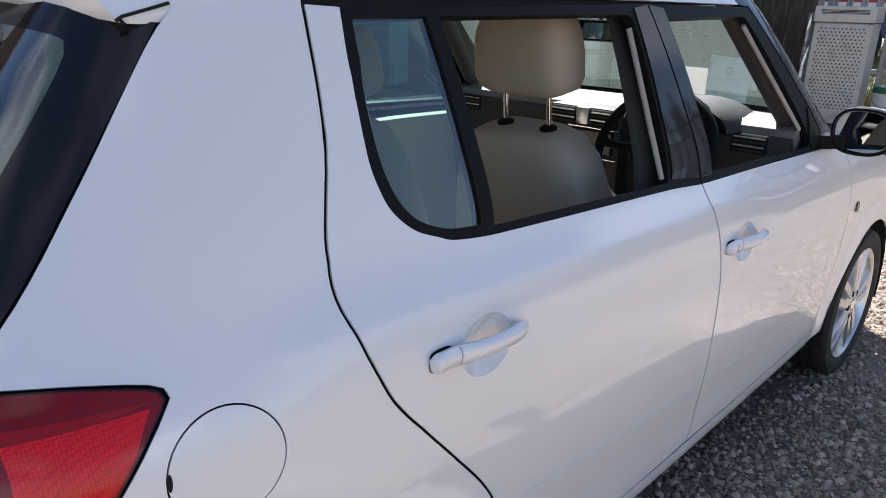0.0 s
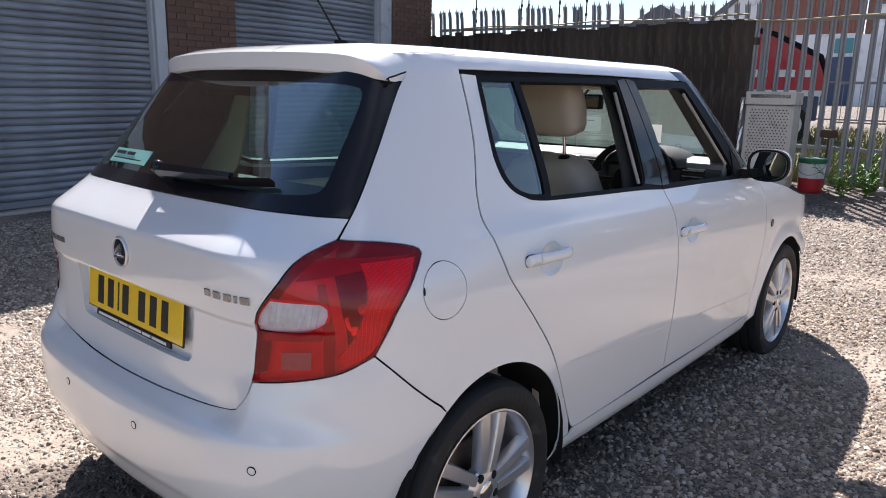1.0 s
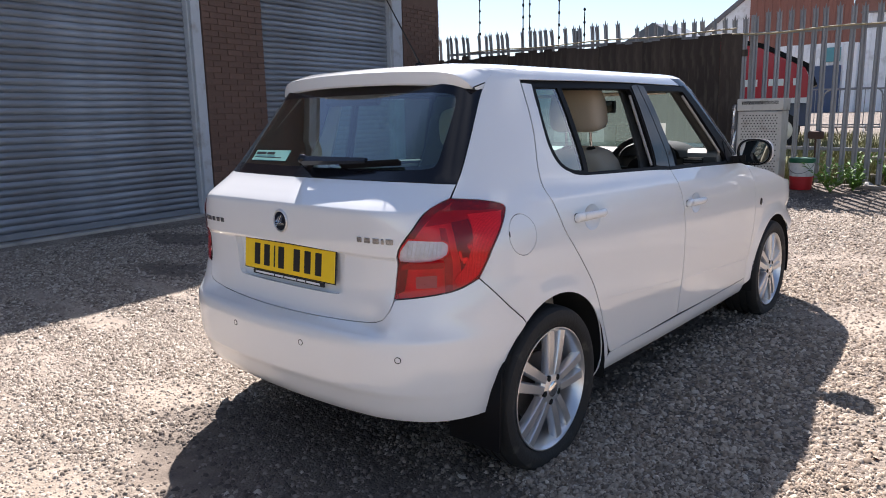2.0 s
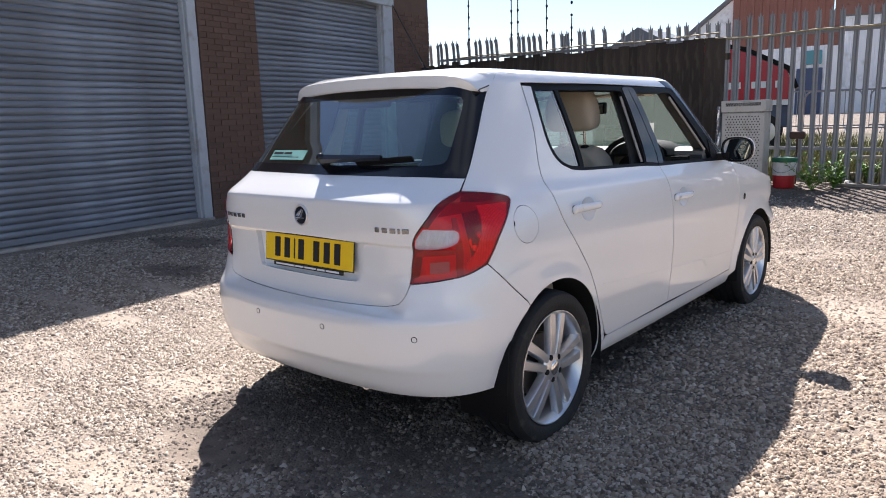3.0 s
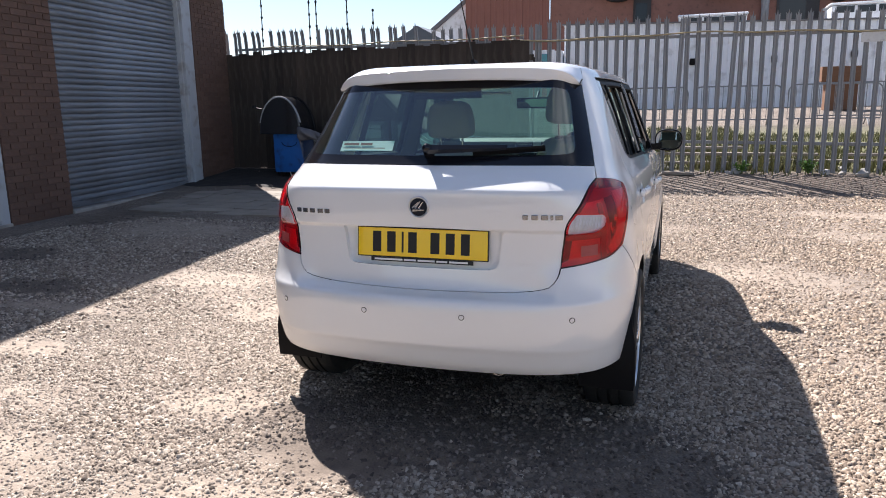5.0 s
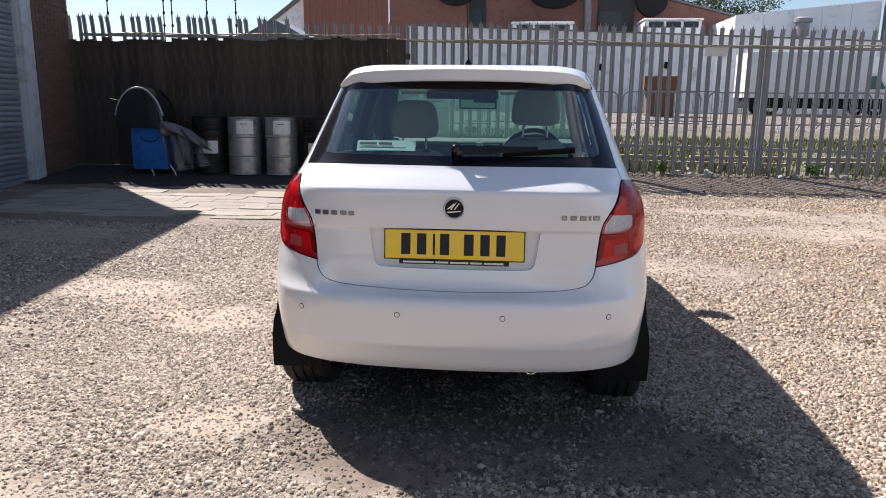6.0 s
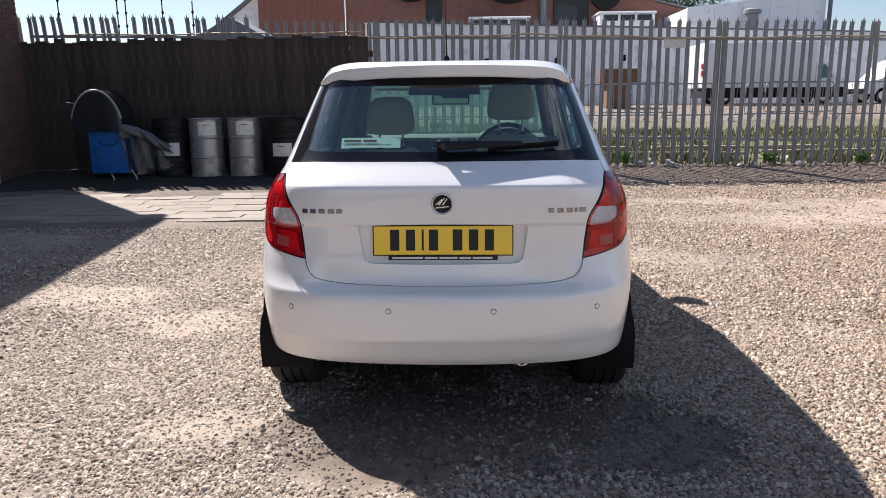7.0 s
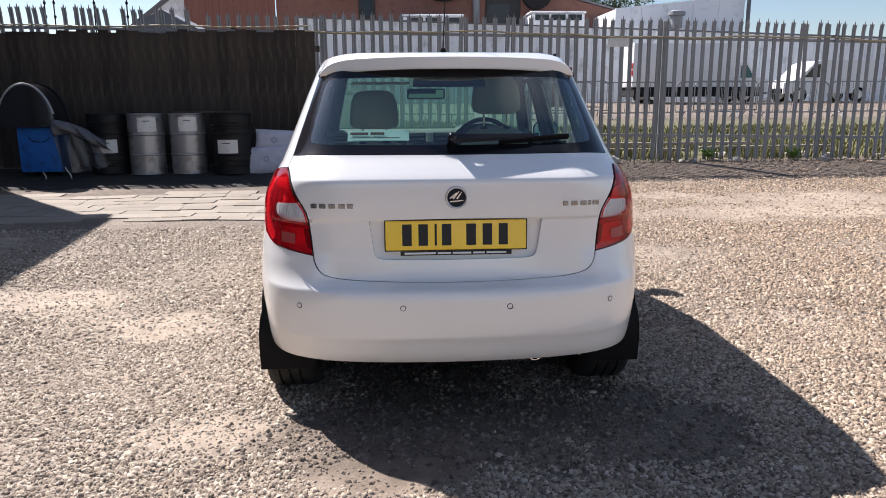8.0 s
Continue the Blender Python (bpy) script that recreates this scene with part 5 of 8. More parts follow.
def tailgate_details(car):
    plate = under(new("number_plate"), car)
    tagged(plate, "yellow number plate with black bars for characters")
    tilt = Matrix.Translation((0, 0.117, 0.742)) @ Matrix.Rotation(radians(90 - 6), 4, "X")
    bm = bmesh.new()
    box(bm, (-0.263, -0.058, 0), (0.263, 0.058, 0.004), 0.0015, tilt)
    part("plate_edge", bm, INK, plate)
    bm = bmesh.new()
    box(bm, (-0.259, -0.054, 0.003), (0.259, 0.054, 0.0062), 0.002, tilt)
    part("plate_face", bm, PLATE, plate, "yellow reflective face")
    x = -0.204
    for w in (0.047, 0.047, 0.014, 0.047, None, 0.048, 0.047, 0.046):
        if w is None:
            x += 0.030
            continue
        bm = bmesh.new()
        box(bm, (x + 0.006, -0.038, 0.006), (x + w - 0.006 if w > 0.02 else x + w, 0.041, 0.0072), 0.0006, tilt)
        part("character_bar", bm, INK, plate)
        x += w + 0.0125
    bm = bmesh.new()
    box(bm, (-0.205, -0.074, 0.0), (0.205, -0.0585, 0.0062), 0.001, tilt)
    part("dealer_strip", bm, INK, plate, "black strip with small white bars")
    for i, (a, b) in enumerate(((-0.19, -0.075), (-0.068, -0.02), (-0.013, 0.055), (0.062, 0.105), (0.112, 0.185))):
        bm = bmesh.new()
        box(bm, (a, -0.0695, 0.006), (b, -0.0625, 0.0068), 0, tilt)
        part("text_bar", bm, WHITE_INK, plate)
    # round emblem and lettering as plain chrome shapes
    em = under(new("emblem"), car)
    tagged(em, "round chrome-ringed emblem")
    base = Matrix.Translation((0, 0.0945, 0.883)) @ Matrix.Rotation(radians(90), 4, "X")
    bm = bmesh.new()
    lathe(bm, [(0.033, 0.002), (0.0345, 0.006), (0.0375, 0.007), (0.0405, 0.004), (0.041, -0.004)], 40, m=base)
    part("emblem_ring", bm, ALLOY, em, smooth=40)
    bm = bmesh.new()
    lathe(bm, [(0.002, 0.0045), (0.033, 0.003), (0.033, -0.002)], 32, m=base)
    part("emblem_disc", bm, surface("dark_blue_enamel", (0.008, 0.011, 0.020), 0.35, vary=0.1, spec=0.25), em)
    for k, (x0, z0, x1, z1, w) in enumerate(((-0.024, -0.014, 0.024, -0.010, 0.0075), (-0.023, -0.002, 0.000, 0.018, 0.0065), (-0.012, -0.004, 0.009, 0.023, 0.0062), (0.002, -0.004, 0.018, 0.020, 0.006))):
        bm = bmesh.new()
        rod(bm, base @ Vector((x0, z0, 0.0045)), base @ Vector((x1, z1, 0.0045)), w * 0.7, 6, w * 0.4)
        part("emblem_shape", bm, CHROME, em)
    for x0, zc, sizes in ((-0.508, 0.856, (0.028, 0.028, 0.028, 0.028, 0.026)), (0.388, 0.856, (0.024, 0.028, 0.028, 0.014, 0.030))):
        bd = under(new("badge_lettering"), car)
        tagged(bd, "row of small chrome badge shapes")
        x = x0
        for w in sizes:
            bm = bmesh.new()
            xm = x + w / 2
            p = body_point(xm, zc, 0.0)
            nn = body_normal(xm, zc)
            mm = Matrix.Translation(p) @ nn.to_track_quat("Z", "Y").to_matrix().to_4x4()
            box(bm, (-w / 2 + 0.002, -0.0085, 0), (w / 2 - 0.002, 0.0085, 0.0035), 0.0012, mm)
            part("badge_bar", bm, BADGE, bd)
            x += w
    # wiper
    wi = under(new("rear_wiper"), car)
    tagged(wi, "black rear wiper parked across the window's foot")
    p = body_point(-0.005, 1.066, 0.0)
    n = body_normal(0, 1.066)
    bm = bmesh.new()
    rod(bm, p, p + n * 0.045, 0.021, 16, 0.017)
    bmesh.ops.create_icosphere(bm, subdivisions=2, radius=0.019, matrix=Matrix.Translation(p + n * 0.040))
    part("pivot_cap", bm, GLOSS_BLACK, wi, smooth=50)
    bm = bmesh.new()
    rings = []
    for i in range(9):
        t = i / 8
        q, z = 0.30 * t, 1.064 + 0.012 * t
        c = body_point(q, z, 0.040 - 0.010 * t)
        w, hgt = 0.017 - 0.008 * t, 0.012 - 0.005 * t
        up = Vector((0, 0, 1)) - n * n.z
        up.normalize()
        rings.append([c - up * w - n * hgt, c + up * w - n * hgt, c + up * w * 0.7 + n * hgt * 0.6, c - up * w * 0.7 + n * hgt * 0.6])
    loft(bm, rings)
    part("wiper_arm", bm, GLOSS_BLACK, wi, smooth=30)
    bm = bmesh.new()
    rings = []
    for i in range(9):
        t = i / 8
        q, z = 0.17 + 0.27 * t, 1.066 + 0.013 * t
        c = body_point(q, z, 0.012 + 0.008 * t)
        up = Vector((0, 0, 1))
        rings.append([c - up * 0.006 - n * 0.010, c + up * 0.006 - n * 0.010, c + up * 0.004 + n * 0.008, c - up * 0.004 + n * 0.008])
    loft(bm, rings)
    part("wiper_blade", bm, BLACK, wi, smooth=30)
    # parking sensors
    for q in (-0.543, -0.199, 0.187, 0.541):
        se = under(new("parking_sensor"), car)
        p, nn = body_point(q, 0.497), body_normal(q, 0.497)
        mm = Matrix.Translation(p) @ nn.to_track_quat("Z", "Y").to_matrix().to_4x4()
        bm = bmesh.new()
        lathe(bm, [(0.0085, 0.0012), (0.0108, 0.0012), (0.0108, -0.002), (0.0085, -0.002)], 20, closed=True, m=mm)
        part("sensor_ring", bm, BLACK, se)
        bm = bmesh.new()
        lathe(bm, [(0.002, 0.0016), (0.0083, 0.0012), (0.0083, -0.002)], 20, m=mm)
        part("sensor_face", bm, PAINT, se)
    # aerial on the roof
    ae = under(new("roof_aerial"), car)
    tagged(ae, "black whip aerial on the roof")
    bm = bmesh.new()
    loft(bm, [[(x * k, 0.845 + y * k - 0.02 * (1 - k), 1.427 + h) for x, y in ((-0.014, -0.03), (0.014, -0.03), (0.018, 0.03), (-0.018, 0.03))] for k, h in ((1, 0), (0.85, 0.012), (0.5, 0.024))])
    part("aerial_foot", bm, BLACK, ae)
    bm = bmesh.new()
    rod(bm, (0, 0.840, 1.444), (0, 0.640, 1.700), 0.0042, 6, 0.002)
    part("aerial_rod", bm, BLACK, ae)
    # mud flaps, exhaust, repeater, flap notch
    for s in (1, -1):
        bm = bmesh.new()
        rings = []
        for z, xo, xi in ((0.158, 0.780, 0.570), (0.22, 0.783, 0.568), (0.30, 0.783, 0.58), (0.36, 0.778, 0.60), (0.42, 0.765, 0.64), (0.48, 0.752, 0.68), (0.54, 0.742, 0.71)):
            y = 0.66 - math.sqrt(0.328 ** 2 - max(0, z - HUB) ** 2)
            rings.append([(s * xi, y, z), (s * xo, y, z), (s * (xo - 0.002), y - 0.010, z), (s * xi, y - 0.010, z)])
        loft(bm, rings)
        part("mud_flap", bm, BLACK, car, "black rubber mud flap", smooth=20)
        panel("side_repeater", [(side_q(2.848, 0.715) + 0.016 * math.cos(t), 0.715 + 0.019 * math.sin(t)) for t in [2 * math.pi * i / 16 for i in range(16)]], GLOSS_BLACK, car, rim=0.003, off=0.004, flip=s < 0)
    panel("flap_notch", [(side_q(0.4405, 0.856) + 0.0022 * math.cos(t), 0.856 + 0.010 * math.sin(t)) for t in [2 * math.pi * i / 12 for i in range(12)]], DARK, car, rim=0, off=0.001)
    bm = bmesh.new()
    lathe(bm, [(0.024, 0.0), (0.028, 0.0), (0.028, 0.22), (0.024, 0.22)], 20, closed=True, m=Matrix.Translation((0.30, 0.10, 0.280)) @ Matrix.Rotation(radians(-90), 4, "X"))
    part("exhaust_tip", bm, CHROME, car, smooth=40)
    bm = bmesh.new()
    rod(bm, (-0.62, 0.66, 0.27), (0.62, 0.66, 0.27), 0.035, 10)
    part("rear_axle", bm, DARK, car)


def cushion(bm, w, d, h, r, m, taper=1.0, bulge=0.0):
    """A soft block, w by d by h, standing on z = 0, narrower on top by taper."""
    rings = []
    n = 8
    for j, (k, z) in enumerate(((0.72, 0.0), (0.92, 0.06), (1.0, 0.18), (1.01, 0.45), (0.99, 0.70), (0.90, 0.89), (0.74, 0.97), (0.50, 1.0))):
        t = z
        ww, dd = (w / 2) * k * (1 + (taper - 1) * t), (d / 2) * (k * 0.6 + 0.4) * (1 + bulge * math.sin(math.pi * t))
        ring = []
        for i in range(24):
            a = 2 * math.pi * i / 24
            ca, sa = math.cos(a), math.sin(a)
            ring.append(m @ Vector((ww * abs(ca) ** 0.45 * (1 if ca > 0 else -1), dd * abs(sa) ** 0.45 * (1 if sa > 0 else -1), h * z)))
        rings.append(ring)
    loft(bm, rings)


def front_seat(x, recline, drop, turn=0):
    st = under(new("front_seat"), car)
    tagged(st, "beige front seat with a padded headrest on chrome posts")
    at = pose(x, 1.86, 0.30 - drop)
    bm = bmesh.new()
    cushion(bm, 0.52, 0.50, 0.20, 0.05, at @ pose(0, -0.02, 0.10))
    part("seat_cushion", bm, BEIGE, st, smooth=60)
    back = at @ pose(0, -0.20, 0.22, recline)
    bm = bmesh.new()
    cushion(bm, 0.52, 0.155, 0.560, 0.05, back, 0.74, 0.15)
    part("backrest", bm, BEIGE, st, smooth=60)
    for dx in (-0.065, 0.065):
        bm = bmesh.new()
        rod(bm, back @ Vector((dx, 0, 0.55)), back @ Vector((dx, 0.012, 0.68)), 0.0065, 10)
        part("headrest_post", bm, CHROME, st, smooth=50)
        bm = bmesh.new()
        lathe(bm, [(0.022, 0.550), (0.021, 0.566), (0.010, 0.572)], 16, m=back @ pose(dx, 0, 0))
        part("post_guide", bm, BLACK, st)
    bm = bmesh.new()
    cushion(bm, 0.275, 0.115, 0.195, 0.05, back @ pose(0, 0.015, 0.642, -4), 0.86, 0.25)
    part("headrest", bm, BEIGE, st, "beige padded headrest", smooth=60)


def interior(car):
    front_seat(0.335, 11, 0.0)
    front_seat(-0.335, 13, 0.070)
    # rear bench with low beige back, and dark luggage cover
    bench = under(new("rear_bench"), car)
    tagged(bench, "beige rear bench")
    for xx in (-0.33, 0.33):
        bm = bmesh.new()
        cushion(bm, 0.62, 0.16, 0.56, 0.05, pose(xx, 0.86, 0.40, 16), 0.95, 0.1)
        part("bench_back", bm, BEIGE, bench, smooth=60)
    bm = bmesh.new()
    cushion(bm, 1.22, 0.5, 0.18, 0.05, pose(0, 1.18, 0.34))
    part("bench_cushion", bm, BEIGE, bench, smooth=60)
    bm = bmesh.new()
    box(bm, (-0.60, 0.36, 0.955), (0.60, 0.80, 0.985), 0.01)
    part("parcel_shelf", bm, GREY_FABRIC, car, "dark grey parcel shelf")
    # dashboard: pale top, dark front, vents, centre stack
    da = under(new("dashboard"), car)
    tagged(da, "dashboard with pale top and dark centre console")
    bm = bmesh.new()
    prof = [(2.74, 0.90), (2.74, 0.995), (2.64, 1.018), (2.52, 1.030), (2.42, 1.026), (2.385, 1.010), (2.375, 0.990), (2.42, 0.90), (2.70, 0.88)]
    loft(bm, [[(x, y + far * max(0, (y - 2.52) / 0.22), z) for y, z in prof] for x, far in ((-0.68, -0.08), (-0.55, 0.0), (-0.3, 0.09), (0, 0.11), (0.3, 0.09), (0.55, 0.0), (0.68, -0.08))])
    part("dash_top", bm, DASH_TOP, da, "pale beige dashboard top", smooth=30)
    bm = bmesh.new()
    prof = [(2.372, 0.990), (2.362, 0.975), (2.37, 0.80), (2.40, 0.62), (2.66, 0.58), (2.70, 0.87), (2.42, 0.895)]
    loft(bm, [[(x, y, z) for y, z in prof] for x in (-0.68, 0.68)])
    part("dash_front", bm, DASH, da, smooth=30)
    bm = bmesh.new()
    box(bm, (-0.15, 2.31, 0.42), (0.15, 2.44, 1.014), 0.02, segments=2)
    box(bm, (-0.13, 1.55, 0.36), (0.11, 2.32, 0.50), 0.02, segments=2)
    part("centre_console", bm, DASH, da, smooth=40)
    for xx, zz, yy in ((-0.082, 0.978, 2.306), (0.082, 0.978, 2.306), (-0.58, 0.960, 2.362), (0.56, 0.960, 2.362)):
        v = part("air_vent", (lambda b: (box(b, (xx - 0.055, yy - 0.004, zz - 0.028), (xx + 0.055, yy + 0.02, zz + 0.028), 0.004), b)[1])(bmesh.new()), DARK, da)
        for k in range(4):
            bm = bmesh.new()
            box(bm, (xx - 0.048, yy - 0.008, zz - 0.022 + 0.013 * k), (xx + 0.048, yy + 0.006, zz - 0.018 + 0.013 * k))
            part("vent_slat", bm, ALLOY if k in (1, 3) else DASH, v)
    bm = bmesh.new()
    box(bm, (-0.026, 2.296, 0.952), (0.026, 2.325, 1.012), 0.008, segments=2)
    part("switch_pod", bm, ALLOY, da, "silver switch pod between the vents", smooth=40)
    bm = bmesh.new()
    box(bm, (-0.145, 2.302, 0.940), (0.145, 2.312, 0.946), 0.002)
    part("trim_line", bm, CHROME, da, "thin silver trim line")
    bm = bmesh.new()
    box(bm, (-0.145, 2.302, 0.838), (0.145, 2.312, 0.843), 0.002)
    part("trim_line", bm, CHROME, da, "thin silver trim line")
    bm = bmesh.new()
    box(bm, (-0.125, 2.300, 0.855), (0.125, 2.32, 0.935), 0.004)
    part("radio", bm, GLOSS_BLACK, da)
    for xx in (-0.098, 0.098):
        bm = bmesh.new()
        lathe(bm, [(0.012, 0.012), (0.016, 0.01), (0.017, 0)], 16, m=Matrix.Translation((xx, 2.30, 0.905)) @ Matrix.Rotation(radians(90), 4, "X"))
        part("radio_knob", bm, CHROME, da)
    bm = bmesh.new()
    loft(bm, [[(0.335 + 0.19 * k * math.cos(a), y, 0.990 + 0.085 * k * math.sin(a)) for a in [math.pi * i / 12 for i in range(13)]] for y, k in ((2.56, 0.9), (2.44, 1.0), (2.32, 0.98), (2.305, 0.92), (2.36, 0.85))])
    part("instrument_hood", bm, DASH, da, smooth=40)
    # steering wheel
    sw = under(new("steering_wheel"), car)
    tagged(sw, "black steering wheel")
    m = Matrix.Translation((0.350, 2.165, 0.930)) @ Matrix.Rotation(radians(66), 4, "X")
    bm = bmesh.new()
    tube(bm, [m @ Vector((0.185 * math.cos(a), 0.185 * math.sin(a), 0)) for a in [2 * math.pi * i / 36 for i in range(36)]], 0.0155, 10, True)
    part("wheel_rim", bm, BLACK, sw, smooth=60)
    bm = bmesh.new()
    lathe(bm, [(0.03, 0.03), (0.06, 0.024), (0.075, 0.0), (0.06, -0.03)], 24, m=m)
    part("wheel_boss", bm, BLACK, sw, smooth=40)
    for a in (0, 180, 270):
        bm = bmesh.new()
        rod(bm, m @ Vector((0.05 * math.cos(radians(a)), 0.05 * math.sin(radians(a)), 0)), m @ Vector((0.18 * math.cos(radians(a)), 0.18 * math.sin(radians(a)), 0)), 0.016, 8, 0.012)
        part("wheel_spoke", bm, BLACK, sw)
    bm = bmesh.new()
    rod(bm, (0.350, 2.18, 0.920), (0.350, 2.40, 0.83), 0.04, 12)
    part("column", bm, BLACK, sw)
    # rear-view mirror, visors, headlining, door cards, paper on the screen
    rv = under(new("rear_view_mirror"), car)
    bm = bmesh.new()
    box(bm, (-0.145, 2.330, 1.228), (0.105, 2.362, 1.298), 0.012, segments=2)
    part("mirror_shell", bm, BLACK, rv, smooth=40)
    bm = bmesh.new()
    box(bm, (-0.134, 2.326, 1.237), (0.094, 2.3295, 1.289))
    part("mirror_pane", bm, MIRROR, rv)
    bm = bmesh.new()
    rod(bm, (-0.015, 2.355, 1.28), (-0.015, 2.43, 1.335), 0.009, 8)
    part("mirror_stem", bm, BLACK, rv)
    for xx in (-0.31, 0.31):
        bm = bmesh.new()
        box(bm, (xx - 0.18, 2.03, 1.318), (xx + 0.18, 2.16, 1.334), 0.006)
        part("sun_visor", bm, BEIGE_TRIM, car, "beige sun visor")
    bm = bmesh.new()
    rows = []
    for y in (0.66, 0.9, 1.3, 1.7, 2.05):
        rows.append([(x * (0.535 if y > 0.7 else 0.46), y, 1.372 + 0.030 * (1 - x * x)) for x in (-1, -0.6, 0, 0.6, 1)])
    R = [[bm.verts.new(p) for p in r] for r in rows]
    for A, B in zip(R, R[1:]):
        for k in range(4):
            bm.faces.new((A[k], A[k + 1], B[k + 1], B[k]))
    part("headlining", bm, BEIGE_TRIM, car, "pale headlining", smooth=60)
    for s in (1, -1):
        for nm, y0, y1 in (("door_card", 1.80, 2.60), ("door_card", 1.02, 1.70)):
            dc = panel(nm, curve(side([(y0, 0.36, 1), (y1, 0.36, 1), (y1 - 0.02, 0.945, 1), (y0 - 0.02, 0.965, 1)])), BEIGE_TRIM, car, label="beige door card", rim=0.02, off=-0.070, flip=s < 0, grid=0.08)
        for nm, pts in (("b_pillar_lining", [(1.52, 0.98, 1), (1.80, 0.98, 1), (1.72, 1.36, 1), (1.54, 1.36, 1)]), ("c_pillar_lining", [(0.66, 0.98, 1), (0.84, 1.0, 1), (0.83, 1.36, 1), (0.80, 1.36, 1)])):
            panel(nm, curve(side(pts)), BEIGE_TRIM if nm[0] == "c" else DASH, car, rim=0.01, off=-0.045, flip=s < 0, grid=0.08)
    for nm, hole in (("door_glass", [(1.000, 1.318, 1), (1.530, 1.322), (1.548, 1.300), (1.571, 1.002, 1), (1.022, 1.019, 1)]),
                     ("door_glass", [(1.692, 1.325, 1), (1.785, 0.990, 1), (2.400, 0.970), (2.430, 0.985), (2.420, 1.005), (2.110, 1.318), (2.080, 1.328)])):
        panel(nm, curve(side(hole), 0.03), SIDE_GLASS, car, label="raised tinted door glass", rim=0, off=-0.008, flip=True).visible_shadow = False
    for s in (1, -1):
        bm = bmesh.new()
        tube(bm, [Vector((s * 0.655, 2.50, 0.965)) + Vector((-s * 0.115, -0.40, 0.395)) * (i / 8) for i in range(9)], 0.030, 10)
        part("a_pillar_lining", bm, DASH, car, "dark lining of the windscreen pillar", smooth=60)
    # felt channels where the lowered glass runs, on the open side
    for a, b in (((1.573, 1.005), (1.545, 1.310)), ((2.395, 1.02), (2.105, 1.310))):
        bm = bmesh.new()
        P, Q = body_point(side_q(*a), a[1], -0.012), body_point(side_q(*b), b[1], -0.012)
        tube(bm, [P + (Q - P) * (i / 6) for i in range(7)], 0.006, 6)
        part("window_channel", bm, surface("pale_rubber", (0.34, 0.33, 0.31), 0.6), car, "pale edge of the window channel")
    # paper notice standing in the rear window, tax paper on the windscreen
    st = under(new("window_sticker"), car)
    tagged(st, "pale green and white sticker strip inside the rear window")
    o = curve([(-0.395, 1.076, 1), (-0.165, 1.078, 1), (-0.165, 1.116, 1), (-0.395, 1.114, 1)])
    panel("sticker_face", o, surface("sticker_paper", (0.25, 0.52, 0.45), 0.5, vary=0.05), st, rim=0, off=0.0015)
    for a, b in ((-0.385, -0.318), (-0.310, -0.258)):
        panel("sticker_bar", curve([(a, 1.098, 1), (b, 1.098, 1), (b, 1.107, 1), (a, 1.107, 1)]), INK, st, rim=0, off=0.003)
    panel("sticker_bar", curve([(-0.385, 1.086, 1), (-0.20, 1.086, 1), (-0.20, 1.089, 1), (-0.385, 1.089, 1)]), INK, st, rim=0, off=0.003)
    bm = bmesh.new()
    box(bm, (0.30, 2.36, 1.09), (0.40, 2.363, 1.17), 0, None)
    part("paper_notice", bm, glass("thin_paper", (0.9, 0.9, 0.88), haze=0.8, dust=(0.85, 0.85, 0.83)), car, "white paper slip behind the windscreen")


tail_lamps(car)
handles(car)
mirrors(car)
spoiler(car)
tailgate_details(car)
interior(car)


# ---- concrete apron before the garage ----
SLAB = surface("worn_slab", (0.27, 0.235, 0.195), 0.9, vary=0.35, scale=2.2, fine=60, bump=0.5, objects=0.3, dirt=(0.30, 0.25, 0.19), dirt_amount=0.3)


def make_apron():
    a = thing("concrete_apron", "worn pale concrete paving blocks set in the gravel", "paving", kind="structure")
    rng = random.Random(21)
    y, row = 4.95, 0
    while y < 6.95:
        deep = rng.uniform(0.19, 0.25)
        x = -6.0 + rng.uniform(-0.2, 0.2)
        end = -0.8 + rng.uniform(-0.2, 0.1)
        while x < end:
            wide_ = rng.choice((0.30, 0.36, 0.45, 0.45, 0.60))
            if not (row in (0, 8) and rng.random() < 0.25):
                ring = []
                c = [Vector((x, y)), Vector((x + wide_, y)), Vector((x + wide_, y + deep)), Vector((x, y + deep))]
                mid = sum(c, Vector((0, 0))) / 4
                for k in range(4):
                    p, q = c[k], c[(k + 1) % 4]
                    for t in (0.06, 0.5, 0.94):
                        v = p + (q - p) * t
                        v = v + Vector((0, 0.035 * math.sin(v.x * 1.7) + 0.02 * math.sin(v.x * 5.1)))
                        ring.append(v + (mid - v).normalized() * (0.001 + rng.uniform(0, 0.006)))
                dz = rng.uniform(-0.006, 0.006)
                bm = bmesh.new()
                top = [bm.verts.new((v.x, v.y, LIFT(v.y) + 0.013 + dz)) for v in ring]
                low = [bm.verts.new((v.x, v.y, LIFT(v.y) - 0.06)) for v in ring]
                bm.faces.new(top)
                for k in range(12):
                    bm.faces.new((low[k], low[(k + 1) % 12], top[(k + 1) % 12], top[k]))
                part("paving_block", bm, SLAB, a)
            x += wide_
        y += deep
        row += 1
    return a


make_apron()


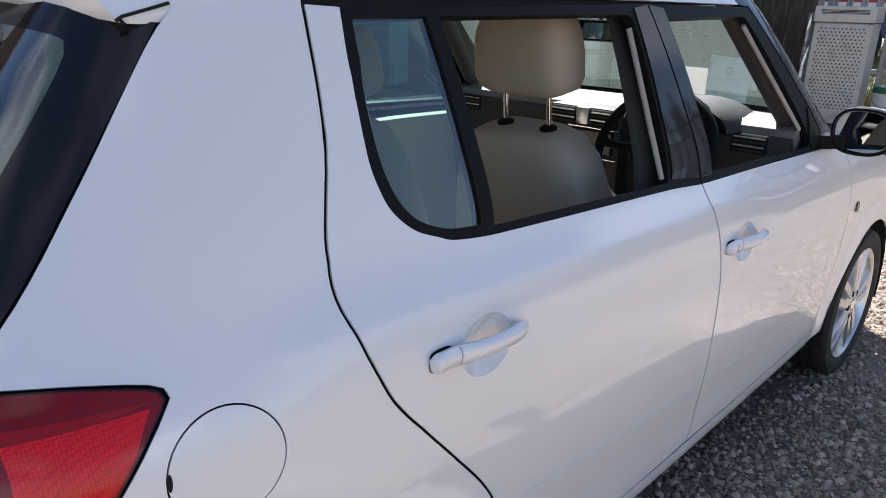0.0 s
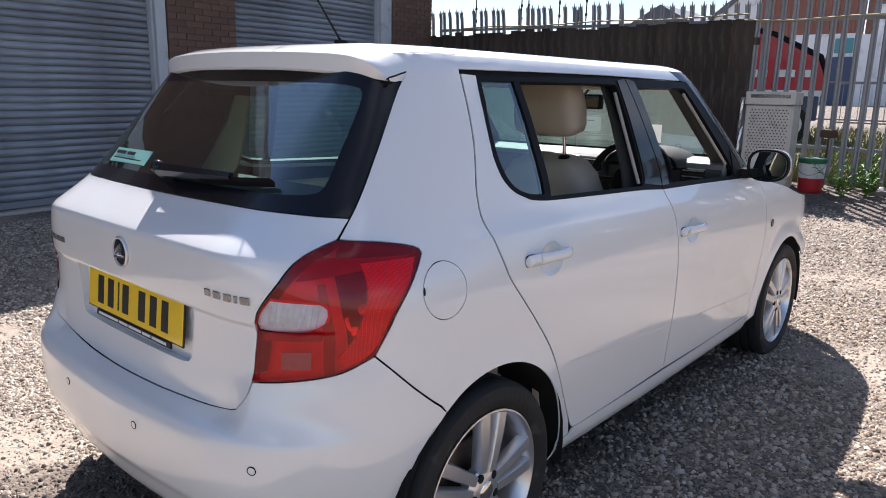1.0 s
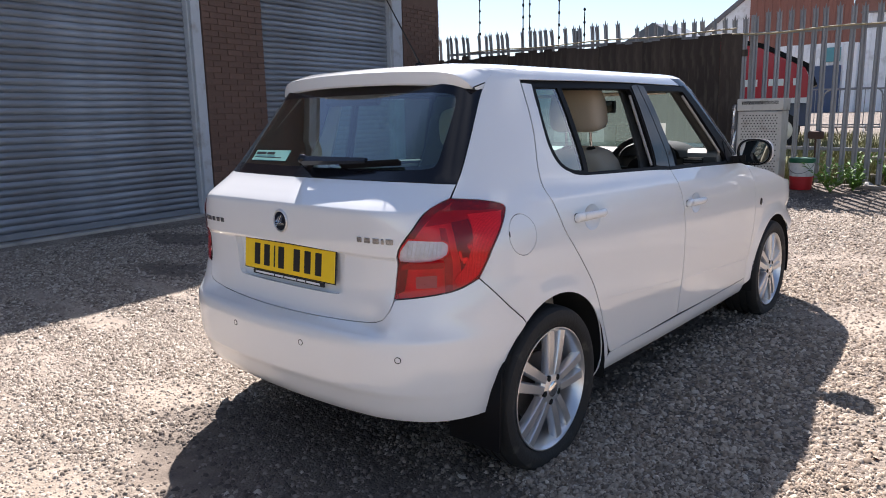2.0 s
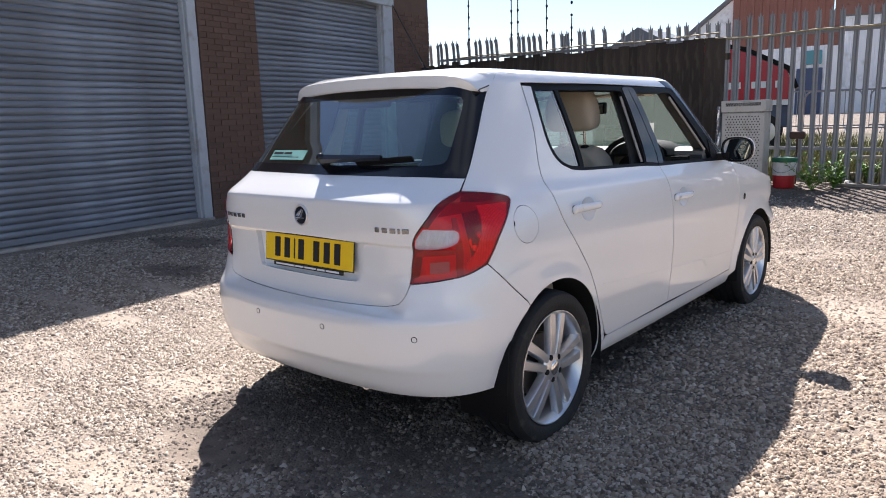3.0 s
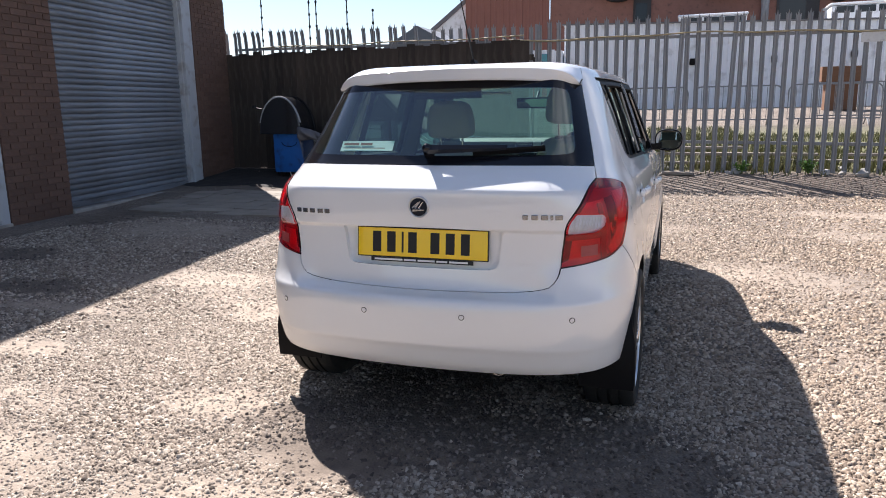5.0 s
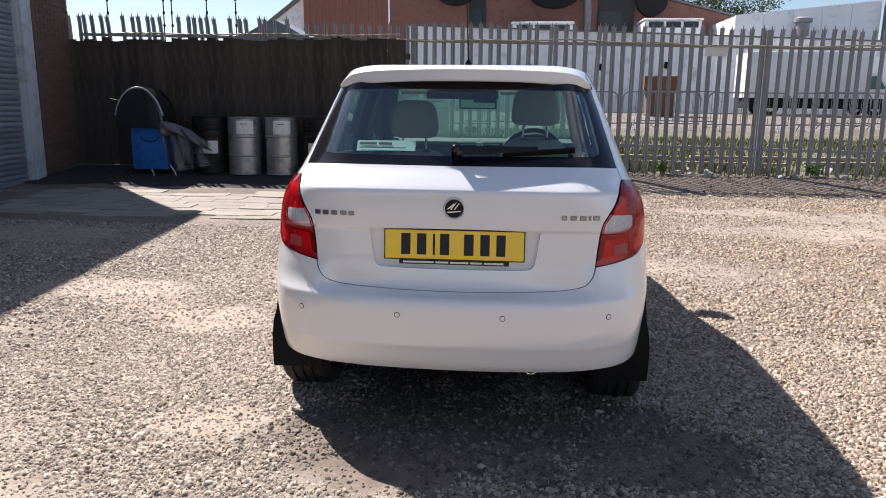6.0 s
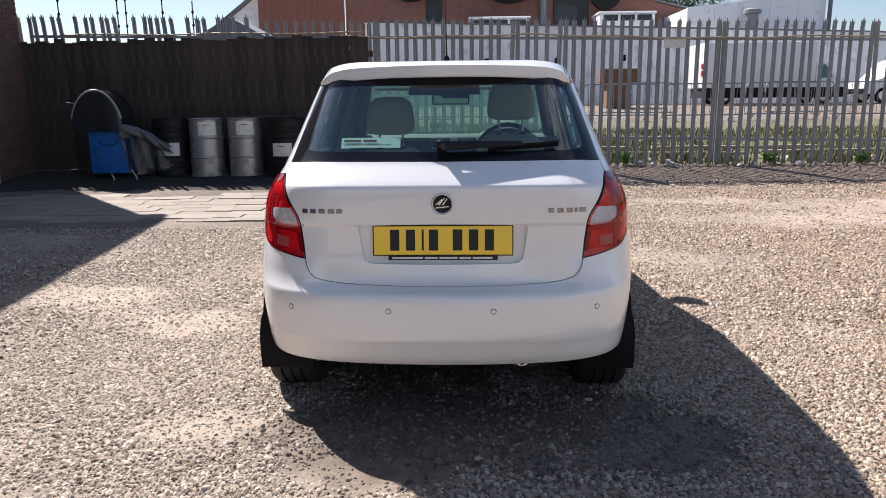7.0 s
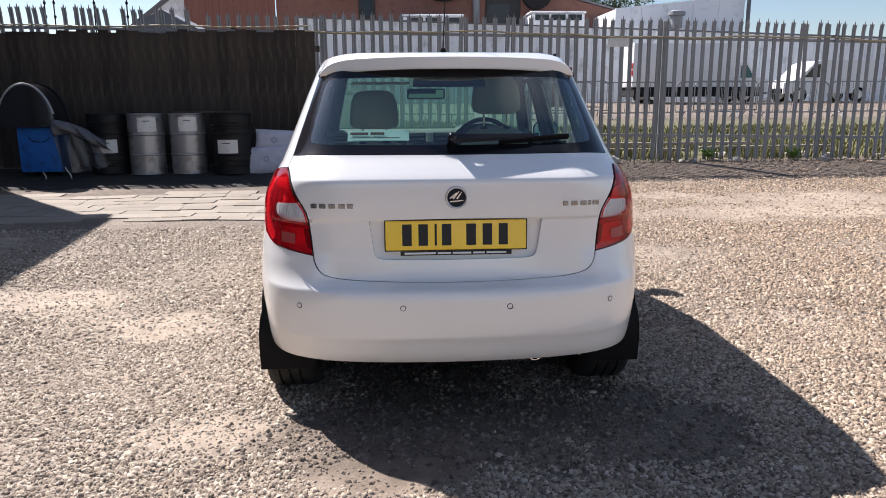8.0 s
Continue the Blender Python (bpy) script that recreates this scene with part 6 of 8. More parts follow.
# ---- loose gravel ----
def stone_material(name, stops, warm):
    """Broken stone: each piece takes its own tone, dusty and warmer in some parts of the yard."""
    m = surface(name, (1, 1, 1), 0.85, vary=0.22, scale=40, fine=250)
    nt = m.node_tree
    mul = next(n for n in nt.nodes if n.type == "MIX" and n.blend_type == "MULTIPLY")
    g, rp = nt.nodes.new("ShaderNodeNewGeometry"), nt.nodes.new("ShaderNodeValToRGB")
    e = rp.color_ramp.elements
    while len(e) < len(stops):
        e.new(0.5)
    for q, (p, c) in zip(e, stops):
        q.position, q.color = p, (*c, 1)
    nt.links.new(g.outputs["Random Per Island"], rp.inputs["Fac"])
    sep, rng_ = nt.nodes.new("ShaderNodeSeparateXYZ"), nt.nodes.new("ShaderNodeMapRange")
    rng_.inputs["From Min"].default_value, rng_.inputs["From Max"].default_value = -0.5, 3.5
    nt.links.new(g.outputs["Position"], sep.inputs["Vector"])
    nt.links.new(sep.outputs["X"], rng_.inputs["Value"])
    tint = nt.nodes.new("ShaderNodeMix")
    tint.data_type, tint.blend_type = "RGBA", "MULTIPLY"
    tint.inputs["B"].default_value = (*warm, 1)
    nt.links.new(rng_.outputs["Result"], tint.inputs["Factor"])
    nt.links.new(rp.outputs["Color"], tint.inputs["A"])
    nt.links.new(tint.outputs["Result"], mul.inputs["A"])
    return m


STONE = stone_material("gravel_stone", ((0.0, (0.10, 0.076, 0.058)), (0.12, (0.20, 0.156, 0.119)), (0.42, (0.30, 0.243, 0.188)), (0.75, (0.395, 0.330, 0.262)), (1.0, (0.54, 0.475, 0.393))), (1.0, 0.90, 0.80))
# dirt and the car's shade are both in these darker stone tones
DIRTY_SHADED_STONE = stone_material("earthy_shaded_stone", ((0.0, (0.07, 0.055, 0.045)), (0.5, (0.15, 0.118, 0.094)), (1.0, (0.27, 0.22, 0.18))), (1.0, 0.93, 0.86))
DUSTY_STONE = stone_material("dusty_stone", ((0.0, (0.19, 0.152, 0.118)), (0.4, (0.31, 0.255, 0.203)), (1.0, (0.46, 0.392, 0.322))), (1.0, 0.92, 0.84))


def stones(name, areas, label, seed):
    """Many small broken stones as one mesh: each a lopsided wedge with a flat back."""
    rng = np.random.default_rng(seed)
    base = np.array([(-0.5, -0.5, 0), (0.5, -0.5, 0), (0.5, 0.5, 0), (-0.5, 0.5, 0), (-0.22, -0.25, 1), (0.26, -0.2, 0.9), (0.2, 0.28, 1), (-0.28, 0.2, 0.85)])
    quads = np.array([(4, 5, 6, 7), (0, 1, 5, 4), (1, 2, 6, 5), (2, 3, 7, 6), (3, 0, 4, 7)])
    V, dull = [], []
    for (x0, x1, y0, y1), per, lo, hi in areas:
        n = int((x1 - x0) * (y1 - y0) * per)
        x, y = rng.uniform(x0, x1, n), rng.uniform(y0, y1, n)
        cell = {}

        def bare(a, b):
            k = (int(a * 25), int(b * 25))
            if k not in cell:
                e = earth_and_shade(a, b)
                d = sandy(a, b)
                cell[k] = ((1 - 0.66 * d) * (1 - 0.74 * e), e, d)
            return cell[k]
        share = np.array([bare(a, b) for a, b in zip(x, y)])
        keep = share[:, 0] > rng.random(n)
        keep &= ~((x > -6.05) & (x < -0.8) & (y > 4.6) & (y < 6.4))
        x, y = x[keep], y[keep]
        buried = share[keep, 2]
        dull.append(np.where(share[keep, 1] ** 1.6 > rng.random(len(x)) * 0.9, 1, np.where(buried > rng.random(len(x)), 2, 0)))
        n = len(x)
        s = lo + (hi - lo) * rng.random(n) ** 2.4
        z = LIFT(0.0) + np.array([ground_z(a, b) for a, b in zip(x, y)])
        pts = base[None] + rng.uniform(-0.22, 0.22, (n, 8, 3)) * np.array((1, 1, 0.8))
        pts = pts * np.stack([s * rng.uniform(0.9, 1.5, n), s * rng.uniform(0.6, 1.1, n), s * rng.uniform(0.32, 0.68, n)], 1)[:, None]
        tip = rng.normal(0, 0.23, n)
        cy, sy = np.cos(tip), np.sin(tip)
        pts = np.stack([pts[..., 0] * cy[:, None] - pts[..., 2] * sy[:, None], pts[..., 1], pts[..., 0] * sy[:, None] + pts[..., 2] * cy[:, None]], -1)
        a = rng.uniform(0, 2 * np.pi, n)
        ca, sa = np.cos(a), np.sin(a)
        pts = np.stack([pts[..., 0] * ca[:, None] - pts[..., 1] * sa[:, None], pts[..., 0] * sa[:, None] + pts[..., 1] * ca[:, None], pts[..., 2]], -1)
        pts += np.stack([x, y, z - s * (0.10 + 0.16 * buried) + 0.003 * rng.random(n)], 1)[:, None]
        V.append(pts.reshape(-1, 3))
    V = np.concatenate(V)
    n = len(V) // 8
    F = (quads[None] + 8 * np.arange(n)[:, None, None]).reshape(-1)
    me = bpy.data.meshes.new(name)
    me.vertices.add(len(V))
    me.vertices.foreach_set("co", V.astype(np.float32).ravel())
    me.loops.add(len(F))
    me.loops.foreach_set("vertex_index", F.astype(np.int32))
    me.polygons.add(len(F) // 4)
    me.polygons.foreach_set("loop_start", np.arange(0, len(F), 4, dtype=np.int32))
    me.materials.append(STONE)
    me.materials.append(DIRTY_SHADED_STONE)
    me.materials.append(DUSTY_STONE)
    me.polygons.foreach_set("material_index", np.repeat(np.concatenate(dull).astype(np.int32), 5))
    me.update(calc_edges=True)
    return tagged(new(name, me), label, "gravel", kind="stuff")


stones("gravel", [((-2.2, 2.4, -1.3, 1.2), 11500, 0.0065, 0.0195), ((-2.8, 3.2, 1.2, 4.4), 4000, 0.007, 0.024), ((-5.7, -2.2, -1.3, 1.2), 3000, 0.007, 0.025), ((-5.7, -2.8, 1.2, 4.9), 2000, 0.008, 0.026),
                  ((-2.8, 3.2, 4.4, 5.4), 2500, 0.008, 0.026), ((2.4, 3.4, -0.6, 1.2), 4500, 0.007, 0.024), ((3.2, 6.0, 1.2, 5.4), 2200, 0.008, 0.026), ((-0.8, 7.5, 5.4, 8.9), 1500, 0.010, 0.029),
                  ((-6.6, -0.8, 7.0, 8.9), 60, 0.008, 0.03), ((-6.0, 7.0, -5.0, -1.3), 900, 0.008, 0.028), ((3.4, 7.0, -1.3, 1.2), 1400, 0.008, 0.027), ((6.0, 8.5, 1.2, 5.4), 700, 0.010, 0.03)],
       "loose pale grey and brown crushed stone", 5)


# ---- things along the fence ----
RUST = surface("rusty_steel", (0.07, 0.04, 0.03), 0.85, vary=0.4, scale=10, fine=60, bump=0.3)
DRUM_GREY = surface("grey_drum_paint", (0.33, 0.33, 0.335), 0.36, metal=0.6, vary=0.25, scale=4, fine=40, dirt=(0.10, 0.085, 0.075), dirt_amount=0.4)
DRUM_BLACK = surface("black_drum_paint", (0.010, 0.010, 0.011), 0.5, vary=0.3, scale=5, fine=40, dirt=(0.035, 0.03, 0.027), dirt_amount=0.15, spec=0.3)
LABEL = surface("paper_label", (0.62, 0.62, 0.60), 0.7, vary=0.15, scale=14, dirt=(0.3, 0.27, 0.24), dirt_amount=0.2)
BLUE = surface("blue_plastic", (0.015, 0.12, 0.42), 0.5, vary=0.2, scale=5, fine=60, dirt=(0.02, 0.04, 0.10), dirt_amount=0.3)
TARP = surface("grey_plastic_sheet", (0.095, 0.095, 0.105), 0.35, vary=0.3, scale=6, bump=0.3, bump_scale=14)


def drum(x, y, paint, label, facing, lab=(0.0, 0.55), ribbed=False, group="oil drums", R=0.286):
    """A 200-litre steel drum with rolling hoops, rims, bungs and a paper label."""
    z = LIFT(y)
    d = thing("oil_drum", label, "drum", (x, y, z), facing, group)
    prof = [(0.01, 0.012), (R - 0.01, 0.012), (R + 0.004, 0.0), (R + 0.008, 0.006), (R + 0.004, 0.018), (R, 0.022)]
    hoops = (0.29, 0.58) if not ribbed else (0.12, 0.16, 0.20, 0.29, 0.58, 0.66, 0.70, 0.74)
    for hz in hoops:
        w = 0.018 if not ribbed or hz in (0.29, 0.58) else 0.010
        prof += [(R, hz - w), (R + 0.012, hz - w / 3), (R + 0.012, hz + w / 3), (R, hz + w)]
    prof += [(R, 0.845), (R + 0.004, 0.850), (R + 0.009, 0.862), (R + 0.004, 0.872), (R - 0.006, 0.868), (R - 0.010, 0.852), (0.01, 0.852)]
    bm = bmesh.new()
    lathe(bm, prof, 40)
    part("shell", bm, paint, d, smooth=35)
    for bx, by, r in ((0.0, 0.17, 0.032), (0.0, -0.17, 0.018)):
        bm = bmesh.new()
        lathe(bm, [(r, 0.852), (r, 0.862), (r * 0.6, 0.864)], 14, m=Matrix.Translation((bx, by, 0)))
        part("bung", bm, GALV, d)
    bm = bmesh.new()
    w, zc, hgt = 1.05, lab[1], 0.10
    a = [-math.pi / 2 + lab[0] + w * (i / 8 - 0.5) for i in range(9)]
    A = [bm.verts.new(((R + 0.0025) * math.cos(t), (R + 0.0025) * math.sin(t), zc - hgt)) for t in a]
    B = [bm.verts.new(((R + 0.0025) * math.cos(t), (R + 0.0025) * math.sin(t), zc + hgt)) for t in a]
    for i in range(8):
        bm.faces.new((A[i], A[i + 1], B[i + 1], B[i]))
    part("paper_label", bm, LABEL, d, "creased white paper label")
    bm = bmesh.new()
    a = [-math.pi / 2 + lab[0] + 0.4 * (i / 8 - 0.62) for i in range(9)]
    A = [bm.verts.new(((R + 0.0038) * math.cos(t), (R + 0.0038) * math.sin(t), zc + 0.045)) for t in a]
    B = [bm.verts.new(((R + 0.0038) * math.cos(t), (R + 0.0038) * math.sin(t), zc + 0.056)) for t in a]
    for i in range(8):
        bm.faces.new((A[i], A[i + 1], B[i + 1], B[i]))
    part("print_bar", bm, INK, d)
    return d


drum(-3.90, 8.34, DRUM_GREY, "dented grey steel oil drum with a paper label", 20, (0.05, 0.72), R=0.250)
drum(-3.31, 8.36, DRUM_GREY, "dusty grey steel oil drum with a paper label", 5, (0.22, 0.72), R=0.250)
drum(-2.66, 8.32, DRUM_BLACK, "black ribbed oil drum with a white label", 0, (-0.05, 0.40), True)
drum(-4.47, 8.44, DRUM_BLACK, "black oil drum with a white label behind the sheeting", 10, (0.0, 0.40), True)


def blue_container():
    """A cut blue plastic container on short legs."""
    t = thing("blue_container", "scuffed bright blue plastic container on short legs", "container", (-5.33, 8.32, LIFT(8.3)))
    bm = bmesh.new()
    box(bm, (-0.29, -0.22, 0.06), (0.29, 0.12, 0.70), 0.03, segments=2)
    part("tub", bm, BLUE, t, smooth=40)
    for x, y in ((-0.24, -0.17), (0.24, -0.17), (-0.24, 0.07), (0.24, 0.07)):
        bm = bmesh.new()
        rod(bm, (x, y, 0.0), (x, y, 0.07), 0.02, 8)
        part("leg", bm, BLACK, t)
    bm = bmesh.new()
    tube(bm, [(0.02 + 0.14 * math.cos(a), -0.232, 0.56 + 0.07 * math.sin(a)) for a in [math.pi + math.pi * i / 10 for i in range(11)]], 0.006, 6)
    part("cable_loop", bm, BLACK, t)
    return t


def black_tank():
    """A half-round black tank lying on the container."""
    t = thing("black_tank", "black half-round plastic tank lying on the blue container", "tank", (-5.42, 8.30, LIFT(8.3) + 0.70))
    bm = bmesh.new()
    rings = []
    for y, k in ((-0.30, 0.90), (-0.285, 0.98), (-0.25, 1.0), (0.20, 1.0), (0.25, 0.95)):
        rings.append([(0.395 * k * math.cos(a), y, 0.60 * k * math.sin(a)) for a in [math.pi * i / 24 for i in range(25)]])
    loft(bm, rings)
    part("tank_shell", bm, surface("black_tank_plastic", (0.014, 0.014, 0.016), 0.22, vary=0.2, scale=6, coat=0.3), t, smooth=40)
    for y in (0.16,):
        bm = bmesh.new()
        tube(bm, [(0.40 * math.cos(a), y, 0.605 * math.sin(a)) for a in [math.pi * i / 24 for i in range(25)]], 0.012, 6)
        part("tank_rib", bm, DRUM_BLACK, t, smooth=50)
    # pale tube added along the edge to paint the sun's highlight
    bm = bmesh.new()
    tube(bm, [(0.392 * math.cos(a), -0.275, 0.598 * math.sin(a)) for a in [math.pi * (0.10 + 0.80 * i / 24) for i in range(25)]], 0.016, 8)
    part("tank_rim", bm, surface("sunlit_grey_rim", (0.30, 0.31, 0.33), 0.3, vary=0.4, scale=8), t, "pale rim added for the sun's highlight", smooth=50)
    bm = bmesh.new()
    lathe(bm, [(0.03, 0.0), (0.035, 0.02), (0.03, 0.05)], 14, m=Matrix.Translation((-0.50, -0.24, 0.42)))
    rod(bm, (-0.50, -0.24, 0.43), (-0.36, -0.2, 0.40), 0.012, 8)
    part("tap", bm, DRUM_BLACK, t)
    return t


def draped_sheet():
    bm = bmesh.new()
    nu, nv = 22, 12
    R = []
    for i in range(nu + 1):
        u = i / nu
        row = []
        for j in range(nv + 1):
            v = j / nv
            x = -5.10 + 0.70 * u + 0.06 * v
            zt = 0.90 - 0.10 * u - 0.22 * u * u
            zb = zt - 0.24 + 0.10 * u + 0.03 * math.sin(6 * u)
            z = zt + (zb - zt) * v
            y = 8.02 - 0.07 * math.sin(math.pi * v) - 0.03 * math.sin(9 * u + 2 * v) - 0.02 * math.sin(17 * u - 5 * v) + 0.10 * u
            row.append(bm.verts.new((x, y, LIFT(8) + max(0.01, z - 0.05))))
        R.append(row)
    for i in range(nu):
        for j in range(nv):
            bm.faces.new((R[i][j], R[i + 1][j], R[i + 1][j + 1], R[i][j + 1]))
    t = thing("plastic_sheet", "crumpled grey plastic sheet draped from the tank over the blue container", "sheet")
    ob = part("fold", bm, TARP, t, smooth=60)
    m = ob.modifiers.new("thickness", "SOLIDIFY")
    m.thickness = 0.004
    bm = bmesh.new()
    R = []
    for i in range(19):
        u = i / 18
        row = []
        for j in range(13):
            v = j / 12
            zt = 0.80 - 0.10 * u - 0.22 * u * u
            row.append(bm.verts.new((-5.14 + 0.62 * u + 0.16 * v, 8.035 - 0.02 * v + 0.022 * math.sin(11 * u + 3 * v) + 0.012 * math.sin(23 * u) + 0.10 * u, LIFT(8) + zt + (0.08 + 0.10 * u * u - zt) * v)))
        R.append(row)
    for i in range(18):
        for j in range(12):
            bm.faces.new((R[i][j], R[i + 1][j], R[i + 1][j + 1], R[i][j + 1]))
    part("veil", bm, glass("thin_grey_film", (0.62, 0.61, 0.62), rough=0.3, base=0.05, haze=0.42, dust=(0.13, 0.125, 0.13)), t, "thin see-through plastic film", smooth=60)
    return t


def sack(x, y, z, w, h, lean, roll, label):
    """A flat, crumpled paper bag standing on its edge, w by h, leaning back."""
    t = thing("paper_sack", label, "sack", (x, y, LIFT(y) + z), 0, "paper sacks")
    m = pose(0, 0, 0, lean, roll, 0)
    bm = bmesh.new()
    nu, nv = 18, 12
    skins = []
    for f in (-1, 1):
        rows = []
        for i in range(nu + 1):
            u = 2 * i / nu - 1
            row = []
            for j in range(nv + 1):
                v = j / nv
                fat = 0.055 * (1 - u ** 4) ** 0.5 * (4 * v * (1 - v)) ** 0.5
                p = Vector((w / 2 * u * (1 - 0.06 * math.sin(3 * v)), f * fat + 0.018 * noise.noise(Vector((4 * u + x, 5 * v, f))), h * v))
                row.append(bm.verts.new(m @ p))
            rows.append(row)
        for i in range(nu):
            for j in range(nv):
                q = (rows[i][j], rows[i + 1][j], rows[i + 1][j + 1], rows[i][j + 1])
                bm.faces.new(q if f < 0 else q[::-1])
        skins.append(rows)
    A, B = skins
    rim = [(i, 0) for i in range(nu)] + [(nu, j) for j in range(nv)] + [(i, nv) for i in range(nu, 0, -1)] + [(0, j) for j in range(nv, 0, -1)]
    for (a, b), (c, d) in zip(rim, rim[1:] + rim[:1]):
        bm.faces.new((B[a][b], B[c][d], A[c][d], A[a][b]))
    part("bag", bm, surface("sack_paper", (0.45, 0.455, 0.52), 0.6, vary=0.3, scale=9, fine=50, bump=0.7, bump_scale=16), t, smooth=60)
    bm = bmesh.new()
    lathe(bm, [(0.030, 0.0), (0.040, 0.0), (0.040, 0.004), (0.030, 0.004)], 20, closed=True, m=m @ Matrix.Translation((-0.02, -0.068, h * 0.5)) @ Matrix.Rotation(radians(90), 4, "X"))
    part("printed_ring", bm, surface("blue_print", (0.20, 0.22, 0.36), 0.6), t)
    return t


def air_cooler():
    """A tall sheet-metal cabinet with a pierced front and a slotted top."""
    t = thing("metal_cabinet", "pale grey metal cabinet with pierced front and foil duct", "cabinet", (-1.02, 8.62, LIFT(8.6)), 6)
    W, D, H = 0.27, 0.24, 1.17
    SHEET = surface("pale_grey_metal", (0.46, 0.455, 0.43), 0.45, metal=0.2, vary=0.15, scale=5, dirt=(0.26, 0.22, 0.17), dirt_amount=0.3)
    bm = bmesh.new()
    box(bm, (-W, -D + 0.02, 0.0), (W, D, H - 0.16), 0.008)
    part("case", bm, SHEET, t)
    bm = bmesh.new()
    box(bm, (-W - 0.012, -D + 0.0, H - 0.155), (W + 0.012, D + 0.01, H), 0.012, segments=2)
    part("top_box", bm, SHEET, t)
    bm = bmesh.new()
    box(bm, (-W + 0.05, -D - 0.003, H - 0.075), (W - 0.05, -D + 0.004, H - 0.035), 0.002)
    part("top_slot", bm, DARK, t)
    for k in range(3):
        bm = bmesh.new()
        box(bm, (-W + 0.05, -D - 0.006, H - 0.070 + 0.012 * k), (W - 0.05, -D - 0.001, H - 0.066 + 0.012 * k))
        part("top_slat", bm, SHEET, t)
    bm = bmesh.new()
    box(bm, (-W + 0.02, -D + 0.006, 0.08), (W - 0.02, -D + 0.0195, H - 0.17), 0.003)
    part("front_panel", bm, SHEET, t)
    # the holes of the front, in offset rows
    bm = bmesh.new()
    for r in range(24):
        for c in range(12):
            x = -W + 0.06 + 0.0385 * c + (0.019 if r % 2 else 0)
            z = 0.16 + 0.0345 * r
            if x < W - 0.05:
                lathe(bm, [(0.0085, 0.0), (0.0085, 0.002)], 6, m=Matrix.Translation((x, -D + 0.0055, z)) @ Matrix.Rotation(radians(90), 4, "X"))
    part("perforated_panel", bm, DARK, t, kind="stuff")
    bm = bmesh.new()
    rings = []
    for j in range(9):
        z = 0.25 + 0.85 * j / 8
        rings.append([(-W - 0.055 + 0.05 * math.cos(a) + 0.018 * noise.noise(Vector((5 * z, 3 * a, 2))), -0.08 + 0.11 * math.sin(a) + 0.02 * noise.noise(Vector((7 * z, a * 3, 9))), z) for a in [2 * math.pi * i / 14 for i in range(14)]])
    loft(bm, rings)
    part("foil_duct", bm, surface("crumpled_foil", (0.62, 0.63, 0.66), 0.22, metal=0.95, vary=0.2, scale=20, bump=1.0, bump_scale=28), t, "crumpled silver foil duct")
    return t


def bucket():
    t = thing("paint_tub", "red and white tub with a dark green lid", "tub", (-0.50, 8.62, LIFT(8.6)))
    bm = bmesh.new()
    lathe(bm, [(0.125, 0.0), (0.130, 0.01), (0.140, 0.17)], 28)
    part("tub_foot", bm, surface("red_plastic", (0.42, 0.02, 0.025), 0.5, vary=0.2), t, smooth=40)
    bm = bmesh.new()
    lathe(bm, [(0.1405, 0.171), (0.149, 0.36)], 28)
    part("tub_wall", bm, LABEL, t, smooth=40)
    bm = bmesh.new()
    lathe(bm, [(0.158, 0.345), (0.160, 0.35), (0.160, 0.395), (0.150, 0.405), (0.130, 0.398), (0.02, 0.398)], 28)
    part("lid", bm, surface("green_plastic", (0.012, 0.11, 0.055), 0.45, vary=0.2), t, smooth=40)
    bm = bmesh.new()
    tube(bm, [(0.158 * math.cos(a), -0.02 - 0.158 * abs(math.sin(a)) * 0.9, 0.36 - 0.15 * math.sin(a)) for a in [math.pi * i / 14 for i in range(15)]], 0.004, 6)
    part("handle", bm, GALV, t)
    bm = bmesh.new()
    for y0, y1 in ((0.06, 0.10),):
        box(bm, (-0.09, -0.07, 0.62), (0.10, 0.03, 0.72), 0.03, segments=2)
        rod(bm, (0.0, 0.02, 0.0), (0.0, 0.0, 0.64), 0.012, 8)
    # an old pump on a post behind the tub
    t2 = mesh_thing("old_pump", bm, RUST, "rusty motor on a short steel post", "pump", (-0.42, 8.86, LIFT(8.8)), smooth=30)
    return t


blue_container()
black_tank()
draped_sheet()
bm = bmesh.new()
box(bm, (-0.46, -0.11, 0), (0.46, 0.11, 0.028), 0.004)
mesh_thing("plank", bm, BOARD, "dark weathered plank laid across two oil drums", "plank", (-3.02, 8.36, LIFT(8.36) + 0.871), 1)


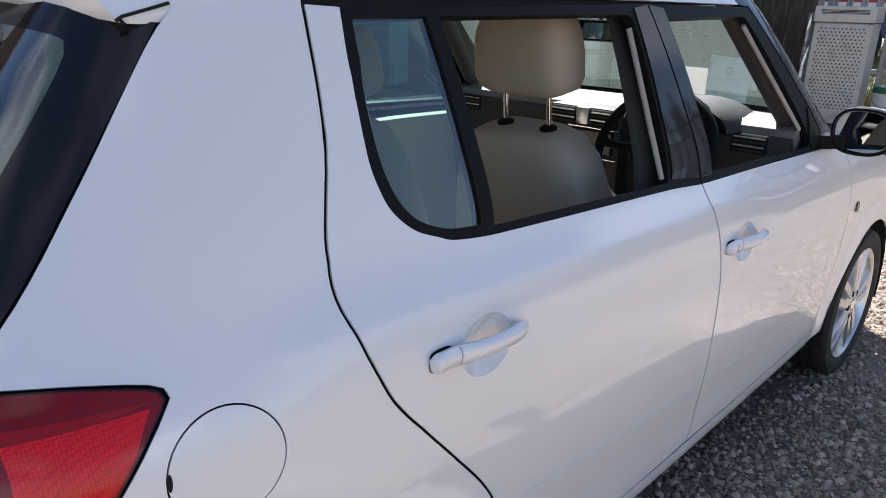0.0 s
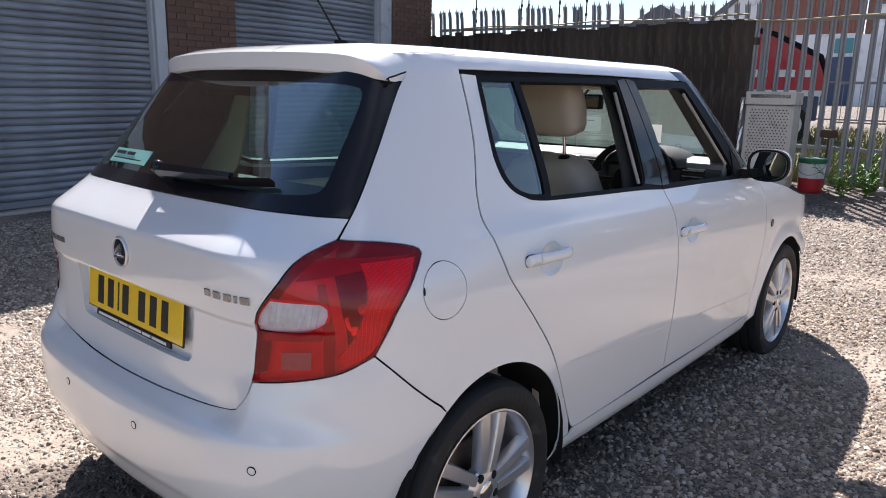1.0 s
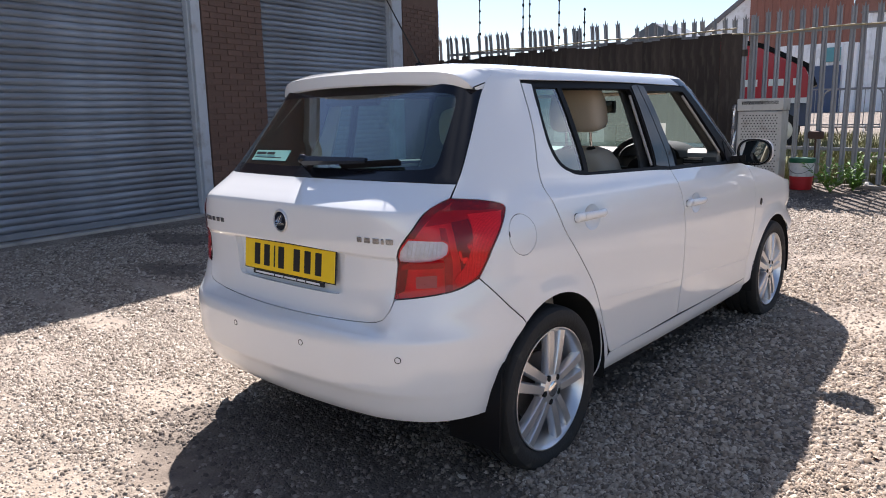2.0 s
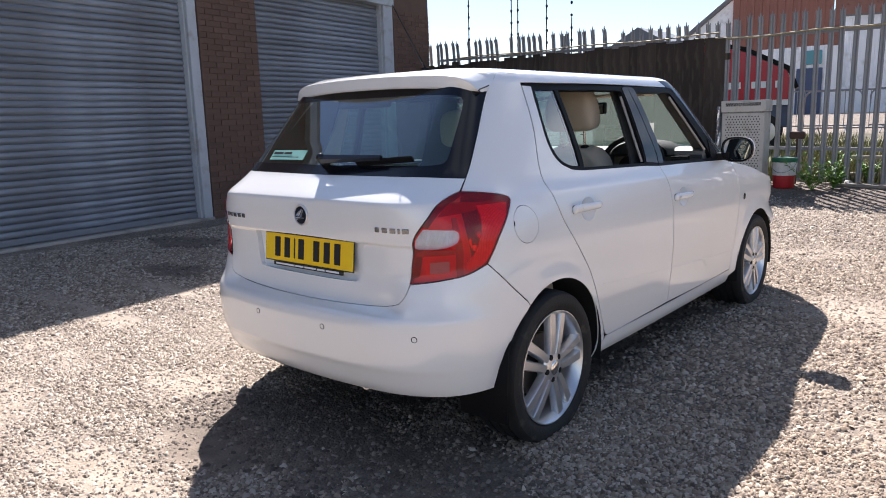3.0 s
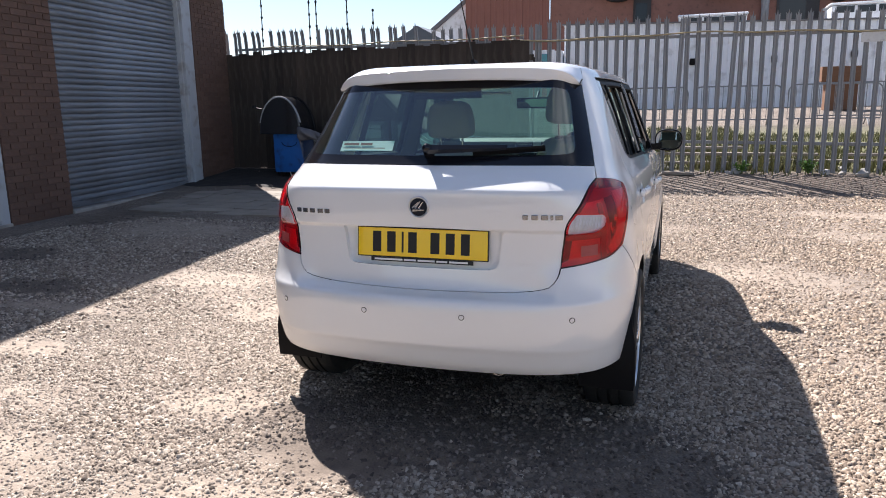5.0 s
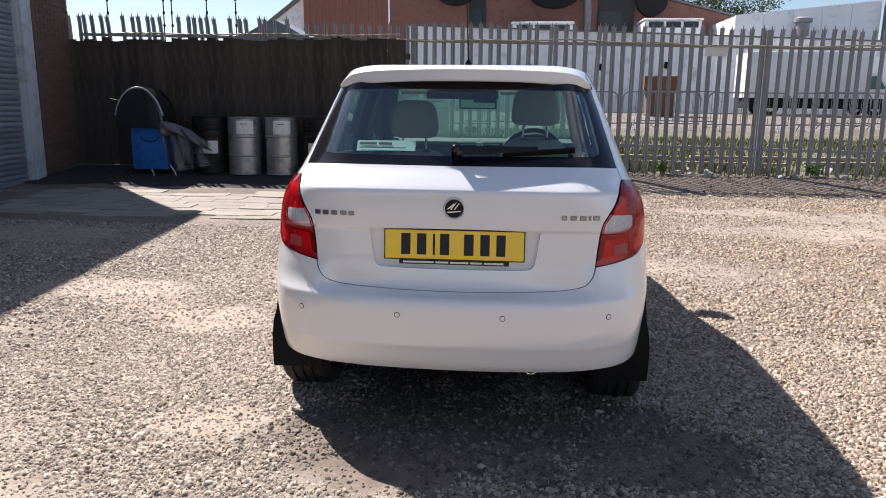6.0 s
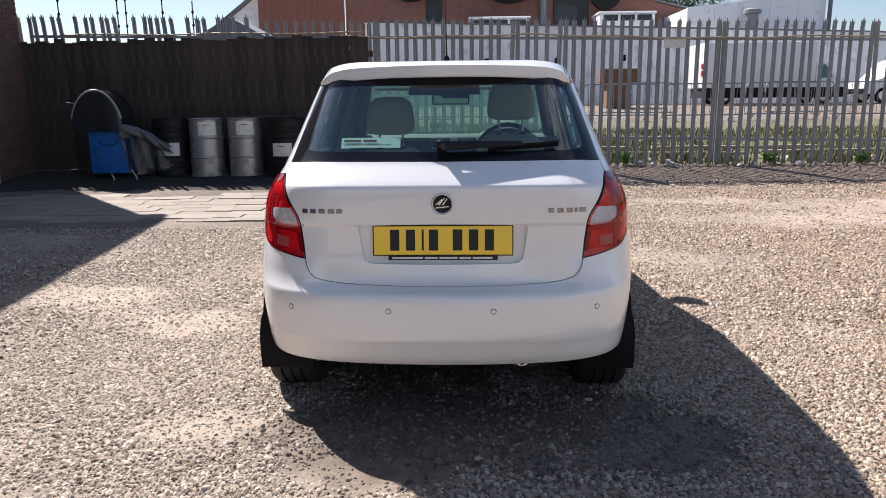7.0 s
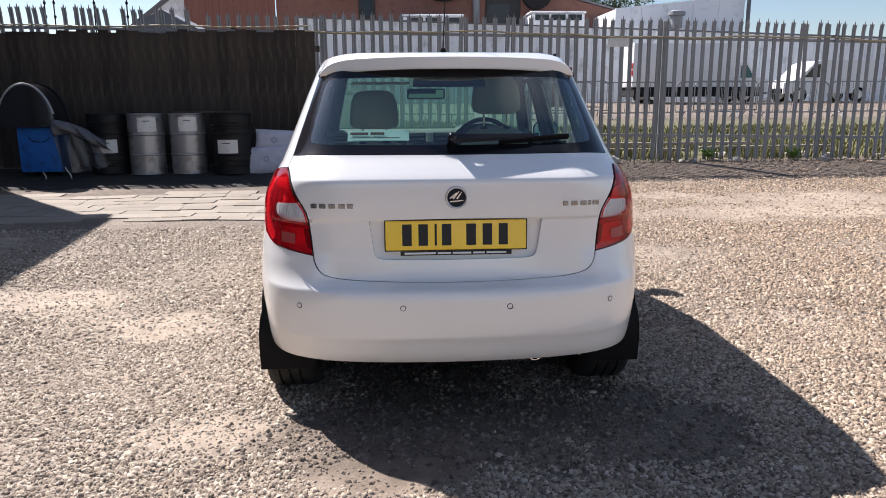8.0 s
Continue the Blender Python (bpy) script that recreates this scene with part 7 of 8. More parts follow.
def shaded_soil():
    """A low bank of black soil and litter along the boards' foot, with a ragged edge; its colour also carries the
    boards' shade.
    """
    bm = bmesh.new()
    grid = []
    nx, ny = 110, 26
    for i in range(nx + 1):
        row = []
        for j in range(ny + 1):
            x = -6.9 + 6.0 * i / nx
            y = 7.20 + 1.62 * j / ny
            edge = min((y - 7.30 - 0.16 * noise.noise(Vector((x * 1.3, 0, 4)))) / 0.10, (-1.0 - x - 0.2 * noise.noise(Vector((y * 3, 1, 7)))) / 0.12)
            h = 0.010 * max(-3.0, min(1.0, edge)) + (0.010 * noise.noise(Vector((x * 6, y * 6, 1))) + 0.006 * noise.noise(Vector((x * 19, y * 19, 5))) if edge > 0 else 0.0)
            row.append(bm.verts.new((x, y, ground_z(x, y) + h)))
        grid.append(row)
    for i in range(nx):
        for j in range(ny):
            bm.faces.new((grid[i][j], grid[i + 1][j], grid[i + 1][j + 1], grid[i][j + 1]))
    # near-black soil tone that also stands in for the boards' shadow
    SOIL_SHADE = surface("black_soil_and_shade", (0.030, 0.026, 0.024), 0.95, vary=0.4, scale=3, fine=40, bump=0.8, bump_scale=60, dirt=(0.06, 0.05, 0.04), dirt_amount=0.3)
    mesh_thing("soil_bank", bm, SOIL_SHADE, "black oily soil banked along the boards' foot, darkened for their shade", "soil", kind="stuff", smooth=60)
    STRIP = surface("pale_plastic_strip", (0.45, 0.45, 0.44), 0.5, vary=0.2)
    for x, lean, tall in ((-5.23, -0.01, 0.12), (-4.87, -0.06, 0.18)):
        bm = bmesh.new()
        tube(bm, [(lean * u + 0.015 * math.sin(5 * u), 0.01 * u, tall * u) for u in [k / 6 for k in range(7)]], 0.009, 6)
        mesh_thing("plastic_strip", bm, STRIP, "pale bent plastic strip stuck in dark soil", "litter", (x, 7.97, LIFT(7.97) - 0.005), group="plastic strips", smooth=50)


shaded_soil()
sack(-2.12, 8.20, 0.015, 0.72, 0.40, -16, -4, "crumpled white paper sack with a blue print, on dark soil")
sack(-2.04, 8.34, 0.30, 0.62, 0.33, -14, 3, "crumpled white paper sack slumped behind another")
air_cooler()
bucket()


# ---- plants ----
LEAF = surface("weed_leaf", (0.10, 0.20, 0.030), 0.55, vary=0.4, scale=20, island=0.7)
GRASS = surface("rough_grass", (0.16, 0.155, 0.06), 0.7, vary=0.4, scale=3, island=0.8)
TREE_LEAF = surface("tree_leaf", (0.05, 0.08, 0.03), 0.7, vary=0.3, island=0.6)
BARK = surface("bark", (0.12, 0.09, 0.07), 0.9, vary=0.3, scale=8, bump=0.4)


def weed(x, y, size, seed):
    rng = random.Random(seed)
    t = thing("weed", "bushy green weed at the fence's foot", "plant", (x, y, LIFT(y)), group="weeds")
    for k in range(int(9 * size) + 4):
        a, lean, L = rng.uniform(0, 6.28), rng.uniform(0.2, 0.8), size * rng.uniform(0.25, 0.5)
        tip = Vector((math.cos(a) * lean * L, math.sin(a) * lean * L, L * 0.85))
        bm = bmesh.new()
        for j in range(15):
            u = 0.25 + 0.75 * j / 14
            p = tip * u + Vector((0, 0, -0.1 * L * u * u))
            d = Vector((rng.uniform(-1, 1), rng.uniform(-1, 1), rng.uniform(-0.2, 0.7))).normalized()
            sd = d.cross(Vector((0, 0, 1))).normalized() * 0.020 * rng.uniform(0.6, 1.3)
            e = p + d * 0.065 * rng.uniform(0.6, 1.3)
            m_ = (p + e) / 2 + Vector((0, 0, 0.012))
            vs = [bm.verts.new(q) for q in (p, m_ + sd, e, m_ - sd)]
            bm.faces.new(vs)
        rod(bm, (0, 0, 0), tip * 0.97, 0.004, 5, 0.002)
        part("stem", bm, LEAF, t)
    return t


for i, (wx, wy, ws) in enumerate(((-0.12, 8.48, 1.0), (0.10, 8.66, 0.8), (-0.02, 9.25, 1.1), (0.35, 9.35, 0.9), (2.6, 8.95, 0.5), (1.7, 8.9, 0.4), (4.9, 9.0, 0.5), (6.3, 8.95, 0.45))):
    weed(wx, wy, ws, 40 + i)


def grass():
    rng = np.random.default_rng(9)
    V, F = [], []
    for (x0, x1, y0, y1, n, h) in ((-1.2, 14, 9.15, 10.4, 14000, 0.17), (-1.2, 17, 10.4, 16.0, 38000, 0.11), (-1.2, 3, 9.15, 12, 4000, 0.26), (-5.5, 2.0, 9.5, 18.0, 14000, 0.13), (0.8, 9, 8.75, 9.1, 350, 0.10)):
        for _ in range(n):
            x, y = rng.uniform(x0, x1), rng.uniform(y0, y1)
            if noise.noise(Vector((x * 0.7, y * 0.7, 4))) < rng.uniform(-0.6, 0.2):
                continue
            a, L, w = rng.uniform(0, 6.28), h * rng.uniform(0.4, 1.2), 0.010
            dx, dy = math.cos(a), math.sin(a)
            z = LIFT(y)
            lean = L * rng.uniform(0.1, 0.6)
            k = len(V)
            V += [(x - dy * w, y + dx * w, z), (x + dy * w, y - dx * w, z), (x + dx * lean * 0.5 + dy * w * 0.7, y + dy * lean * 0.5 - dx * w * 0.7, z + L * 0.6), (x + dx * lean * 0.5 - dy * w * 0.7, y + dy * lean * 0.5 + dx * w * 0.7, z + L * 0.6), (x + dx * lean, y + dy * lean, z + L)]
            F += [(k, k + 1, k + 2, k + 3), (k + 3, k + 2, k + 4)]
    me = bpy.data.meshes.new("grass")
    me.from_pydata(V, [], F)
    me.materials.append(GRASS)
    return tagged(new("grass", me), "rough green grass behind the fence", "grass", kind="stuff")


grass()


def rubble():
    """Broken blocks and timber ends along the palisade's foot."""
    rng = random.Random(17)
    MAT = surface("broken_block", (0.40, 0.38, 0.35), 0.9, vary=0.3, scale=8, bump=0.5, objects=0.4)
    made = []
    for k in range(3):
        bm = bmesh.new()
        r = bmesh.ops.create_icosphere(bm, subdivisions=1, radius=0.10)
        for v in bm.verts:
            v.co = Vector((v.co.x * rng.uniform(0.7, 1.4), v.co.y * rng.uniform(0.6, 1.2), v.co.z * rng.uniform(0.5, 0.9)))
        made.append(mesh_thing("rubble_stone", bm, MAT, "broken pale stone lying at the fence's foot", "stone", group="stones along the fence"))
    for i in range(42):
        x, y = rng.uniform(-0.2, 11), FY + rng.uniform(0.05, 0.7) if i % 3 else FY - rng.uniform(0.06, 0.3)
        s = rng.uniform(0.4, 1.0)
        ob = made[i] if i < 3 else copy_thing(made[i % 3], Matrix())
        ob.matrix_basis = pose(x, y, LIFT(y) + 0.03 * s, rng.uniform(-20, 20), rng.uniform(-20, 20), rng.uniform(0, 360)) @ Matrix.Diagonal((s, s, s, 1))
    TIM = surface("grey_timber", (0.26, 0.23, 0.195), 0.9, vary=0.3, scale=3, fine=60, stretch=(1, 8, 8))
    for i, (x, y, z, L, a) in enumerate(((1.2, 9.45, 0.10, 2.2, 4), (1.6, 9.6, 0.22, 2.4, -3), (0.9, 9.75, 0.30, 1.8, 8), (3.4, 9.6, 0.12, 2.6, -5), (4.6, 9.8, 0.2, 2.8, 2), (0.5, 8.78, 0.03, 1.1, -12), (6.2, 9.7, 0.14, 2.5, 5))):
        bm = bmesh.new()
        box(bm, (-L / 2, -0.05, 0), (L / 2, 0.05, 0.045), 0.005)
        mesh_thing("timber_length", bm, TIM, "weathered grey timber length stacked by the fence", "timber", (x, y, LIFT(y) + z - 0.03), a, "timber lengths by the fence")


rubble()


def cable(name, pts, r, mat, label):
    bm = bmesh.new()
    tube(bm, pts, r, 6)
    return mesh_thing(name, bm, mat, label, "cable", smooth=60)


YELLOW = surface("pale_yellow_conduit", (0.36, 0.30, 0.18), 0.6, vary=0.2)
cable("fence_cable", [(x, FY - 0.045 - 0.01 * math.sin(x * 2.1), fence_top(x) - 0.255 + 0.022 * math.sin(x * 1.3) - 0.012 * math.sin(x * 4.4)) for x in [-1.9 + 0.25 * i for i in range(60)]], 0.013, YELLOW, "pale yellow cable tied along the fence")
cable("fence_cable", [(x, FY - 0.085, 2.31 + 0.012 * math.sin(x * 3) - 0.004 * x) for x in [-6.3 + 0.25 * i for i in range(20)]], 0.012, YELLOW, "dull cable along the board fence top")
bm = bmesh.new()
box(bm, (3.12, FY - 0.052, 2.02), (3.46, FY - 0.046, 2.17), 0.002)
mesh_thing("notice_board", bm, LABEL, "small weathered white notice tied to the fence", "sign")
for px_, top_ in ((-7.1, 3.7), (-6.05, 3.6), (-5.25, 3.75), (-4.72, 3.0), (-5.9, 3.5)):
    bm = bmesh.new()
    rod(bm, (0, 0, 0), (0.02, 0, top_ - LIFT(10.3)), 0.011, 6)
    for k in range(5):
        lathe(bm, [(0.011, 0), (0.022, 0.015), (0.022, 0.04), (0.011, 0.055)], 8, m=Matrix.Translation((0.018, 0, 2.3 + 0.22 * k)))
    mesh_thing("fence_pole", bm, BLACK, "thin dark pole with insulators behind the fence", "pole", (px_, 10.3, LIFT(10.3)), group="poles behind the fence")


# ---- beyond the fence ----
WHITE_CLAD = surface("white_cladding", (0.84, 0.85, 0.87), 0.55, vary=0.10, scale=1.2, fine=20, dirt=(0.40, 0.39, 0.37), dirt_amount=0.25)
BROWN_CLAD = surface("red_brown_cladding", (0.27, 0.115, 0.085), 0.7, vary=0.2, scale=1.0, fine=30)
FAR_BRICK = surface("far_red_brick", (0.26, 0.125, 0.095), 0.9, vary=0.25, scale=2.5, fine=30, dirt=(0.06, 0.045, 0.04), dirt_amount=0.2)
SLATE = surface("grey_roof", (0.16, 0.155, 0.16), 0.8, vary=0.2)
DARK_GLASS = surface("dark_window", (0.02, 0.022, 0.025), 0.1, vary=0.1)


def clad_wall(bm, x0, x1, y, z0, z1, pitch=0.35, depth=0.04, slope=0.0):
    """Sheet with upright ribs."""
    n = int((x1 - x0) / pitch)
    xs = []
    for i in range(n):
        a = x0 + pitch * i
        xs += [(a, 0), (a + pitch * 0.55, 0), (a + pitch * 0.62, depth), (a + pitch * 0.93, depth)]
    xs.append((x0 + pitch * n, 0))
    A = [bm.verts.new((x, y - d, z0)) for x, d in xs]
    B = [bm.verts.new((x, y - d, z1 - slope * (x - x0))) for x, d in xs]
    for i in range(len(xs) - 1):
        bm.faces.new((A[i], A[i + 1], B[i + 1], B[i]))


def far_buildings():
    b = thing("white_warehouse", "long low white ribbed warehouse across the far yard", "building")
    bm = bmesh.new()
    clad_wall(bm, -5.0, 27.2, 34.0, 0.5, 5.10, slope=0.032)
    part("wall", bm, WHITE_CLAD, b)
    bm = bmesh.new()
    prism(bm, [(-5.0, 0.4), (27.1, 0.4), (27.1, 4.05), (-5.0, 5.08)], 6.0, Matrix.Translation((0, 40.02, 0)) @ Matrix.Rotation(radians(90), 4, "X"))
    part("core", bm, WHITE_CLAD, b)
    bm = bmesh.new()
    prism(bm, [(-5.1, 5.105), (27.2, 4.075), (27.2, 4.14), (-5.1, 5.17)], 6.3, Matrix.Translation((0, 40.2, 0)) @ Matrix.Rotation(radians(90), 4, "X"))
    part("roof", bm, SLATE, b)
    for x, z in ((0.9, 3.0), (4.4, 3.0), (7.6, 3.1)):
        bm = bmesh.new()
        box(bm, (x, 33.80, z), (x + 0.25, 33.955, z + 0.3), 0.02)
        part("wall_lamp", bm, BLACK, b)
    b = thing("white_lean_to", "low white ribbed lean-to with a teal window and a blue door", "building")
    bm = bmesh.new()
    clad_wall(bm, -8.2, -5.05, 33.6, 0.5, 3.95)
    part("wall", bm, WHITE_CLAD, b)
    bm = bmesh.new()
    box(bm, (-8.2, 33.61, 0.5), (-5.05, 36.0, 3.9))
    part("core", bm, WHITE_CLAD, b)
    bm = bmesh.new()
    box(bm, (-6.35, 33.50, 3.15), (-5.65, 33.555, 3.75), 0.02)
    part("window", bm, surface("teal_pane", (0.10, 0.30, 0.34), 0.2, vary=0.1), b)
    bm = bmesh.new()
    box(bm, (-6.65, 33.50, 0.9), (-5.6, 33.555, 3.0), 0.02)
    part("door", bm, surface("blue_grey_door", (0.06, 0.09, 0.16), 0.5, vary=0.2), b)
    b = thing("tall_white_unit", "taller white panel building with a roof vent", "building")
    for k in range(5):
        bm = bmesh.new()
        x = 13.1 + 1.61 * k
        prism(bm, [(x, 0.5), (x + 1.59, 0.5), (x + 1.59, 6.55 + 0.10 * (x + 1.59 - 13.1)), (x, 6.55 + 0.10 * (x - 13.1))], 0.1, Matrix.Translation((0, 42.1, 0)) @ Matrix.Rotation(radians(90), 4, "X"))
        part("panel", bm, WHITE_CLAD, b)
    bm = bmesh.new()
    prism(bm, [(13.1, 0.5), (21.1, 0.5), (21.1, 7.3), (13.1, 6.5)], 8.0, Matrix.Translation((0, 50.2, 0)) @ Matrix.Rotation(radians(90), 4, "X"))
    part("core", bm, WHITE_CLAD, b)
    bm = bmesh.new()
    lathe(bm, [(0.35, 0.0), (0.35, 0.7), (0.5, 0.75), (0.5, 0.95), (0.3, 1.05)], 16, m=Matrix.Translation((16.6, 41.2, 5.3)))
    rod(bm, (16.6, 41.2, 0.9), (16.6, 41.2, 5.4), 0.2, 12)
    part("vent", bm, GALV, b)
    bm = bmesh.new()
    rod(bm, (21.3, 41.8, 0.9), (21.3, 41.8, 9.2), 0.12, 10)
    part("pole", bm, SLATE, b)
    b = thing("brick_works", "red brick works building with brown cladding and dark openings", "building")
    bm = bmesh.new()
    clad_wall(bm, -14.0, -8.1, 47.0, 0.5, 14.0, 0.45, 0.06, 0.25)
    part("cladding", bm, BROWN_CLAD, b)
    bm = bmesh.new()
    prism(bm, [(-8.1, 0.5), (14.4, 0.5), (14.4, 7.05), (-8.1, 12.6)], 9.0, Matrix.Translation((0, 56.1, 0)) @ Matrix.Rotation(radians(90), 4, "X"))
    part("brick_wall", bm, FAR_BRICK, b)
    bm = bmesh.new()
    prism(bm, [(-14.2, 14.15), (14.7, 7.0), (14.7, 7.12), (-14.2, 14.3)], 9.4, Matrix.Translation((0, 56.3, 0)) @ Matrix.Rotation(radians(90), 4, "X"))
    part("roof", bm, SLATE, b)
    for x0, x1, z0, z1 in ((5.75, 8.1, 6.0, 8.4), (1.6, 3.0, 5.4, 6.6), (-2.7, -1.6, 6.4, 8.6)):
        w = part("window", (lambda q: (box(q, (x0, 46.98, z0), (x1, 47.08, z1), 0.02), q)[1])(bmesh.new()), surface("sooty_frame", (0.045, 0.042, 0.042), 0.8, vary=0.3), b)
        bm = bmesh.new()
        box(bm, (x0 + 0.15, 46.95, z0 + 0.12), (x0 + 0.2 + (x1 - x0) * 0.6, 46.975, z1 - 1.0 if z1 - z0 > 2 else z1 - 0.12))
        part("pane", bm, DARK_GLASS, w)
    soot = surface("sooty_canopy", (0.018, 0.016, 0.016), 0.9, vary=0.4, scale=2)
    for x0, x1, z0, z1 in ((-5.0, -2.3, 7.75, 8.6), (1.2, 4.6, 7.55, 8.5), (8.1, 10.2, 7.0, 8.2)):
        bm = bmesh.new()
        n = 12
        prism(bm, [(x0 + (x1 - x0) * i / n, z1 - (z1 - z0) * math.sin(math.pi * i / n) ** 0.45) for i in range(n + 1)], 0.5, Matrix.Translation((0, 47.05, 0)) @ Matrix.Rotation(radians(90), 4, "X"))
        part("sooty_canopy", bm, soot, b)
    bm = bmesh.new()
    tube(bm, [(5.1, 46.8, 5.0), (5.1, 46.8, 7.2), (4.9, 46.8, 10.0)], 0.24, 10)
    part("duct", bm, GALV, b)
    for x0, x1, zt in ((8.2, 11.6, 6.55), (0.2, 3.9, 6.35)):
        c = thing("site_cabin", "white site cabin roof above the warehouse, with dark windows", "cabin", (x0, 43.5, 0.0), group="site cabins")
        bm = bmesh.new()
        box(bm, (0, 0, 0.9), (x1 - x0, 2.4, zt - 0.15), 0.08, segments=2)
        box(bm, (-0.08, -0.1, zt - 0.14), (x1 - x0 + 0.08, 2.5, zt), 0.05)
        part("shell", bm, WHITE_CLAD, c)
        for k in range(3):
            bm = bmesh.new()
            a = 0.25 + (x1 - x0 - 0.3) / 3 * k
            box(bm, (a, -0.03, zt - 0.55), (a + (x1 - x0) / 3 - 0.25, -0.002, zt - 0.2))
            part("window", bm, DARK_GLASS, c)
    b = thing("gabled_house", "pale rendered gabled building with a grey roof", "building")
    bm = bmesh.new()
    prism(bm, [(-22.0, 0.5), (-14.1, 0.5), (-14.1, 8.65), (-18.3, 5.55), (-22.0, 2.8)], 8.0, Matrix.Translation((0, 55.4, 0)) @ Matrix.Rotation(radians(90), 4, "X"))
    part("wall", bm, WHITE_CLAD, b)
    bm = bmesh.new()
    prism(bm, [(-14.1, 8.67), (-22.1, 2.75), (-22.0, 2.5), (-14.1, 8.35)], 8.4, Matrix.Translation((0, 55.6, 0)) @ Matrix.Rotation(radians(90), 4, "X"))
    part("roof", bm, SLATE, b)


far_buildings()
VAN = surface("white_van_paint", (0.72, 0.72, 0.72), 0.35, vary=0.05, coat=0.4)


def far_wheel(parent, x, y, z, r=0.33):
    w = under(new("wheel"), parent)
    bm = bmesh.new()
    lathe(bm, [(r * 0.6, -0.1), (r, -0.1), (r, 0.1), (r * 0.6, 0.1)], 20, closed=True, m=Matrix.Translation((x, y, z)) @ Matrix.Rotation(radians(90), 4, "X"))
    part("tyre", bm, RUBBER, w, smooth=40)
    bm = bmesh.new()
    lathe(bm, [(0.03, 0.07), (r * 0.6, 0.06), (r * 0.6, -0.06)], 16, m=Matrix.Translation((x, y, z)) @ Matrix.Rotation(radians(90), 4, "X"))
    part("rim", bm, ALLOY, w, smooth=40)


def box_van(x, y):
    z = LIFT(y)
    v = thing("box_van", "white box van parked side-on across the yard", "van", (x, y, z))
    bm = bmesh.new()
    box(bm, (0.0, -1.0, 0.70), (4.75, 1.05, 2.58), 0.05, segments=2)
    part("load_box", bm, VAN, v, smooth=40)
    bm = bmesh.new()
    prof = [(4.78, 0.45), (4.78, 1.72), (5.15, 1.76), (5.60, 1.15), (6.15, 0.98), (6.2, 0.45)]
    loft(bm, [[(a, yy, b) for a, b in prof] for yy in (-0.95, 0.95)])
    part("cab", bm, VAN, v, smooth=20)
    bm = bmesh.new()
    loft(bm, [[(a, yy, b) for a, b in ((4.88, 1.08), (4.88, 1.60), (5.14, 1.64), (5.50, 1.10))] for yy in (-0.97, -0.94)])
    part("side_window", bm, surface("teal_glass", (0.03, 0.12, 0.13), 0.1), v)
    # black chassis block enlarged so that it also paints the van's shaded underside
    bm = bmesh.new()
    box(bm, (0.1, -0.97, 0.28), (6.0, 0.9, 0.70), 0.02)
    part("chassis", bm, DARK, v)
    for zz in (1.2, 1.5):
        bm = bmesh.new()
        box(bm, (-0.03, -0.98, zz), (0.05, -0.80, zz + 0.22))
        part("tail_light", bm, surface("far_red_lens", (0.5, 0.02, 0.02), 0.3), v)
    for wx in (1.0, 5.2):
        far_wheel(v, wx, -0.85, 0.33)
        far_wheel(v, wx, 0.85, 0.33)
    return v


def panel_van(x, y, body, label, turn=0.0, k=1.0):
    z = LIFT(y)
    v = thing("panel_van", label, "van", (x, y, z), turn)
    bm = bmesh.new()
    prof = [(0.0, 0.42), (0.02, 0.9), (0.75, 1.12), (1.45, 1.85), (1.75, 1.98), (4.6, 1.98), (4.7, 0.42)]
    loft(bm, [[(a * k, yy * 0.92, b * k) for a, b in prof] for yy in (-1, 1)])
    part("body", bm, body, v, smooth=20)
    bm = bmesh.new()
    loft(bm, [[(a * k, yy, b * k) for a, b in ((1.0, 1.18), (1.52, 1.78), (1.95, 1.80), (1.95, 1.18))] for yy in (-0.935, -0.915)])
    part("side_window", bm, DARK_GLASS, v)
    bm = bmesh.new()
    box(bm, (-0.03, -0.85, 0.40), (4.72 * k, 0.85, 0.62), 0.03)
    part("bumper", bm, BLACK, v)
    for wx in (0.85, 3.8):
        far_wheel(v, wx * k, -0.82, 0.33)
        far_wheel(v, wx * k, 0.82, 0.33)
    return v


box_van(10.1, 30.0)
panel_van(17.0, 30.0, VAN, "white panel van parked at the far yard", k=0.93)


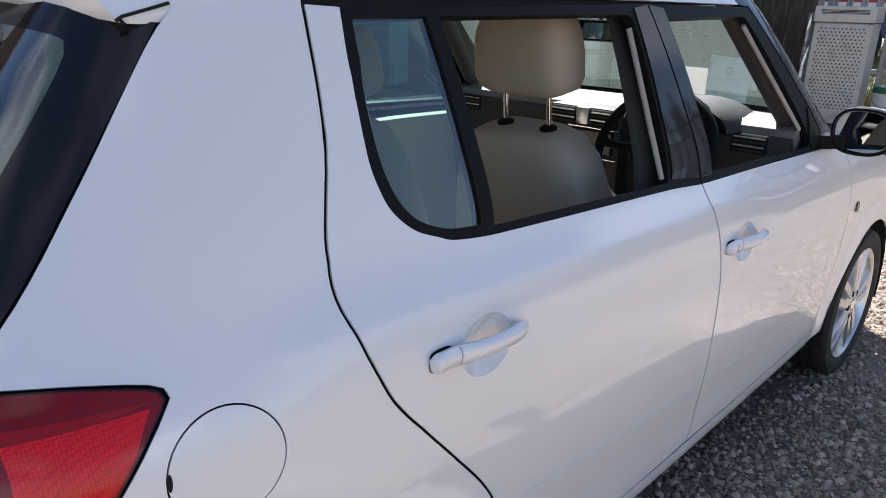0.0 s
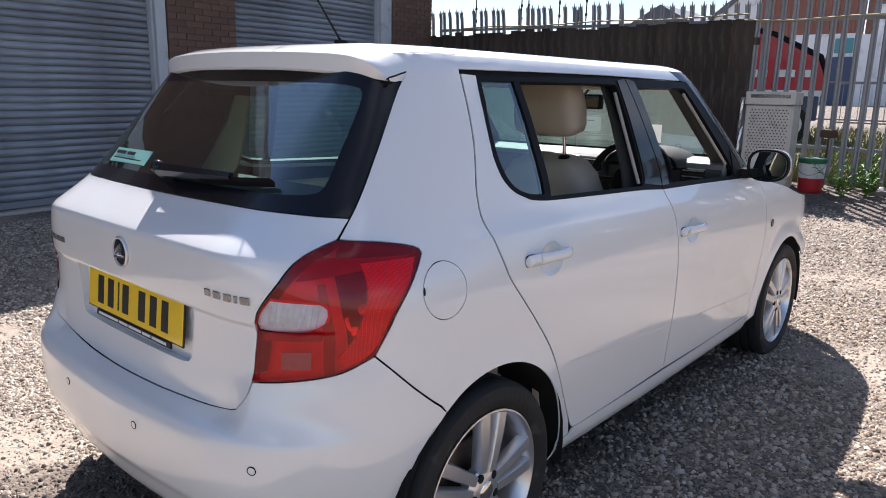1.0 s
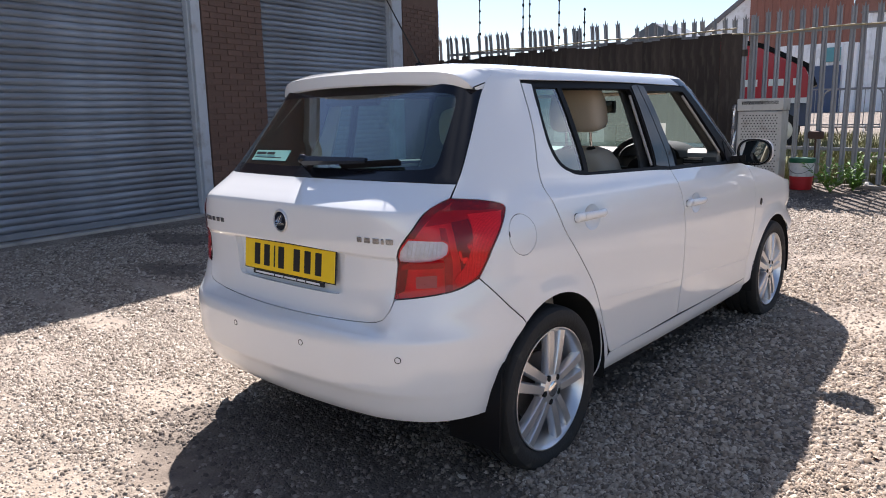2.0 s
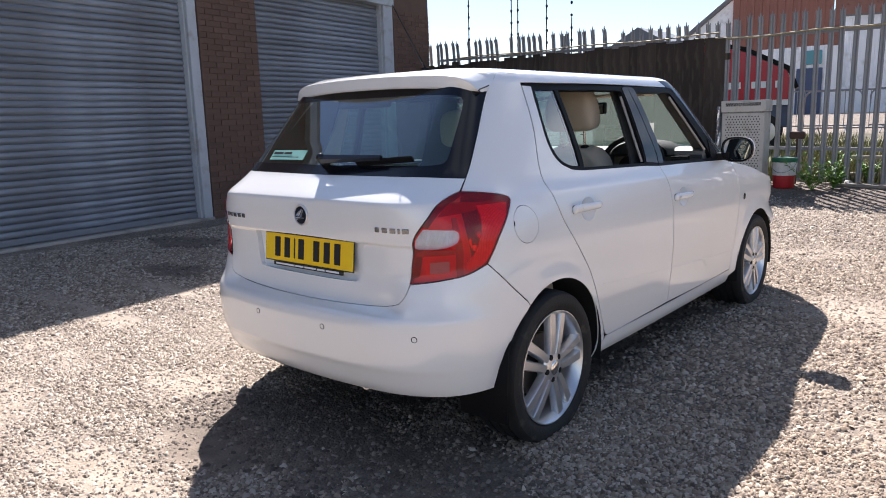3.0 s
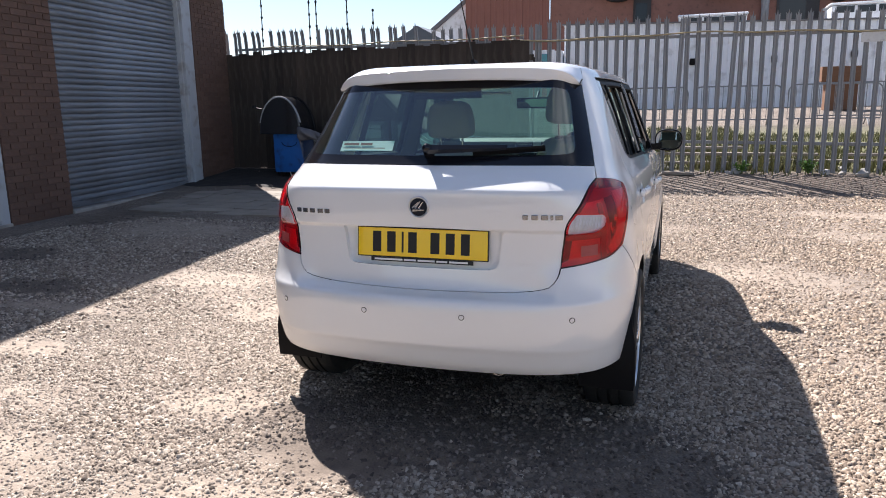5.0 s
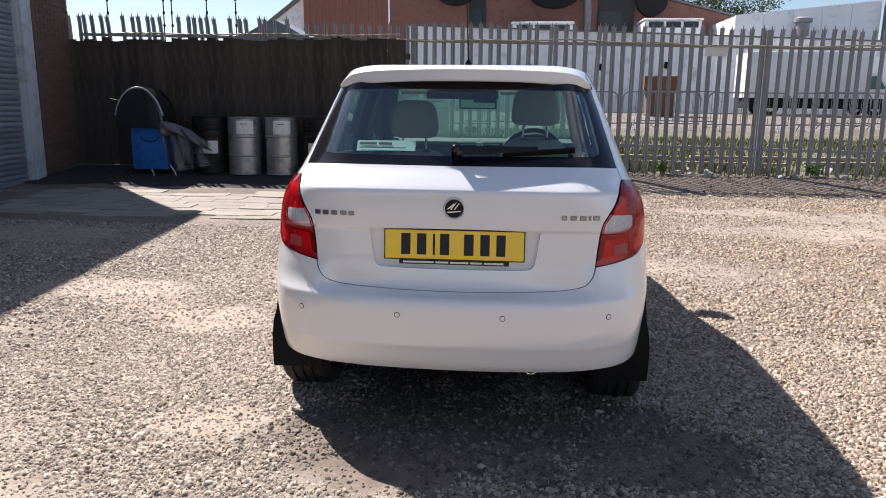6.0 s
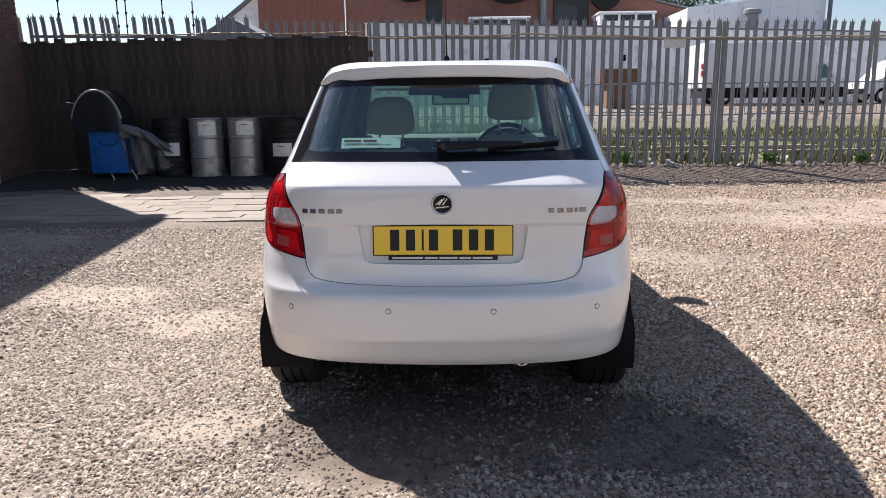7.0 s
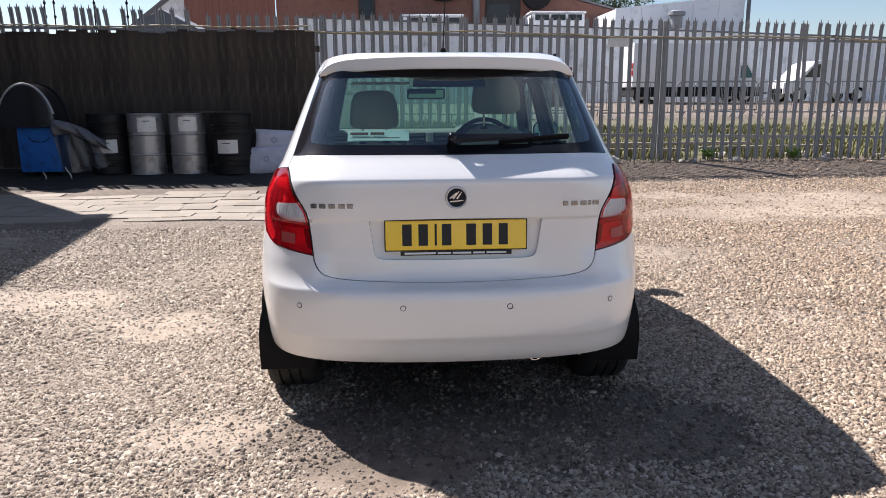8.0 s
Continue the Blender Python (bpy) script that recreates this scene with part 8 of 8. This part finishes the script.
def red_trailer():
    y = 14.2
    v = thing("red_truck", "red lorry body with white bars for lettering, behind the fence", "lorry", (-3.9, y, LIFT(y)), 14)
    bm = bmesh.new()
    prism(bm, [(0, 0.95), (2.35, 0.95), (2.35, 1.30), (2.2, 1.62), (1.2, 2.05), (0.0, 2.30)], 1.6, Matrix.Translation((0, 1.6, 0)) @ Matrix.Rotation(radians(90), 4, "X"))
    part("body", bm, surface("red_van_paint", (0.42, 0.016, 0.030), 0.4, vary=0.1, coat=0.3), v)
    bm = bmesh.new()
    prism(bm, [(-0.02, 2.31), (1.22, 2.06), (2.22, 1.63), (2.40, 1.25), (2.48, 1.28), (2.28, 1.70), (1.25, 2.14), (-0.02, 2.40)], 1.64, Matrix.Translation((0, 1.62, 0)) @ Matrix.Rotation(radians(90), 4, "X"))
    part("roof_edge", bm, BLACK, v)
    bm = bmesh.new()
    box(bm, (-0.01, -0.012, 0.93), (2.36, -0.002, 1.03))
    part("white_band", bm, WHITE_INK, v)
    for a, w in ((0.55, 0.12), (0.80, 0.14), (1.05, 0.10), (1.40, 0.14), (1.62, 0.12), (1.95, 0.16)):
        bm = bmesh.new()
        box(bm, (a, -0.012, 1.28), (a + w, -0.003, 1.42))
        part("text_bar", bm, WHITE_INK, v)
    bm = bmesh.new()
    box(bm, (0.0, 0.1, 0.45), (2.3, 1.5, 0.92), 0.02)
    part("chassis", bm, surface("blue_grey_chassis", (0.08, 0.10, 0.16), 0.5), v)
    for wx in (0.5, 1.8):
        far_wheel(v, wx, 0.12, 0.36, 0.36)
        far_wheel(v, wx, 1.48, 0.36, 0.36)
    v.matrix_basis = v.matrix_basis @ Matrix.Diagonal((0.84, 1, 1, 1))


red_trailer()


def barrier(x, y, turn=0.0, first=None):
    """A hooped crowd barrier."""
    z = LIFT(y)
    if first is not None:
        return copy_thing(first, pose(x, y, z, 0, 0, turn))
    t = thing("crowd_barrier", "galvanised hooped crowd barrier on the far yard", "barrier", (x, y, z), turn, "crowd barriers")
    bm = bmesh.new()
    L, H, r = 1.12, 1.08, 0.19
    pts = [(-L, 0, 0.18)] + [(-L + r - r * math.cos(a), 0, H - r + r * math.sin(a)) for a in [math.pi / 2 * i / 6 for i in range(7)]] + [(L - r + r * math.sin(a), 0, H - r + r * math.cos(a)) for a in [math.pi / 2 * i / 6 for i in range(7)]] + [(L, 0, 0.18)]
    tube(bm, pts, 0.021, 6, True)
    part("hoop", bm, GALV, t, smooth=50)
    for k in range(11):
        bm = bmesh.new()
        xx = -L + 0.19 + 0.186 * k
        rod(bm, (xx, 0, 0.18), (xx, 0, H), 0.008, 5)
        part("bar", bm, GALV, t)
    for s in (-1, 1):
        bm = bmesh.new()
        tube(bm, [(s * 0.8, -0.28, 0.0), (s * 0.8, -0.1, 0.16), (s * 0.8, 0.1, 0.16), (s * 0.8, 0.28, 0.0)], 0.018, 6)
        part("foot", bm, GALV, t)
    return t


b0 = barrier(2.2, 19.0, 3)
for i, (bx, by, bt) in enumerate(((4.6, 19.2, 2), (7.0, 19.0, -3), (9.4, 19.3, 4), (11.8, 19.0, -2), (14.2, 19.2, 3), (16.6, 19.0, 0), (10.3, 20.2, 8), (-0.2, 19.2, -4), (5.4, 20.4, -6), (-2.6, 19.1, 4), (-1.5, 18.2, -7))):
    barrier(bx, by, bt, b0)
bm = bmesh.new()
box(bm, (-0.48, -0.5, 0.0), (0.48, 0.5, 1.0), 0.01)
box(bm, (-0.70, -0.53, 1.0), (0.70, 0.53, 1.52), 0.01)
mesh_thing("wooden_crate", bm, surface("orange_crate_wood", (0.17, 0.085, 0.045), 0.8, vary=0.3, scale=3, fine=40, stretch=(1, 1, 6)), "stacked brown wooden crates on the far yard", "crate", (6.08, 27.0, LIFT(27)))


def tree(x, y, h, seed):
    rng = random.Random(seed)
    z = LIFT(y)
    t = thing("tree", "distant sparse tree above the far roofs", "tree", (x, y, z), group="far trees")
    bm = bmesh.new()
    rod(bm, (0, 0, 0), (0.1, 0, h * 0.6), 0.22, 8, 0.10)
    for k in range(9):
        a = rng.uniform(0, 6.28)
        rod(bm, (0.05, 0, h * rng.uniform(0.4, 0.6)), (math.cos(a) * h * 0.22, math.sin(a) * h * 0.22, h * rng.uniform(0.7, 0.95)), 0.07, 6, 0.02)
    part("trunk", bm, BARK, t)
    V, F = [], []
    for c in range(46):
        a, rr = rng.uniform(0, 6.28), h * 0.28 * rng.random() ** 0.5
        cx, cy, cz = math.cos(a) * rr, math.sin(a) * rr, h * (0.62 + 0.36 * rng.random())
        for j in range(60):
            p = Vector((cx + rng.gauss(0, 0.3), cy + rng.gauss(0, 0.3), cz + rng.gauss(0, 0.25)))
            u = Vector((rng.gauss(0, 1), rng.gauss(0, 1), rng.gauss(0, 1))).normalized() * 0.09
            w = u.cross(Vector((rng.gauss(0, 1), rng.gauss(0, 1), rng.gauss(0, 1)))).normalized() * 0.06
            k = len(V)
            V += [p - u, p + w, p + u, p - w]
            F.append((k, k + 1, k + 2, k + 3))
    me = bpy.data.meshes.new("crown")
    me.from_pydata(V, [], F)
    me.materials.append(TREE_LEAF)
    under(new("crown", me), t)


for i, (tx, ty, th) in enumerate(((14.2, 58, 9.4), (16.6, 60, 9.8), (18.6, 58, 9.2), (12.9, 60, 9.0))):
    tree(tx, ty, th, 60 + i)
bm = bmesh.new()
prism(bm, [(-1.3, 0.0), (1.3, 0.0), (1.3, 2.4), (0.0, 3.1), (-1.3, 2.4)], 2.0, Matrix.Translation((0, 1, 0)) @ Matrix.Rotation(radians(90), 4, "X"))
mesh_thing("shed", bm, surface("grey_blue_shed", (0.16, 0.18, 0.21), 0.7, vary=0.2), "grey shed roof rising behind the board fence", "shed", (-5.6, 16.0, LIFT(16) - 0.3))


# ---- bricks of the garage piers ----
def lay_bricks():
    rng = random.Random(31)
    kinds = []
    for w in (0.215, 0.1025):
        bm = bmesh.new()
        box(bm, (-0.012, -w / 2, -0.0325), (0.0, w / 2, 0.0325), 0.002)
        kinds.append(part("brick", bm, BRICK, garage))
    used = [False, False]
    for y0, y1 in ((0.052, 1.048), (4.302, 5.418)):
        n = round((y1 - y0) / 0.225)
        full = (y1 - y0 + 0.01) / n - 0.01
        z, row = 0.07 + LIFT(3.6 + y0), 0
        while z < 3.15:
            sizes = [0] * n if row % 2 == 0 else [1] + [0] * (n - 1) + [1]
            y = y0
            for k in sizes:
                w = full if k == 0 else (full - 0.01) / 2
                if not used[k]:
                    ob, used[k] = kinds[k], True
                else:
                    ob = under(new("brick", kinds[k].data), garage)
                ob.matrix_basis = Matrix.Translation((rng.uniform(-0.0015, 0.002), y + w / 2, z)) @ Matrix.Diagonal((1, w / (0.215, 0.1025)[k], 1, 1))
                y += w + 0.010
            z += 0.075
            row += 1


lay_bricks()
